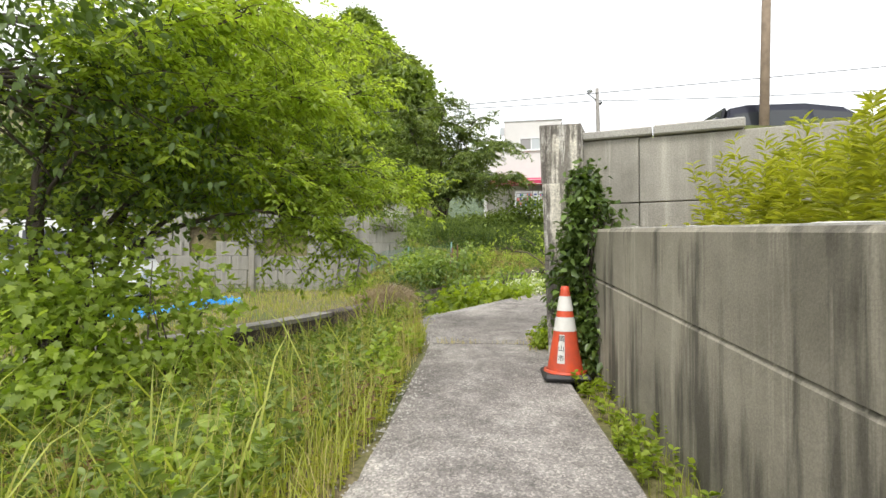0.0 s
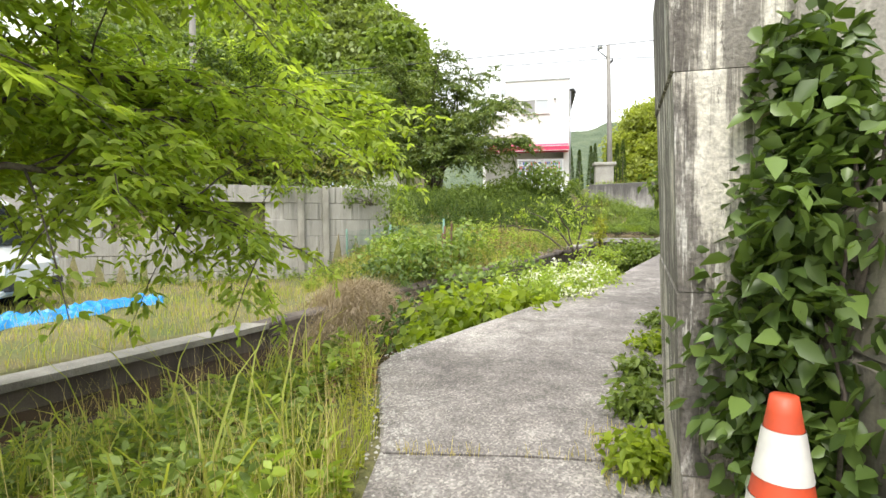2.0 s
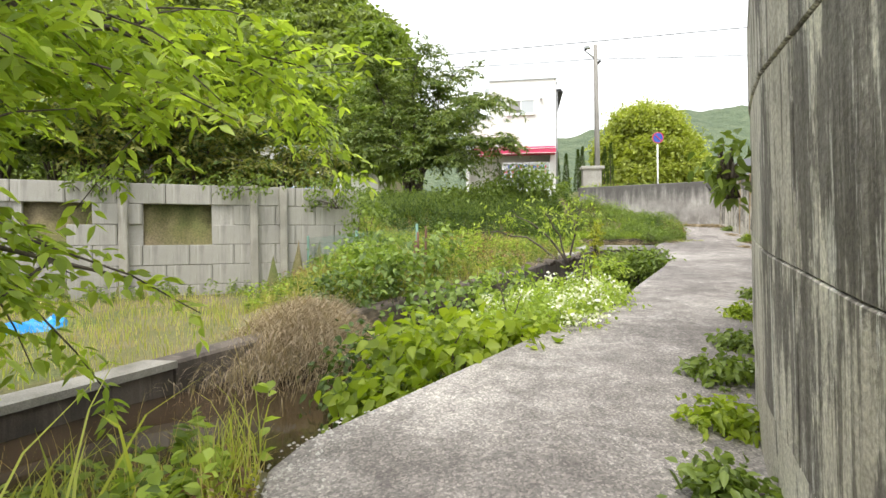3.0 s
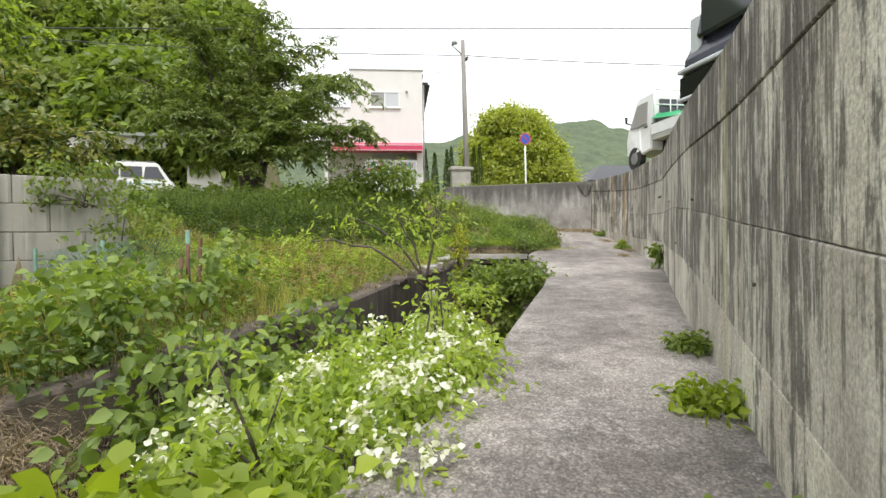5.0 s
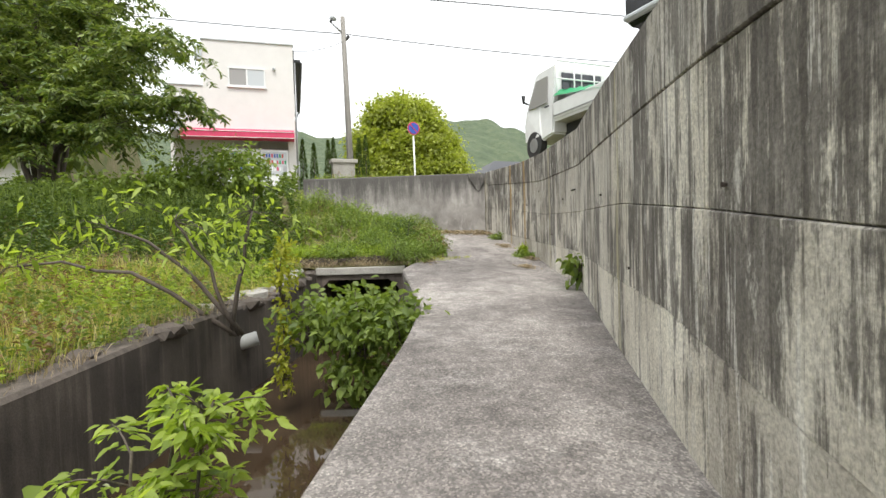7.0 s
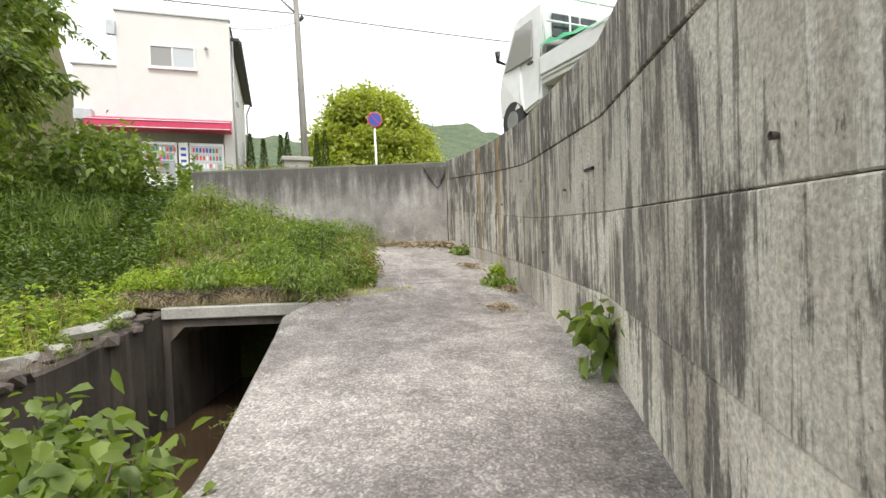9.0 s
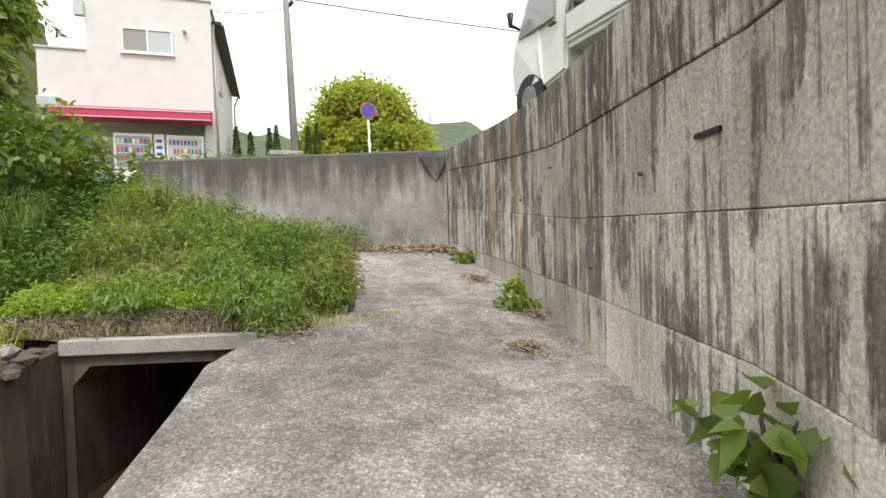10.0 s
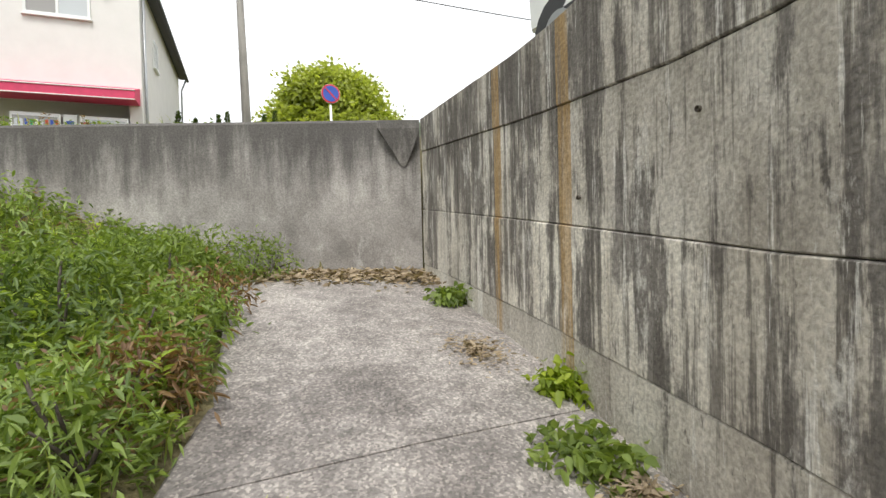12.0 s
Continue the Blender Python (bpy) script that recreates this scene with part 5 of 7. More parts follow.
def bush(name, label, blobs, mat, seed, size=(0.05, 0.09), width=0.6, clumps=60, per=20, spread=0.1, stems=10, foot=None, category="bush", lobes=False, flowers=0, droop=0.3):
    rs = rng(seed)
    c0 = np.array(blobs[0][0], float)
    f = np.array(foot if foot is not None else (c0[0], c0[1], float(ground_z(c0[0], c0[1]))))
    e = thing(name, Matrix.Translation(f), label, category)
    P, W, runs, F = [], [], [], []
    for c, r in blobs:
        n = max(8, int(clumps * max(0.05, r[0] * r[1] * r[2]) ** 0.5))
        p, w, cc = cluster_points(rs, c, r, n, per, spread, 0.35)
        P.append(p)
        W.append(w)
        for q in cc[:stems]:
            base = np.array((c[0] + rs.normal(0, 0.2) * r[0], c[1] + rs.normal(0, 0.2) * r[1], c[2] - r[2]))
            runs.append(limb(base - f, q - f, 0.012, 0.004, rs, 4))
        if flowers:
            top = cc[cc[:, 2] > c[2] - 0.2 * r[2]]
            k = rs.permutation(len(top))[:flowers]
            F.append(np.repeat(top[k], 40, 0) + rs.normal(0, 0.045, (40 * len(k), 3)) + np.array((0, 0, 0.11)))
    P, W = np.concatenate(P) - f, np.concatenate(W)
    for run in runs[:40]:
        bars("stalk", [run], BARK, e, sides=4)
    leaves("foliage", P, W, rs.uniform(*size, len(P)), mat, e, width, droop=droop, lobes=lobes)
    if F:
        F = np.concatenate(F) - f
        w = rs.normal(0, 1, F.shape) + np.array((0, 0, 0.6))
        leaves("blossom", F, w, rs.uniform(0.03, 0.052, len(F)), PETAL, e, 0.9, label="clusters of small white flowers")
    return e


def grass_patch(name, label, inside, x0, x1, y0, y1, count, height, mat, seed, width=0.007, lift=None, lean=0.6, category="grass"):
    """Blades over the part of a rectangle where inside(x, y) holds."""
    rs = rng(seed)
    x, y = rs.uniform(x0, x1, count), rs.uniform(y0, y1, count)
    clump = np.sin(x * 2.3 + seed) * np.cos(y * 2.9 - seed) + rs.normal(0, 0.5, count)
    keep = inside(x, y) & (clump > -0.7)
    x, y, clump = x[keep], y[keep], clump[keep]
    z = (lift or ground_z)(x, y)
    h = rs.uniform(*height, len(x)) * (1 + 0.25 * np.clip(clump, -1, 1))
    a = rs.uniform(0, 2 * math.pi, len(x))
    ln = np.stack([np.cos(a), np.sin(a), 0 * a], 1) * rs.uniform(0.1, lean, (len(x), 1))
    ob = blades(name, np.stack([x, y, z - 0.02], 1), h, ln, width, mat)
    return tagged(ob, label, category, kind="stuff")


def weed_patch(name, label, inside, x0, x1, y0, y1, count, height, size, mat, seed, width=0.45, per=14, lobes=False, lift=None):
    """Upright leafy weeds: each a stalk's worth of leaves."""
    rs = rng(seed)
    x, y = rs.uniform(x0, x1, count), rs.uniform(y0, y1, count)
    keep = inside(x, y)
    x, y = x[keep], y[keep]
    z = (lift or ground_z)(x, y)
    h = rs.uniform(*height, len(x))
    t = rs.uniform(0.1, 1, (len(x), per))
    a = rs.uniform(0, 2 * math.pi, (len(x), per))
    bx, by = rs.normal(0, 0.12, (len(x), 1)), rs.normal(0, 0.12, (len(x), 1))
    P = np.stack([x[:, None] + bx * t * h[:, None], y[:, None] + by * t * h[:, None], z[:, None] + t * h[:, None]], -1).reshape(-1, 3)
    W = np.stack([np.cos(a), np.sin(a), 0.35 + 0.5 * t], -1).reshape(-1, 3)
    ob = leaves(name, P, W, rs.uniform(*size, len(P)), mat, None, width, lobes=lobes)
    return tagged(ob, label, "weeds", kind="stuff")


# near tree over the ditch, many-stemmed, with hanging sprays
spray_tree("roadside_tree", (-3.0, 4.1, 0.8), "many-stemmed green tree with layered pinnate sprays over the ditch", [
    [(-3.0, 4.1, 0.7), (-2.6, 4.5, 2.3), (-1.7, 5.2, 2.75), (-0.6, 6.4, 2.15)],
    [(-3.0, 4.1, 0.7), (-2.6, 4.6, 2.6), (-1.7, 5.6, 3.3), (-0.35, 7.4, 3.3)],
    [(-3.0, 4.2, 0.7), (-2.7, 4.7, 2.9), (-1.7, 5.3, 4.0), (-0.8, 6.6, 4.3)],
    [(-3.1, 4.0, 0.7), (-2.9, 4.3, 2.8), (-2.1, 5.2, 3.7), (-1.4, 6.1, 3.1)],
    [(-3.1, 4.0, 0.7), (-3.0, 4.5, 2.9), (-2.8, 5.6, 3.5), (-2.2, 6.8, 3.3)],
    [(-3.0, 4.0, 0.7), (-2.6, 4.1, 3.0), (-1.5, 4.6, 3.8), (-0.8, 5.4, 3.8)],
    [(-3.1, 3.9, 0.7), (-3.0, 3.9, 3.0), (-2.5, 4.2, 4.2), (-1.5, 5.2, 5.0)],
    [(-3.0, 3.9, 0.7), (-2.8, 3.6, 3.0), (-1.9, 3.7, 3.9), (-1.2, 4.3, 4.4)],
    [(-3.2, 4.1, 0.7), (-3.3, 4.7, 2.6), (-3.4, 5.8, 3.3), (-3.0, 7.2, 3.7)],
    [(-3.1, 4.0, 0.7), (-3.2, 4.1, 2.8), (-3.2, 4.6, 4.0), (-2.6, 5.8, 4.7)],
    [(-3.0, 4.2, 0.7), (-2.6, 4.7, 2.5), (-1.8, 5.4, 3.1), (-1.0, 6.2, 3.0)],
    [(-3.0, 4.1, 0.7), (-2.8, 4.4, 2.6), (-2.3, 5.0, 3.2), (-1.8, 5.9, 3.2)],
    [(-3.0, 4.0, 0.7), (-2.8, 4.2, 3.2), (-2.0, 5.2, 4.8), (-0.9, 6.9, 5.2)],
    [(-3.1, 4.1, 0.7), (-3.0, 4.5, 3.2), (-2.6, 5.8, 4.6), (-1.7, 7.6, 5.2)],
    [(-3.0, 3.9, 0.7), (-2.8, 3.6, 2.6), (-2.3, 3.9, 3.2), (-1.6, 4.6, 3.1)],
    [(-3.1, 4.1, 0.7), (-3.1, 4.4, 2.3), (-2.7, 5.0, 2.85), (-2.2, 5.8, 2.75)]],
    LEAF_SPRAY, 3, 0.04, 21, (0.45, 0.95), (0.055, 0.095), 0.5, 7, 3, inner=LEAF_BRIGHT, start=0.5)
# Crown leaves take a dark green that paints in the tree's deep shade.
tree("old_tree", (-3.15, 3.0, 0.85), "thick-trunked dark-barked tree with deep shade coloured into its green leaves", [((-3.6, 3.6, 4.6), (1.8, 1.7, 1.6)), ((-4.3, 4.6, 3.4), (1.2, 1.3, 0.9)), ((-2.6, 2.7, 4.0), (1.1, 1.0, 0.9)), ((-2.4, 4.0, 3.5), (0.85, 0.6, 0.8)), ((-3.1, 3.9, 2.7), (0.7, 0.5, 0.6)), ((-2.0, 4.6, 2.9), (0.6, 0.5, 0.5))],
     LEAF_VINE, 8, [(-3.0, 3.1, 3.4), (-2.6, 2.9, 4.4), (-3.9, 3.7, 4.2)], 0.15, (0.06, 0.1), 0.6, 60, 32, 0.2, 16, droop=0.15)
bush("maple_shrub", "low shrub with bright lobed leaves beside the verge", [((-1.9, 3.9, 1.55), (0.7, 0.4, 0.65)), ((-1.4, 3.75, 1.25), (0.38, 0.38, 0.45)), ((-2.45, 4.0, 1.85), (0.5, 0.4, 0.6)), ((-2.2, 3.2, 1.15), (0.7, 0.6, 0.4)), ((-2.8, 3.5, 2.05), (0.55, 0.4, 0.6)), ((-2.3, 3.2, 1.7), (0.4, 0.35, 0.45))], LEAF_FRESH, 21, (0.055, 0.095), 0.95, 130, 16, 0.12, 8, lobes=True, droop=0.2)
bush("understorey_shrub", "dark undergrowth beneath the roadside trees", [((-2.9, 2.3, 1.1), (1.0, 1.2, 0.5)), ((-2.8, 3.8, 1.05), (0.8, 0.8, 0.45))], LEAF_MID, 22, (0.05, 0.09), 0.6, 120, 16, 0.12, 12)

# growth behind and over the block wall
for k, (x, y, z, mat) in enumerate(((-9.6, 14.6, 5.6, LEAF_MID), (-7.4, 15.2, 5.7, LEAF_OLIVE), (-5.9, 16.2, 5.4, LEAF_OLIVE), (-4.6, 17.4, 4.6, LEAF_OLIVE), (-10.6, 17.5, 7.6, LEAF_MID), (-7.3, 18.6, 8.4, LEAF_FRESH), (-8.6, 16.2, 7.0, LEAF_MID))):
    rs = rng(300 + k)
    arms = []
    for i in range(7):
        a, h, q = i * 0.9 + rs.uniform(0, 0.7), z - 3.0, rs.uniform(0.8, 1.7)
        arms.append([(x, y, 2.9), (x + 0.3 * q * math.cos(a), y + 0.3 * q * math.sin(a), 3.0 + h * 0.45), (x + 0.7 * q * math.cos(a), y + 0.7 * q * math.sin(a), 3.0 + h * rs.uniform(0.65, 1.0)), (x + 1.3 * q * math.cos(a), y + 1.3 * q * math.sin(a), 3.0 + h * rs.uniform(0.5, 1.1))])
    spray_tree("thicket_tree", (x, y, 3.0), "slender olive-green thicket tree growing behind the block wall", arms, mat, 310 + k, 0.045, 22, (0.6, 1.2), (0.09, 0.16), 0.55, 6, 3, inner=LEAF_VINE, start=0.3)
bush("wall_creeper", "leafy creeper trailing over the block wall", [((-2.4, 15.5, 3.35), (0.8, 0.5, 0.4)), ((-4.2, 14.7, 3.45), (1.2, 0.35, 0.25)), ((-1.6, 15.4, 2.6), (0.6, 0.5, 0.8)), ((-6.5, 13.6, 3.45), (1.4, 0.35, 0.25))], LEAF_MID, 41, (0.06, 0.1), 0.7, 90, 16, 0.1, 8)

# trees by the road
spray_tree("feathery_tree", (-1.9, 26.3, 3.5), "spreading feathery green tree in front of the shed", [
    [(-1.9, 26.3, 3.3), (-1.7, 26.2, 5.2), (-0.8, 25.4, 6.2), (2.06, 22.8, 5.84)],
    [(-1.8, 26.3, 3.3), (-1.6, 26.2, 5.6), (-0.6, 25.4, 7.2), (1.28, 23.2, 7.37)],
    [(-1.9, 26.3, 3.3), (-1.6, 26.3, 6.0), (-1.0, 26.0, 8.4), (0.3, 25.6, 9.4)],
    [(-1.9, 26.4, 3.3), (-2.0, 26.4, 6.2), (-2.0, 26.2, 8.6), (-1.6, 25.8, 10.3)],
    [(-2.0, 26.3, 3.3), (-2.4, 26.3, 5.8), (-3.2, 26.1, 8.2), (-4.2, 25.8, 10.0)],
    [(-2.0, 26.3, 3.3), (-2.6, 26.2, 5.6), (-3.9, 26.0, 7.1), (-5.5, 25.6, 7.9)],
    [(-2.0, 26.2, 3.3), (-2.4, 25.9, 5.4), (-3.2, 25.4, 6.5), (-4.4, 24.9, 6.7)],
    [(-1.9, 26.2, 3.3), (-1.9, 25.8, 4.8), (-1.4, 25.2, 5.9), (-0.6, 24.7, 6.2)],
    [(-1.9, 26.2, 3.3), (-2.0, 25.8, 5.0), (-2.2, 25.0, 5.8), (-2.6, 24.5, 6.0)],
    [(-1.9, 26.4, 3.3), (-1.4, 26.8, 6.0), (-0.6, 27.2, 7.6), (0.6, 27.4, 8.6)],
    [(-1.9, 26.4, 3.3), (-2.5, 26.9, 6.3), (-3.0, 27.2, 8.0), (-3.4, 27.4, 9.3)],
    [(-1.8, 26.2, 3.3), (-1.5, 25.9, 5.2), (-0.8, 25.2, 5.6), (0.2, 23.8, 5.4)]],
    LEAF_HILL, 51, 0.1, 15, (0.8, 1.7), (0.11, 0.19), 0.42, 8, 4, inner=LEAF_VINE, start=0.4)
tree("round_tree", (14.2, 45.0, 4.3), "dense rounded yellow-green tree behind the sign", [((13.7, 45.0, 8.3), (3.5, 3.5, 3.8)), ((12.6, 43.6, 6.7), (2.7, 2.4, 2.2)), ((15.5, 43.8, 6.6), (2.6, 2.4, 2.2)), ((13.4, 44.0, 10.8), (2.2, 1.6, 1.2)), ((11.3, 44.2, 8.6), (1.2, 1.0, 1.2)), ((15.9, 44.2, 9.2), (1.3, 1.0, 1.1))], LEAF_SPRING, 52, [(14.0, 45, 9.5), (12.8, 44.6, 8.4), (15.4, 44.8, 8.4)], 0.2, (0.2, 0.34), 0.65, 75, 60, 0.42, 20, droop=0.15)
bush("roadside_bush", "clipped yellow-green bush behind the wall", [((18.2, 36.5, 4.8), (1.6, 1.4, 1.2))], LEAF_GOLD, 53, (0.1, 0.16), 0.6, 90, 20, 0.2)
for k, (x, y, h) in enumerate(((6.05, 38.6, 3.7), (6.65, 38.6, 3.5), (7.5, 39.0, 3.8), (7.85, 39.3, 4.0), (9.3, 39.2, 4.0), (9.8, 39.6, 4.3), (8.9, 40, 3.7))):
    rs = rng(60 + k)
    e = thing("conifer", Matrix.Translation((x, y, 4.3)), "narrow dark pointed conifer by the gate post", "conifer", "conifers by the gate")
    bars("trunk", [([(0, 0, -0.2), (0, 0, h)], [0.05, 0.01])], BARK, e)
    t = rs.uniform(0.03, 1, 1500)
    a = rs.uniform(0, 6.283, 1500)
    q = 0.36 * (1 - t) ** 0.8 * rs.uniform(0.6, 1, 1500)
    leaves("crown", np.stack([q * np.cos(a), q * np.sin(a), t * h], 1), np.stack([np.cos(a), np.sin(a), 1.4 + 0 * a], 1), rs.uniform(0.1, 0.2, 1500), LEAF_DARK, e, 0.3)

# wooded hill
def hill_trees():
    rs = rng(77)
    kinds = []
    for k, mat in enumerate((LEAF_MID, LEAF_HILL, LEAF_HILL)):
        blobs = [((0, 0, 4.2), (2.6, 2.6, 2.6)), ((1.2, -0.8, 3.0), (1.8, 1.7, 1.4)), ((-1.3, -0.6, 3.2), (1.8, 1.7, 1.5)), ((0, 0, 6.0), (1.6, 1.6, 1.2))]
        kinds.append(tree("hill_tree", (0, 0, 0), "broad dark evergreen tree on the wooded hill", blobs, mat, 80 + k, [(0, 0, 4.5), (0.8, -0.5, 3.6), (-0.8, -0.4, 3.6)], 0.2, (0.4, 0.62), 0.6, 56, 26, 0.45, 12))
    for r, (y, x1, base) in enumerate(((41, -6.5, 4.3), (45, -5.5, 7.5), (49, -6.5, 11.5), (54, -8.5, 15.5), (60, -11.0, 20.0), (66, -14.0, 24.5), (72, -18.0, 29.0))):
        for i in range(9):
            x = x1 - 1.5 - i * 4.1 + rs.uniform(-0.6, 0.6)
            k = rs.randint(3)
            s = rs.uniform(1.0, 1.35)
            m = Matrix.Translation((x, y + rs.uniform(-1, 1), base + rs.uniform(-0.7, 0.7))) @ Matrix.Rotation(rs.uniform(0, 6.28), 4, "Z") @ Matrix.Scale(s, 4)
            tagged(copy_thing(kinds[k], m), group="trees on the hill")
    for k, e in enumerate(kinds):
        e.matrix_world = Matrix.Translation((-42 - 5 * k, 50, 8))
        tagged(e, group="trees on the hill")


hill_trees()


def mound(name, label, fn, x0, x1, y0, y1, nx, ny, mat):
    X, Y = np.meshgrid(np.linspace(x0, x1, nx), np.linspace(y0, y1, ny))
    Z = fn(X, Y)
    i = np.arange(nx * ny).reshape(ny, nx)
    q = np.stack([i[:-1, :-1], i[:-1, 1:], i[1:, 1:], i[1:, :-1]], -1).reshape(-1)
    return tagged(fast_mesh(name, np.stack([X, Y, Z], -1).reshape(-1, 3), q, np.full((nx - 1) * (ny - 1), 4), mat), label, "hill", kind="structure")


def hill_material():
    m, n, l, b = material("far_woods", 0.95)
    c = ramp_of(n, l, noise_of(n, l, 0.12, detail=10, rough=0.7), [(0.3, (0.07, 0.1, 0.06)), (0.5, (0.105, 0.14, 0.08)), (0.7, (0.15, 0.18, 0.105))])
    l.new(c, b.inputs["Base Color"])
    bump_of(n, l, b, noise_of(n, l, 0.25, detail=8), 1.0, 3.0)
    return m


WOODS = hill_material()
mound("backdrop_slope", "earth slope of the wooded hill", lambda x, y: 4.2 + np.clip((y - 39) * 0.77, 0, 27) * np.clip((-8 - x) / 6, 0, 1) - 0.05, -70, 1, 38.5, 90, 40, 40, SOIL)
ridge = lambda x: 58 + 22 * np.exp(-((x - 150) / 60) ** 2) + 26 * np.exp(-((x - 300) / 110) ** 2) + 12 * np.exp(-((x - 20) / 120) ** 2) + 2.0 * np.sin(x / 13) + 1.2 * np.sin(x / 5.3)
mound("backdrop_hills", "far wooded green hills under a white sky", lambda x, y: -10 + (ridge(x) + 2 + 10) * np.clip(1 - np.abs(y - 360) / 110, 0, 1) ** 0.7 + 1.5 * np.sin(x * 0.31 + y * 0.2) * np.sin(y * 0.27), -260, 560, 250, 470, 200, 60, WOODS)

# climbing vine on the wall's end
bush("climbing_vine", "dark glossy vine climbing the end of the retaining wall", [((1.74, 4.38, 2.35), (0.24, 0.15, 0.4)), ((1.76, 4.36, 1.75), (0.22, 0.16, 0.55)), ((1.9, 4.26, 1.5), (0.2, 0.14, 0.4)), ((1.76, 4.3, 1.35), (0.2, 0.1, 0.2)), ((1.58, 4.46, 1.95), (0.13, 0.08, 0.55)), ((1.7, 4.5, 2.72), (0.08, 0.08, 0.25))], LEAF_VINE, 90, (0.04, 0.085), 0.75, 420, 8, 0.06, 20, foot=(1.7, 4.35, 1.14), droop=0.3)
# Leaf layer behind the vine; its dark colour stands for inner shade.
bush("vine_shade", "dense inner leaves of the vine, coloured dark for its shade", [((1.76, 4.45, 1.95), (0.24, 0.09, 0.8))], LEAF_DARK, 91, (0.05, 0.09), 0.7, 500, 8, 0.05, 4, foot=(1.7, 4.42, 1.14))

# roses and climbers in the canal beside the path
path_side = lambda y, d: (float(at_y(EDGE_X, y)) - d, y)
rose = [((*path_side(y, d), z), r) for y, d, z, r in ((9.9, 0.25, 1.42, (0.38, 0.45, 0.26)), (9.35, 0.08, 1.4, (0.34, 0.4, 0.24)), (10.4, 0.15, 1.48, (0.32, 0.45, 0.26)), (10.3, 0.85, 1.42, (0.42, 0.45, 0.28)), (10.9, 0.95, 1.5, (0.5, 0.5, 0.3)), (9.7, 0.95, 1.3, (0.4, 0.45, 0.26)), (11.4, 0.55, 1.5, (0.42, 0.42, 0.3)))]
bush("rose_bush", "wild rose bush with clusters of small white flowers", rose, LEAF_FRESH, 100, (0.045, 0.08), 0.55, 300, 18, 0.1, 14, flowers=5)
bush("broadleaf_climber", "bright broad-leaved climber at the path's edge", [((0.55, 8.3, 1.38), (0.38, 0.42, 0.25)), ((0.8, 8.85, 1.42), (0.36, 0.4, 0.24)), ((1.2, 8.8, 1.4), (0.26, 0.34, 0.2)), ((0.15, 8.9, 1.3), (0.42, 0.4, 0.22)), ((0.2, 7.9, 1.2), (0.3, 0.3, 0.18))], LEAF_BRIGHT, 101, (0.08, 0.16), 0.8, 150, 8, 0.1, 8, droop=0.4)
spray_tree("young_ash", (2.51, 12.20, 0.62), "young bright green ash shoots rising out of the canal", [[(2.51, 12.20, 0.5), (2.51, 12.20, 1.3), (2.51, 12.20, 1.75)], [(2.51, 12.20, 0.5), (2.60, 12.18, 1.2), (2.69, 12.16, 1.90)], [(2.51, 12.20, 0.5), (2.67, 12.14, 1.2), (2.83, 12.09, 1.95)]], LEAF_FRESH, 205, 0.012, 20, (0.16, 0.34), (0.05, 0.085), 0.5, 5, 2, start=0.6)
bush("tall_shoots", "upright yellow-green leafy shoots above the roses", [((*path_side(9.5, 0.75), 1.6), (0.35, 0.5, 0.4)), ((*path_side(11.0, 0.5), 1.8), (0.35, 0.4, 0.4))], LEAF_FRESH, 102, (0.05, 0.09), 0.5, 80, 10, 0.09, 8)
bush("canal_climbers", "tangle of climbing leaves filling the canal bend", [((0.4, 11.3, 1.2), (0.9, 0.9, 0.5)), ((1.3, 12.1, 1.35), (0.7, 0.7, 0.45)), ((-0.5, 12.2, 1.7), (0.9, 0.9, 0.5)), ((-1.2, 13.4, 1.8), (1.0, 0.9, 0.6)), ((0.9, 10.6, 1.1), (0.5, 0.6, 0.35)), ((0.1, 13.1, 2.0), (0.45, 0.45, 0.6))], LEAF_CLIMB, 103, (0.08, 0.14), 0.85, 110, 11, 0.13, 10)
# The ditch's shade is put into these leaves by the dark leaf colour.
bush("ditch_undergrowth", "leaves low in the ditch, coloured dark for shade", [((-0.2, 9.4, 1.0), (0.7, 0.8, 0.35)), ((0.2, 8.3, 0.95), (0.5, 0.7, 0.3)), ((-0.9, 11.6, 1.5), (0.8, 0.5, 0.3))], LEAF_DARK, 203, (0.06, 0.1), 0.7, 150, 14, 0.12, 4, foot=(-0.3, 9.3, 0.62))
bush("overhanging_shrub", "leafy shrub hanging from the path's edge over the canal", [((4.05, 15.05, 1.75), (0.4, 0.5, 0.4)), ((3.65, 15.45, 1.72), (0.4, 0.4, 0.33)), ((4.35, 14.6, 1.75), (0.26, 0.36, 0.27)), ((4.05, 15.1, 1.25), (0.28, 0.4, 0.35))], LEAF_MID, 104, (0.07, 0.12), 0.7, 230, 10, 0.1, 14)
bush("hanging_creeper", "thin strand of creeper hanging into the canal", [((3.3, 15.3, 1.5), (0.06, 0.06, 0.55)), ((3.32, 15.3, 2.3), (0.12, 0.12, 0.4))], LEAF_GOLD, 105, (0.04, 0.07), 0.7, 260, 6, 0.035, 5)
tree("leaning_sapling", (2.85, 15.75, 1.72), "leaning sapling with bare forked branches over the canal", [((1.9, 15.8, 2.75), (0.9, 0.6, 0.35)), ((3.1, 15.6, 2.8), (0.45, 0.4, 0.4)), ((2.5, 15.5, 2.55), (0.6, 0.5, 0.3)), ((1.0, 15.9, 2.35), (0.5, 0.4, 0.2))], LEAF_FRESH, 106, [(1.7, 15.8, 2.75), (0.9, 15.9, 2.4), (2.3, 15.6, 2.8), (3.05, 15.6, 2.9)], 0.03, (0.08, 0.14), 0.42, 46, 8, 0.13, 46)

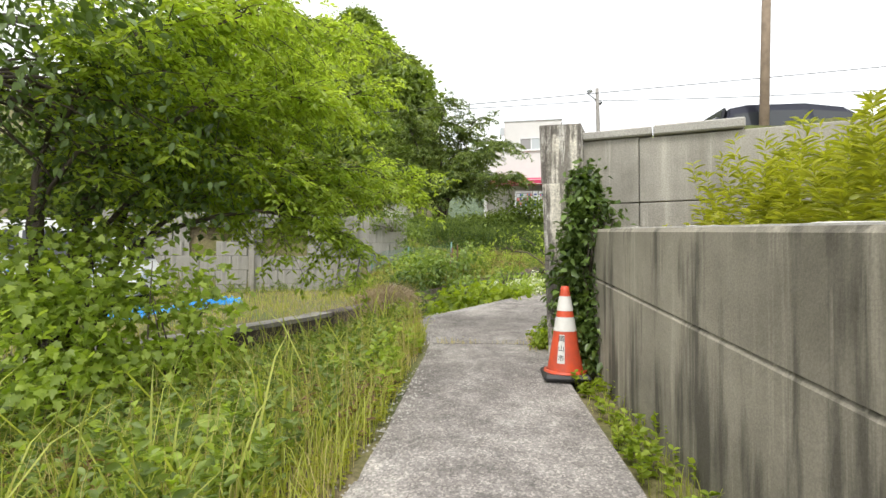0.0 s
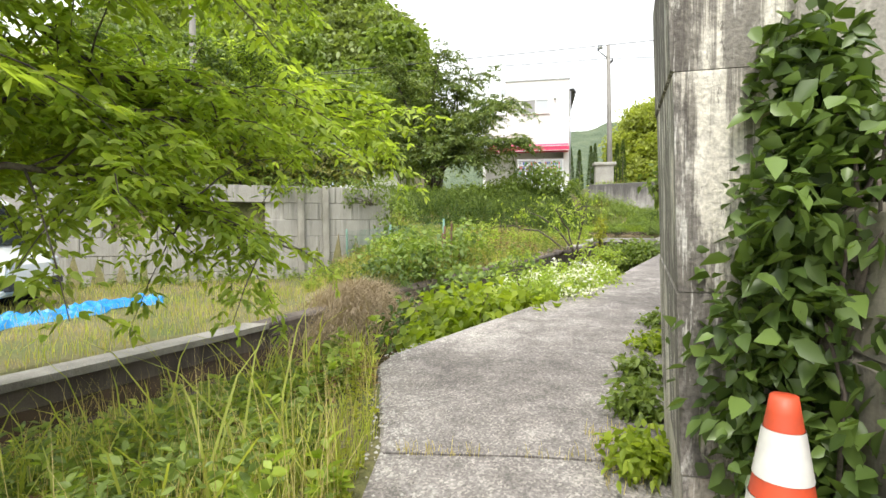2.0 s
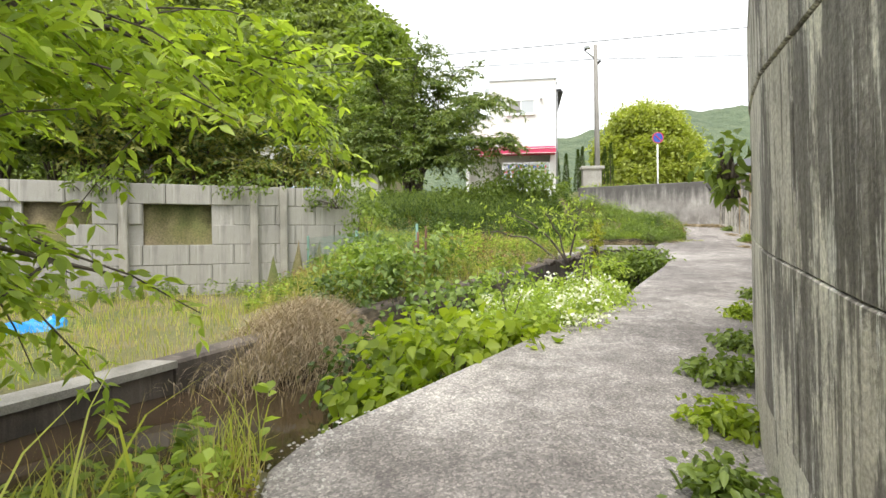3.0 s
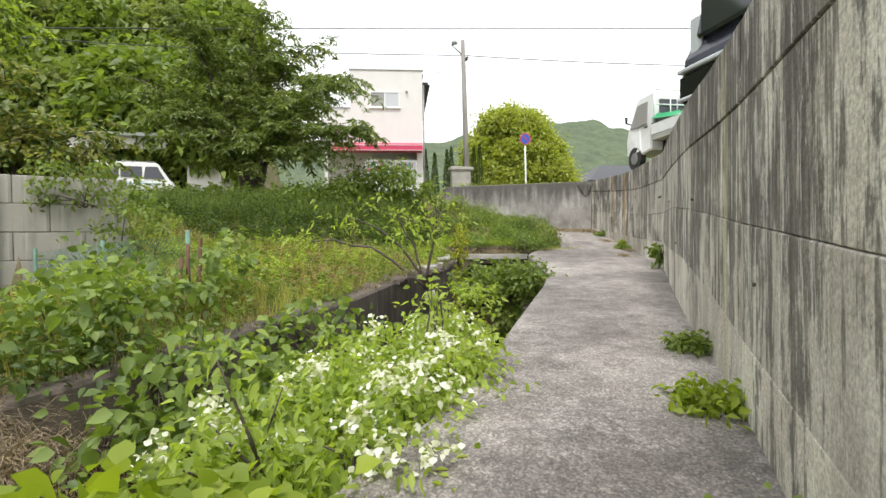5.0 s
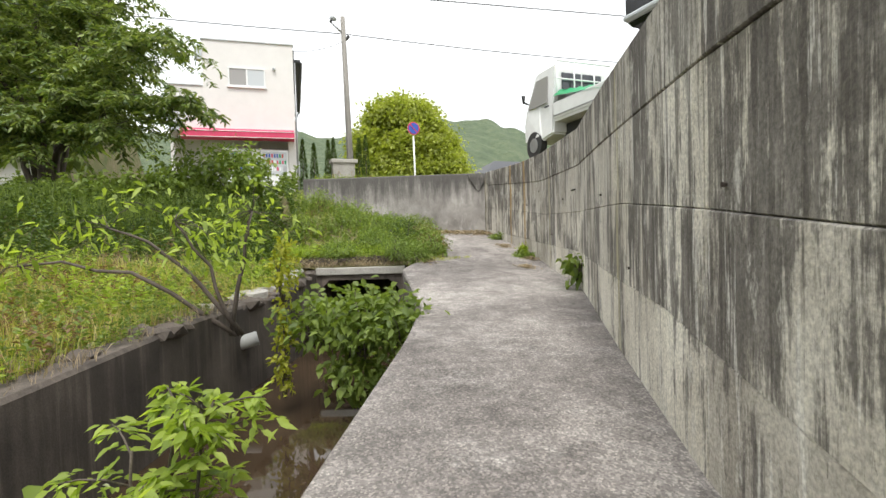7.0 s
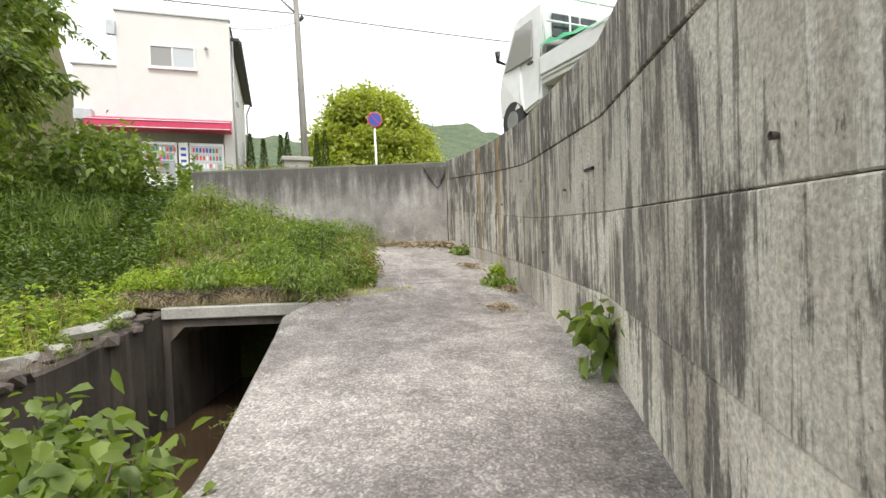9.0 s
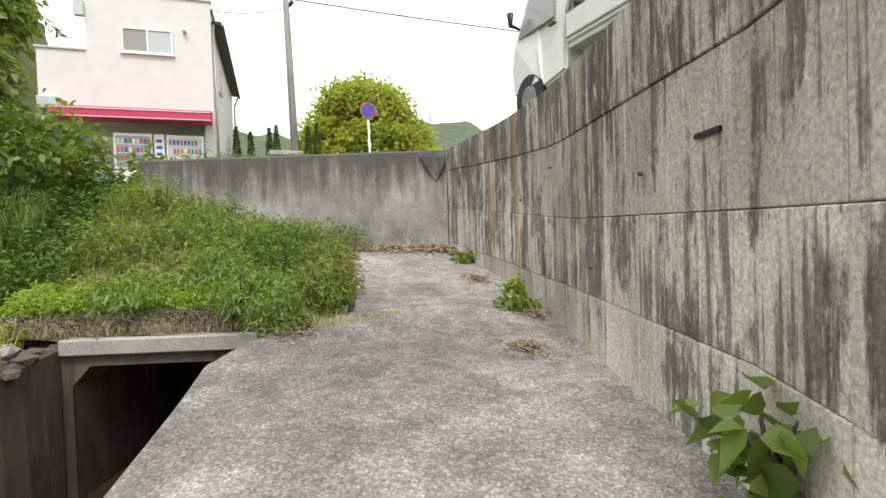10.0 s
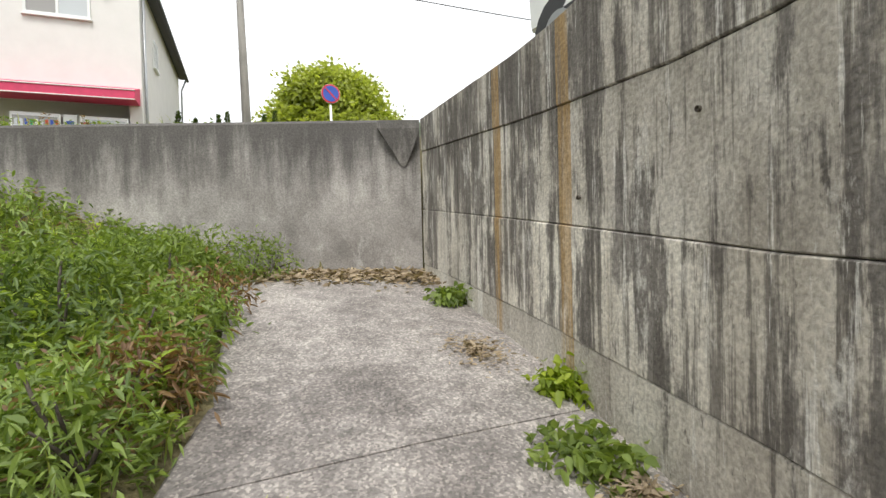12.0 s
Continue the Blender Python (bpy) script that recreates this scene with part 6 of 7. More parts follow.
# bank and field
bush("bank_bush", "large rounded broad-leaved bush on the road bank", [((2.6, 23.8, 4.25), (1.1, 1.0, 0.75)), ((1.3, 23.5, 3.9), (0.9, 0.8, 0.55)), ((-0.2, 23.4, 3.7), (1.0, 0.8, 0.5))], LEAF_MID, 110, (0.1, 0.17), 0.7, 150, 14, 0.16, 10)
on_field = lambda x, y: (x < at_y(BANK_X, y) - 0.25) & (x > -2.6) & (y > 11.5) & (y < 19.2)
on_bank = lambda x, y: (((x > 3.9) & ((mouth_s(x, y) > 0.2) | ((x > 5.65) & (y > 17.6))) & (x < at_y(EDGE_X, np.minimum(y, 21.0)) - 0.02)) | ((x <= 3.9) & (y > 18.0) & (x < at_y(BANK_X, y) - 0.3))) & (y < 21.4 + 0.41 * (8.3 - x))
grass_patch("field_grass", "yellow-green meadow grass on the small field", on_field, -2.6, 4, 11.5, 19.2, 42000, (0.06, 0.22), GRASS, 120, 0.008)
grass_patch("field_grass", "dry straw-coloured grass among the meadow", on_field, -2.6, 4, 11.5, 19.2, 12000, (0.12, 0.3), GRASS_DRY, 121, 0.007)
grass_patch("bank_grass", "long green grass on the road bank", on_bank, -7, 6.8, 17.5, 27.5, 20000, (0.06, 0.24), GRASS, 122, 0.009)
grass_patch("bank_grass", "dark long grass at the top of the bank", lambda x, y: (x < 3.2) & (y > 21.5), -8, 3.4, 21.0, 26, 34000, (0.25, 0.6), LEAF_MID, 123, 0.014)
weed_patch("bank_weeds", "low leafy weeds spreading over the path's edge", on_bank, 2.0, 6.8, 17.5, 24.5, 4200, (0.04, 0.2), (0.035, 0.07), LEAF_MID, 124, 0.35, 16)
weed_patch("bank_weeds", "tufts of fresh green mugwort on the bank", lambda x, y: on_bank(x, y) & (np.sin(x * 3.1 + y) * np.cos(y * 2.3 - x * 0.7) > 0.2), -5, 6.8, 17.8, 24.5, 3600, (0.06, 0.28), (0.04, 0.075), LEAF_FRESH, 224, 0.24, 22)
weed_patch("bank_weeds", "brownish dead and reddish stems between the bank weeds", lambda x, y: on_bank(x, y) & (np.sin(x * 2.1 - y * 1.3) > 0.35), -4, 6.8, 18.0, 24.5, 2600, (0.08, 0.3), (0.03, 0.06), LEAF_RED, 225, 0.3, 12)
weed_patch("bank_weeds", "bright leafy weeds along the path", lambda x, y: on_bank(x, y) & (x > at_y(EDGE_X, y) - 0.9), 4.0, 6.8, 17.5, 21.6, 1200, (0.05, 0.24), (0.04, 0.08), LEAF_MID, 125, 0.3, 18)
weed_patch("road_bank_shrubs", "mixed shrubs along the top of the road bank", lambda x, y: y < 25.5, -8, 4.4, 23.5, 25.5, 420, (0.35, 0.8), (0.09, 0.15), LEAF_MID, 126, 0.55, 34)

weed_patch("field_weeds", "scattered leafy weeds in the meadow grass", on_field, -2.6, 4, 11.5, 19.2, 2600, (0.08, 0.3), (0.04, 0.09), LEAF_MID, 127, 0.45, 14)
weed_patch("field_weeds", "fresh green weed clumps in the meadow", lambda x, y: on_field(x, y) & (np.sin(x * 2.2 + 1) * np.cos(y * 1.7) > 0.15), -2.6, 4, 11.5, 19.2, 2400, (0.1, 0.42), (0.05, 0.1), LEAF_FRESH, 227, 0.4, 16)
weed_patch("field_weeds", "brown withered weeds at the back of the meadow", lambda x, y: on_field(x, y) & (np.sin(x * 1.4) + np.cos(y * 2.1 + x) > 0.2), -2.6, 4, 12.5, 19.2, 3000, (0.08, 0.34), (0.03, 0.07), LEAF_RED, 228, 0.35, 14)
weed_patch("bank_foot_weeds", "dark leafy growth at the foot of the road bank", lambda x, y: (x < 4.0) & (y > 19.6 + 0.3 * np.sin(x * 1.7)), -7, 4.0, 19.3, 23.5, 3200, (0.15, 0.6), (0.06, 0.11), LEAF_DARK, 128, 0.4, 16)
grass_patch("edge_straw", "brown dead stems along the path's edge", lambda x, y: on_bank(x, y) & (x > at_y(EDGE_X, y) - 0.45) & (np.sin(y * 4.1) > -0.2), 5.3, 6.8, 17.6, 20.6, 3500, (0.04, 0.16), STRAW, 137, 0.006)
grass_patch("bank_straw", "brown dead grass at the foot of the bank", lambda x, y: np.sin(x * 1.3) + np.cos(y * 2.1 + x) > 0.2, -5, 3.5, 18.2, 20.4, 6000, (0.1, 0.26), STRAW, 129, 0.01)

# verge, lot and ditch
verge = lambda x, y: (x < at_y(EDGE_X, y) - 0.02) & (x > np.minimum(at_y(BANK_X, y) + 1.1, at_y(EDGE_X, y) - 0.6)) & (y < 6.7)
tuft = lambda x, y, k: np.sin(x * 2.7 + k) * np.cos(y * 2.2 + 1.7 * k) + 0.4 * np.sin(5.1 * x - 3.3 * y + k)
grass_patch("verge_grass", "rank green grass on the verge", lambda x, y: verge(x, y) & (tuft(x, y, 0.0) > -0.5), -4, 0.3, -1.5, 6.7, 26000, (0.1, 0.36), GRASS, 130, 0.007, lean=0.9)
grass_patch("verge_grass", "dry golden grass along the path's edge", lambda x, y: verge(x, y) & ((x > at_y(EDGE_X, y) - 0.75) & (tuft(x, y, 2.0) > -0.4) | (tuft(x, y, 2.0) > 0.45)), -4, 0.3, -1.5, 6.7, 26000, (0.1, 0.34), GRASS_DRY, 131, 0.004, lean=0.9)
grass_patch("verge_grass", "long arching blades standing out of the verge", lambda x, y: verge(x, y) & (x < at_y(EDGE_X, y) - 0.3), -3.5, 0.0, -1.0, 6.2, 900, (0.35, 0.7), GRASS, 230, 0.014, lean=1.3)
grass_patch("seeding_grass", "thin straw-coloured seeding grass stems on the verge", verge, -3.5, 0.2, -1.0, 6.5, 2600, (0.3, 0.62), GRASS_DRY, 231, 0.0035, lean=0.5)
weed_patch("verge_weeds", "leafy weeds among the verge grass", lambda x, y: verge(x, y) & (x < at_y(EDGE_X, y) - 0.25), -4, 0.2, -1.0, 6.6, 3000, (0.1, 0.4), (0.045, 0.1), LEAF_MID, 132, 0.45, 16)
weed_patch("verge_weeds", "fresh broad-leaved weeds along the verge", lambda x, y: verge(x, y) & (tuft(x, y, 4.0) > 0.0), -3, 0.25, -1.0, 6.6, 1700, (0.1, 0.36), (0.05, 0.11), LEAF_FRESH, 136, 0.6, 12)
weed_patch("verge_weeds", "reddish-brown withered weeds near the path", lambda x, y: verge(x, y) & (tuft(x, y, 5.0) > 0.25), -2.5, 0.25, -1.0, 6.6, 900, (0.06, 0.3), (0.03, 0.07), LEAF_RED, 236, 0.4, 14)
weed_patch("verge_weeds", "tiny yellow-green creeping weeds on the path's edge", lambda x, y: verge(x, y) & (x > at_y(EDGE_X, y) - 0.6), -1, 0.25, -1.0, 6.6, 1500, (0.02, 0.14), (0.02, 0.04), LEAF_GOLD, 237, 0.5, 14)


def path_gravel():
    """Loose pale chips and crumbs along the worn left edge of the path."""
    rs = rng(240)
    n = 900
    y = rs.uniform(0.5, 7.2, n)
    x = at_y(EDGE_X, y) + np.abs(rs.normal(0, 0.16, n)) - 0.05
    z = at_y(PATH_Z, y)
    r = rs.uniform(0.004, 0.014, n)[:, None]
    c = np.stack([x, y, z], 1)
    corners = np.array(((1, 0, 0), (0, 1, 0), (-1, 0, 0), (0, -1, 0), (0.1, 0.1, 0.9)))
    v = c[:, None] + corners[None] * r[:, None] * rs.uniform(0.6, 1.3, (n, 5, 1))
    faces = np.array(((0, 1, 4), (1, 2, 4), (2, 3, 4), (3, 0, 4)))
    loops = (np.arange(n)[:, None, None] * 5 + faces[None]).ravel()
    tagged(fast_mesh("gravel", v.reshape(-1, 3), loops, np.full(n * 4, 3), COPING), "loose pale gravel along the path's worn edge", "gravel", kind="stuff")


path_gravel()
on_lot = lambda x, y: (x < at_y(BANK_X, y) - 0.35) & (y < 12.4 + 0.48 * (x + 9.6))
grass_patch("lot_grass", "sparse dry grass on the bare lot", on_lot, -12, -1.5, 5, 14, 9000, (0.05, 0.16), GRASS_DRY, 133, 0.008)
grass_patch("lot_grass", "green grass tufts on the lot", on_lot, -12, -1.5, 5, 15, 12000, (0.06, 0.2), GRASS, 134, 0.009)
weed_patch("lot_weeds", "low green weeds at the foot of the block wall", lambda x, y: on_lot(x, y) & (y > 11.2 + 0.48 * (x + 9.6)), -9, -1.8, 10, 15.5, 700, (0.1, 0.35), (0.05, 0.09), LEAF_MID, 135, 0.55, 16)


def straw_heap():
    """Cut dry stalks heaped over the ditch bank, matted and drooping."""
    rs = rng(140)
    n = 15000
    u, v = rs.normal(0, 0.5, n), rs.normal(0, 0.5, n)
    x, y = -1.45 + u * 1.0, 10.9 + v * 1.2
    z = np.maximum(0.75, 0.65 + 0.6 * np.exp(-(u * u + v * v) * 1.2)) + rs.uniform(-0.1, 0.06, n)
    a = rs.uniform(-2.2, 0.8, n)
    ln = np.stack([np.cos(a), np.sin(a), rs.uniform(-1.3, -0.4, n)], 1)
    tagged(blades("dry_stalks", np.stack([x, y, z], 1), rs.uniform(0.2, 0.55, n), ln * 0.9, 0.008, STRAW), "heap of cut dry brown stalks on the ditch bank", "straw", kind="stuff")


straw_heap()


def litter():
    rs = rng(150)
    n = 2600
    u = rs.uniform(0, 1, n)
    x, y = 6.55 + 1.7 * u, 21.3 - 0.68 * u - np.abs(rs.normal(0, 0.22, n))
    x = np.minimum(x, at_y(WALL_X, y) - 0.02)
    z = at_y(PATH_Z, y) + rs.uniform(0.01, 0.06, n)
    w = np.stack([rs.normal(0, 1, n), rs.normal(0, 1, n), rs.normal(0, 0.15, n)], 1)
    tagged(leaves("leaf_litter", np.stack([x, y, z], 1), w, rs.uniform(0.04, 0.1, n), STRAW, None, 0.4, droop=0.05), "drift of dead brown leaves at the end wall", "leaf litter", kind="stuff")


litter()

# plants at the foot of the retaining wall
wall_x = lambda y: float(at_y(WALL_X, y))
path_z = lambda y: float(at_y(PATH_Z, y))
bush("broadleaf_seedling", "broad-leaved seedling rooted at the wall's foot", [((6.72, 14.98, 2.2), (0.12, 0.12, 0.1)), ((6.74, 15.0, 2.05), (0.09, 0.08, 0.07))], LEAF_MID, 160, (0.08, 0.15), 0.8, 85, 2, 0.05, 12, foot=(6.85, 15.02, 1.88), droop=0.45)
bush("wall_seedling", "leafy seedling growing from a crack in the wall", [((2.16, 7.26, 2.73), (0.11, 0.12, 0.11)), ((2.22, 7.32, 2.6), (0.07, 0.08, 0.08))], LEAF_MID, 161, (0.045, 0.08), 0.7, 170, 2, 0.04, 10, foot=(2.3, 7.34, 2.42), droop=0.45)
for k, (y, d, r, h) in enumerate(((5.2, 0.1, 0.09, 0.16), (5.8, 0.12, 0.11, 0.14), (6.4, 0.13, 0.13, 0.1), (7.1, 0.14, 0.15, 0.07), (7.8, 0.2, 0.2, 0.1), (8.5, 0.15, 0.16, 0.08), (9.55, 0.2, 0.17, 0.08), (10.5, 0.12, 0.12, 0.07), (17.75, 0.24, 0.15, 0.03), (18.2, 0.05, 0.04, 0.07), (19.7, 0.1, 0.1, 0.06))):
    bush("wall_foot_weed", "small green weed growing at the wall's foot", [((wall_x(y) - d, y, path_z(y) + h * 0.6), (r, r * 1.1, h * 0.7))], LEAF_BRIGHT if k % 3 == 0 else LEAF_MID, 170 + k, (0.04, 0.075), 0.6, 260, 8, 0.05, 6, foot=(wall_x(y) - d, y, path_z(y)), category="weed")
low_strip = lambda x, y: (x > np.interp(y, (-30, 2.4, 4.2, 4.6), (2.1, 1.62, 1.5, 1.36)) + 0.05) & (x < at_y(LOW_X, y) - 0.03)
weed_patch("strip_weeds", "green weeds between the path and the planter wall", low_strip, 1.4, 3, -2, 4.2, 700, (0.08, 0.22), (0.04, 0.075), LEAF_BRIGHT, 190, 0.55, 14)
grass_patch("strip_grass", "short dry grass beside the planter wall", low_strip, 1.4, 3, -2, 4.2, 4000, (0.06, 0.18), GRASS, 191, 0.006)
planter = lambda x, y: (x > at_y(LOW_X, y) + 0.22) & (y < 4.1 - 0.3 * (x - 2.4))
weed_patch("planter_weeds", "tall feathery yellow-green weeds in the planter", lambda x, y: planter(x, y) & (x > 2.45), 2.1, 4.6, 1.6, 4.1, 330, (0.3, 0.72), (0.07, 0.13), LEAF_GOLD, 192, 0.16, 60)
weed_patch("planter_weeds", "low weeds along the planter wall", planter, 2.0, 4.4, 0, 4.1, 500, (0.05, 0.2), (0.04, 0.07), LEAF_GOLD, 193, 0.5, 12)
grass_patch("joint_grass", "thin dry grass in the path joint", lambda x, y: (np.abs(y - 5.3) < 0.03 + 0.25 * (x > 1.25)), 0.3, 1.45, 5.0, 5.7, 2500, (0.02, 0.1), GRASS_DRY, 194, 0.004, lift=lambda x, y: at_y(PATH_Z, y) + 0.01)
grass_patch("joint_grass", "short grass growing from the upper path joint", lambda x, y: (np.abs(y - 17.85) < 0.06 + 0.08 * (x < 6.2)), 5.7, 6.6, 17.4, 18.1, 1300, (0.02, 0.07), GRASS, 195, 0.005, lift=lambda x, y: at_y(PATH_Z, y) + 0.01)


# roots, dead stems and overhanging weeds along the culvert's lintel
def culvert_fringe():
    rs = rng(260)
    a, d, back = MOUTH_A, np.array((0.932, -0.361)), np.array((0.361, 0.932))
    e = thing("root_tangle", Matrix.Translation((4.8, 18.8, 2.06)), "brown roots and dead stems trailing over the culvert lintel", "roots")
    runs = []
    for i in range(90):
        u, o = rs.uniform(-0.35, 1.72), rs.uniform(0.05, 0.4)
        p = np.array((*(a + d * u + back * o), 2.1 + 0.3 * o))
        w = np.array((*(d * rs.uniform(-1, 1) - back * rs.uniform(0.0, 0.5)), 0))
        L = rs.uniform(0.15, 0.5)
        pts = [p - np.array((4.8, 18.8, 2.06)) + w * L * t + np.array((0, 0, 0.08 * math.sin(3.1 * t) - (0.12 if i % 4 == 0 else 0.03) * t * t)) + rs.normal(0, 0.012, 3) for t in np.linspace(0, 1, 5)]
        runs.append(([tuple(q) for q in pts], list(np.linspace(0.008, 0.003, 5))))
    bars("root", runs, BARK, e, sides=4)
    n = 2400
    u, o = rs.uniform(-0.5, 1.75, n), np.abs(rs.normal(0.12, 0.2, n))
    xy = a + d * u[:, None] + back * o[:, None]
    z = 2.07 + 0.3 * np.minimum(o, 0.6)
    ang = rs.uniform(0, 6.283, n)
    ln = np.stack([np.cos(ang), np.sin(ang), rs.uniform(-1.1, 0.0, n)], 1)
    tagged(blades("dead_stems", np.stack([xy[:, 0], xy[:, 1], z], 1), rs.uniform(0.04, 0.18, n), ln, 0.006, STRAW), "dead brown grass over the culvert mouth", "dead grass", kind="stuff")
    n = 900
    u, o = rs.uniform(-0.6, 1.75, n), 0.3 + np.abs(rs.normal(0, 0.25, n))
    xy = a + d * u[:, None] + back * o[:, None]
    at = np.repeat(np.stack([xy[:, 0], xy[:, 1], 2.1 + 0.35 * np.minimum(o, 0.8)], 1), 12, 0)
    at += rs.normal(0, 0.05, at.shape) + np.array((0, 0, 0.06))
    w = rs.normal(0, 1, at.shape) + np.array((0, 0, 0.5))
    tagged(leaves("lintel_weeds", at, w, rs.uniform(0.03, 0.07, len(at)), LEAF_FRESH, None, 0.4), "low green weeds above the culvert mouth", "weeds", kind="stuff")


culvert_fringe()


def bank_stones():
    """Broken stones and earth clods along the canal's left coping near the culvert."""
    rs = rng(270)
    for i in range(46):
        y = rs.uniform(14.2, 18.9)
        x = float(at_y(BANK_X, y)) - rs.uniform(0.0, 0.32)
        r = rs.uniform(0.04, 0.13)
        bm = bmesh.new()
        bmesh.ops.create_icosphere(bm, subdivisions=1, radius=r)
        for v in bm.verts:
            v.co = Vector((v.co.x * 1.3, v.co.y, v.co.z * 0.7)) * rs.uniform(0.75, 1.2)
        ob = part("stone", bm, DARK_CONC)
        ob.matrix_world = Matrix.Translation((x, y, float(at_y(BANK_Z, y)) + r * 0.35)) @ Matrix.Rotation(rs.uniform(0, 6.28), 4, "Z")
        tagged(ob, "rough grey stone on the crumbling canal bank", "stone", "stones on the canal bank")


bank_stones()


def wall_details():
    """Black bar for a shaded slot hole, stud heads and a rusty outlet in the retaining wall."""
    def on_wall(y, z, o):
        t = float(at_y(WALL_X, y + 0.05) - at_y(WALL_X, y - 0.05)) / 0.1
        return Matrix.Translation((float(at_y(WALL_X, y)) - o / math.hypot(1, t), y + o * t / math.hypot(1, t), z)) @ Matrix.Rotation(math.atan2(1, t), 4, "Z")
    # No recess is cut: a black bar on the face paints the slot's shade.
    ob = boxed("slot_shade_bar", (-0.08, -0.012, -0.011), (0.08, 0.012, 0.011), BLACK, None, 0.004)
    ob.matrix_world = on_wall(15.37, 3.13, 0.006)
    tagged(ob, "narrow black bar on the concrete wall, standing for a shaded slot", "slot", kind="structure")
    rs = rng(280)
    for y, z in ((11.08, 2.74), (13.4, 2.9), (15.9, 3.05), (16.6, 2.55), (18.1, 3.1), (9.2, 2.2), (12.4, 2.35), (17.4, 3.3)):
        ob = lathe("form_tie", [(0.001, 0.008), (0.006, 0.007), (0.009, 0.002), (0.01, -0.01)], DARK_CONC, None, "", 10)
        ob.matrix_world = on_wall(y, z, 0.008) @ Matrix.Rotation(radians(90), 4, "X")
        tagged(ob, "small dark form tie stub in the concrete wall", "form tie", "form ties in the wall")


wall_details()


# clumps of mugwort and bramble along the path's upper edge
for k, (d, y, r, h, mat) in enumerate(((0.12, 17.85, 0.2, 0.2, LEAF_CLIMB), (0.25, 18.2, 0.26, 0.26, LEAF_CLIMB), (0.2, 18.6, 0.2, 0.18, LEAF_RED), (0.25, 18.95, 0.3, 0.26, LEAF_MID), (0.15, 19.4, 0.24, 0.22, LEAF_CLIMB), (0.1, 19.8, 0.26, 0.2, LEAF_RED), (0.3, 20.1, 0.3, 0.3, LEAF_MID), (0.1, 20.5, 0.3, 0.28, LEAF_MID), (-0.25, 20.95, 0.3, 0.25, LEAF_MID), (0.7, 19.2, 0.3, 0.3, LEAF_DARK), (0.9, 18.5, 0.28, 0.22, LEAF_CLIMB), (1.0, 19.9, 0.32, 0.3, LEAF_CLIMB))):
    x = float(at_y(EDGE_X, y)) - d
    g = max(float(ground_z(x, y)), path_z(y) - 0.02)
    bush("edge_weed", "withered reddish weed clump at the path's edge" if mat is LEAF_RED else "leafy green weed clump at the path's edge", [((x, y, g + h * 0.6), (r, r, h))], mat, 400 + k, (0.035, 0.075), 0.28, 420, 10, 0.06, 8, foot=(x, y, g), category="weed")


# larger mugwort clumps standing in the bank's weeds
for k, (x, y, r, h, mat) in enumerate(((5.0, 18.6, 0.3, 0.3, LEAF_MID), (5.3, 19.3, 0.36, 0.34, LEAF_CLIMB), (4.6, 19.2, 0.34, 0.34, LEAF_CLIMB), (5.75, 18.75, 0.28, 0.3, LEAF_CLIMB), (5.7, 19.8, 0.36, 0.36, LEAF_MID), (5.0, 20.2, 0.4, 0.42, LEAF_CLIMB), (5.9, 20.6, 0.34, 0.34, LEAF_CLIMB), (4.3, 20.2, 0.42, 0.42, LEAF_MID), (5.2, 21.0, 0.42, 0.45, LEAF_CLIMB), (3.7, 21.0, 0.5, 0.5, LEAF_CLIMB), (4.5, 21.5, 0.5, 0.5, LEAF_MID), (3.0, 20.4, 0.4, 0.36, LEAF_CLIMB), (2.2, 21.2, 0.5, 0.45, LEAF_CLIMB), (6.2, 20.95, 0.35, 0.3, LEAF_CLIMB))):
    g = float(ground_z(x, y))
    bush("mugwort_clump", "leafy mugwort clump rising from the weedy bank", [((x, y, g + h * 0.35), (r, r, h * 0.6))], mat, 450 + k, (0.045, 0.09), 0.28, 420, 11, 0.07, 8, foot=(x, y, g), category="weed")


def corner_haunch():
    """Small sloping fillet of mortar in the angle between the end wall and the retaining wall."""
    c = np.array((8.16, 20.73))
    d = np.array((-0.927, 0.375))
    verts = []
    for z, w in ((4.0, 0.24), (3.93, 0.23), (3.75, 0.11), (3.6, 0.02)):
        a, f = c + d * w, c + np.array((0.1, -0.14)) * min(1.0, w / 0.2)
        verts += [(*a, z), (*(a - np.array((0.03, 0.075)) * min(1, w / 0.2)), z), (*f, z)]
    faces = []
    for i in range(3):
        for k in range(2):
            p = i * 3 + k
            faces.append((p, p + 1, p + 4, p + 3))
    faces.append((2, 1, 0))
    tagged(mesh_of("trim_haunch", verts, faces, END_CONC), "triangular mortar fillet in the wall corner", "trim", kind="structure")


corner_haunch()


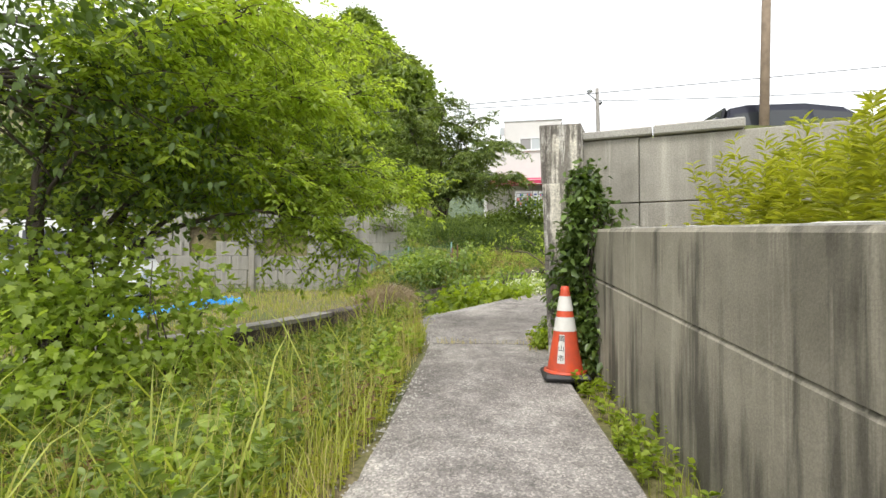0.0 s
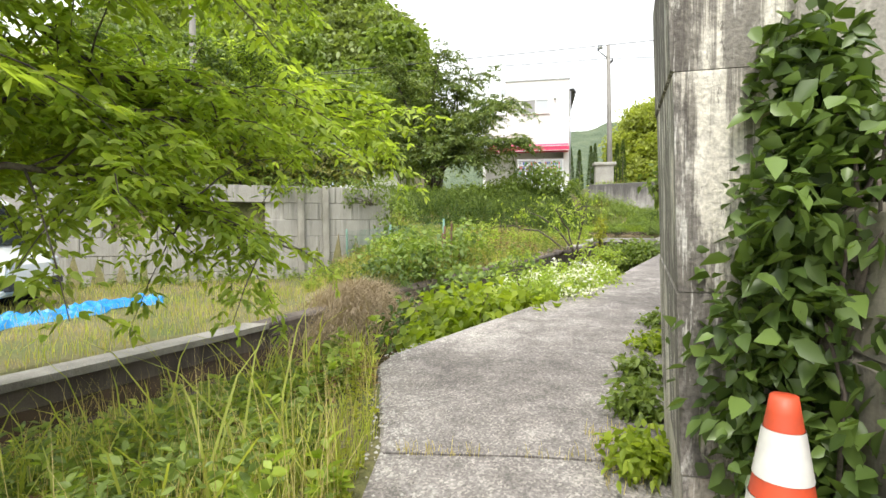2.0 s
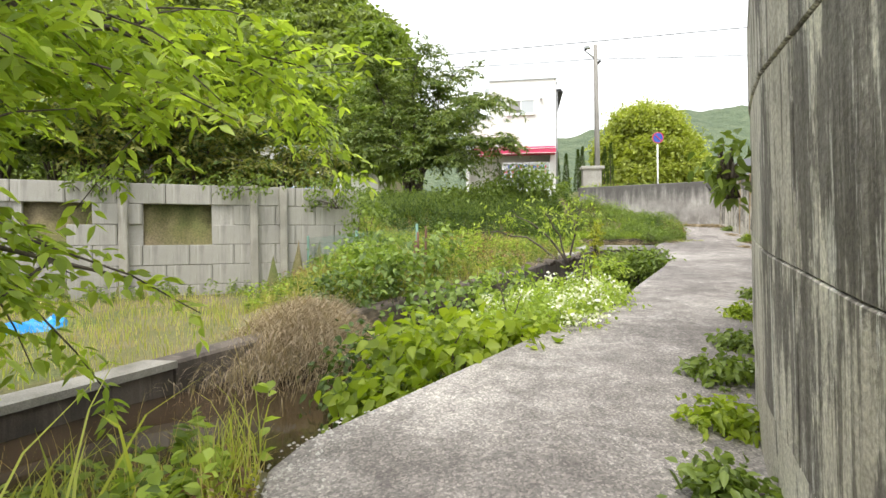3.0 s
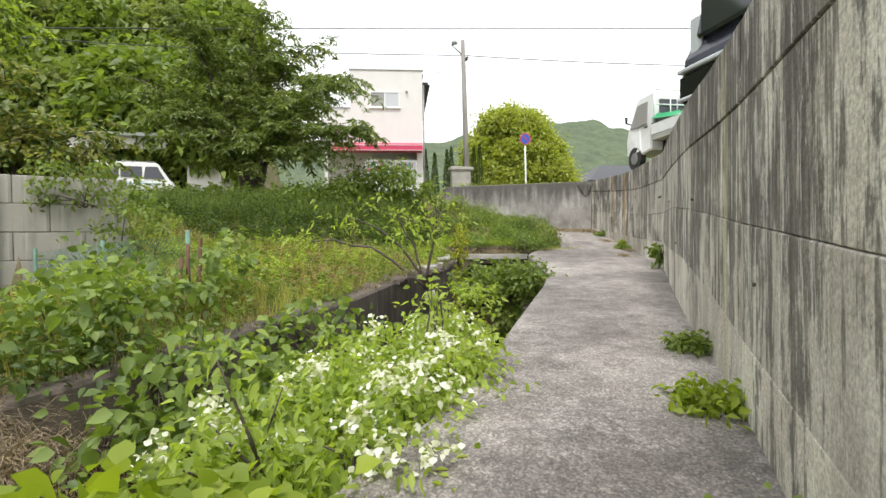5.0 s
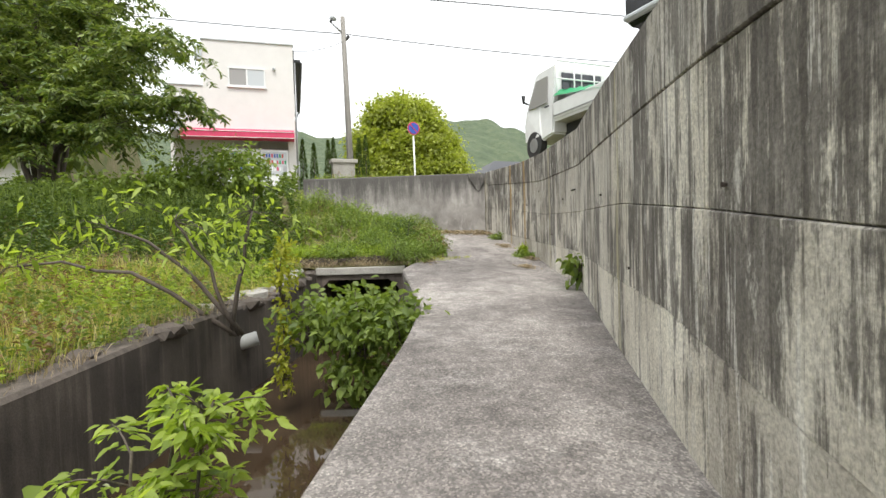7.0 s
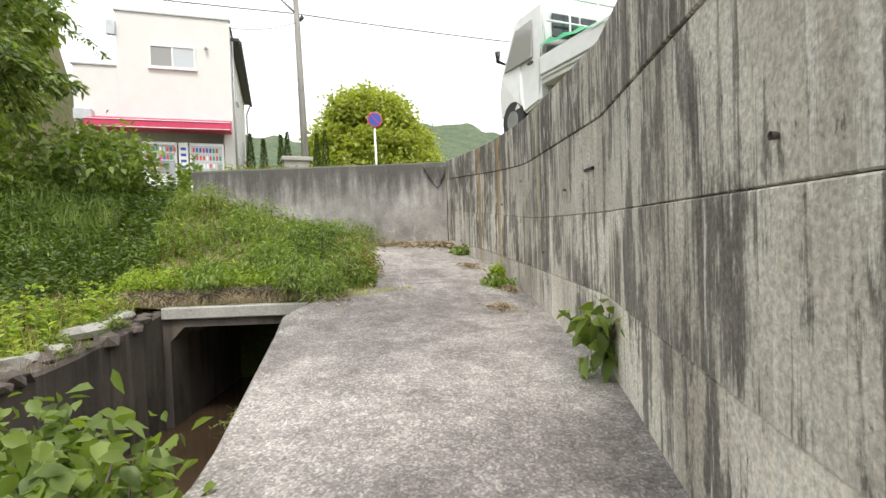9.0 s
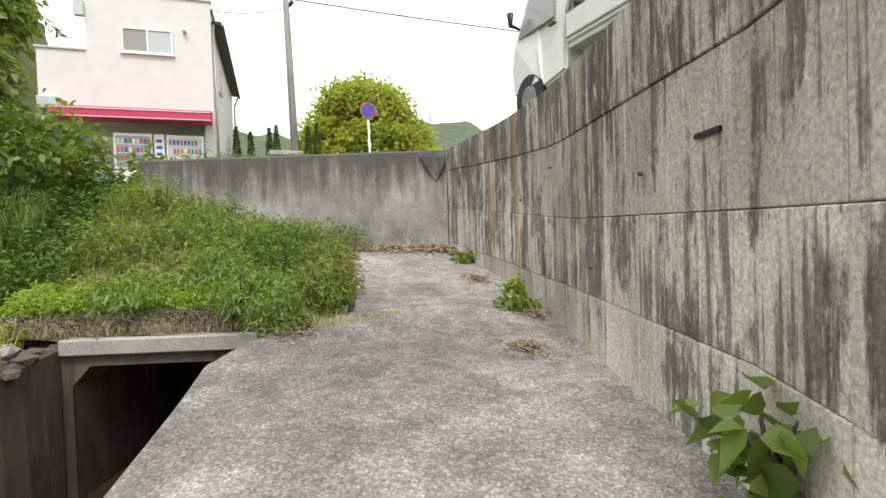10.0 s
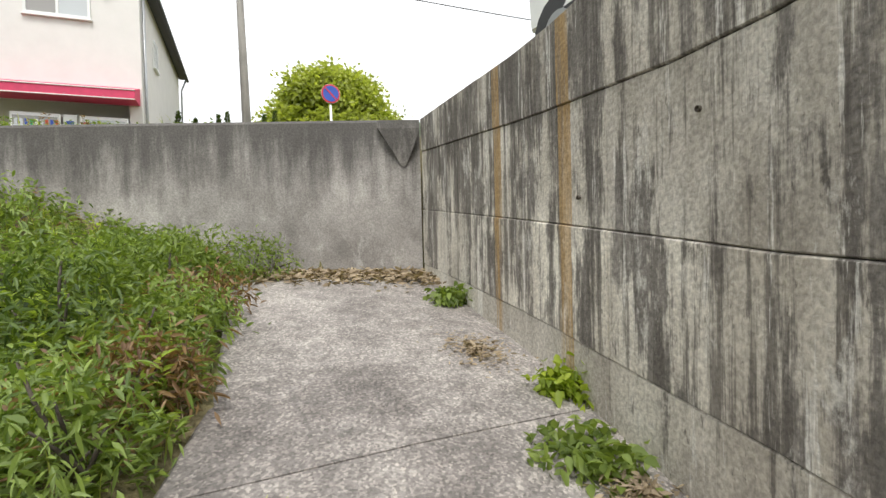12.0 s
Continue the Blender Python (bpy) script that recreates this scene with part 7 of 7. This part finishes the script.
def dead_leaf_piles():
    rs = rng(470)
    for cx, cy, r in ((wall_x(16.85) - 0.42, 16.85, 0.16), (wall_x(18.75) - 0.3, 18.75, 0.2), (wall_x(17.5) - 0.15, 17.5, 0.14), (5.75, 17.75, 0.2)):
        n = 420
        a, q = rs.uniform(0, 6.283, n), np.abs(rs.normal(0, 0.55, n))
        x, y = cx + r * q * np.cos(a), cy + 1.3 * r * q * np.sin(a)
        x = np.minimum(x, at_y(WALL_X, y) - 0.03)
        z = at_y(PATH_Z, y) + 0.015 + 0.03 * np.exp(-q * q) * rs.uniform(0, 1, n)
        w = np.stack([rs.normal(0, 1, n), rs.normal(0, 1, n), rs.normal(0, 0.2, n)], 1)
        tagged(leaves("leaf_litter", np.stack([x, y, z], 1), w, rs.uniform(0.02, 0.055, n), STRAW, None, 0.35, droop=0.05), "small pile of dead brown leaves on the path", "leaf litter", kind="stuff")


dead_leaf_piles()


def broken_slabs():
    """Pale broken concrete lumps lying on the bank where the canal side has crumbled."""
    rs = rng(480)
    for x, y, r in ((3.55, 18.35, 0.2), (3.2, 17.7, 0.17), (3.75, 18.8, 0.15), (3.0, 17.2, 0.18), (2.75, 16.9, 0.13), (3.4, 18.0, 0.12), (2.5, 16.2, 0.15)):
        bm = bmesh.new()
        bmesh.ops.create_icosphere(bm, subdivisions=2, radius=r)
        for v in bm.verts:
            v.co = Vector((v.co.x * 1.4, v.co.y * 0.9, max(-0.3 * r, min(0.3 * r, v.co.z * 0.8)))) * (1 + rs.uniform(-0.12, 0.12))
        ob = part("broken_slab", bm, COPING)
        ob.matrix_world = Matrix.Translation((x, y, float(at_y(BANK_TOP, y)) + 0.3 * r - 0.02)) @ Matrix.Rotation(rs.uniform(0, 6.28), 4, "Z") @ Matrix.Rotation(rs.uniform(-0.2, 0.2), 4, "X")
        tagged(ob, "pale broken concrete lump on the crumbling bank", "rubble", "rubble on the canal bank")


broken_slabs()

# ragged growth along the top of the canal side below the field
fringe = lambda x, y: (x < at_y(BANK_X, y) - 0.02) & (x > at_y(BANK_X, y) - 0.5)
fringe_z = lambda x, y: at_y(BANK_TOP, y) + 0.0 * x
grass_patch("bank_fringe", "brown dead grass matted over the canal side", lambda x, y: fringe(x, y) & (np.sin(y * 3.3) + np.sin(y * 7.9 + x * 5) > -0.6), -1.5, 4.2, 11.2, 18.8, 26000, (0.04, 0.15), STRAW, 501, 0.006, lift=fringe_z, lean=1.2)
weed_patch("bank_fringe_weeds", "low green weeds creeping over the canal side", lambda x, y: fringe(x, y) & (np.sin(y * 2.1 + 1) + np.sin(y * 5.3) > 0.1), -1.5, 4.2, 11.2, 18.8, 4200, (0.04, 0.2), (0.03, 0.07), LEAF_MID, 502, 0.4, 12, lift=fringe_z)
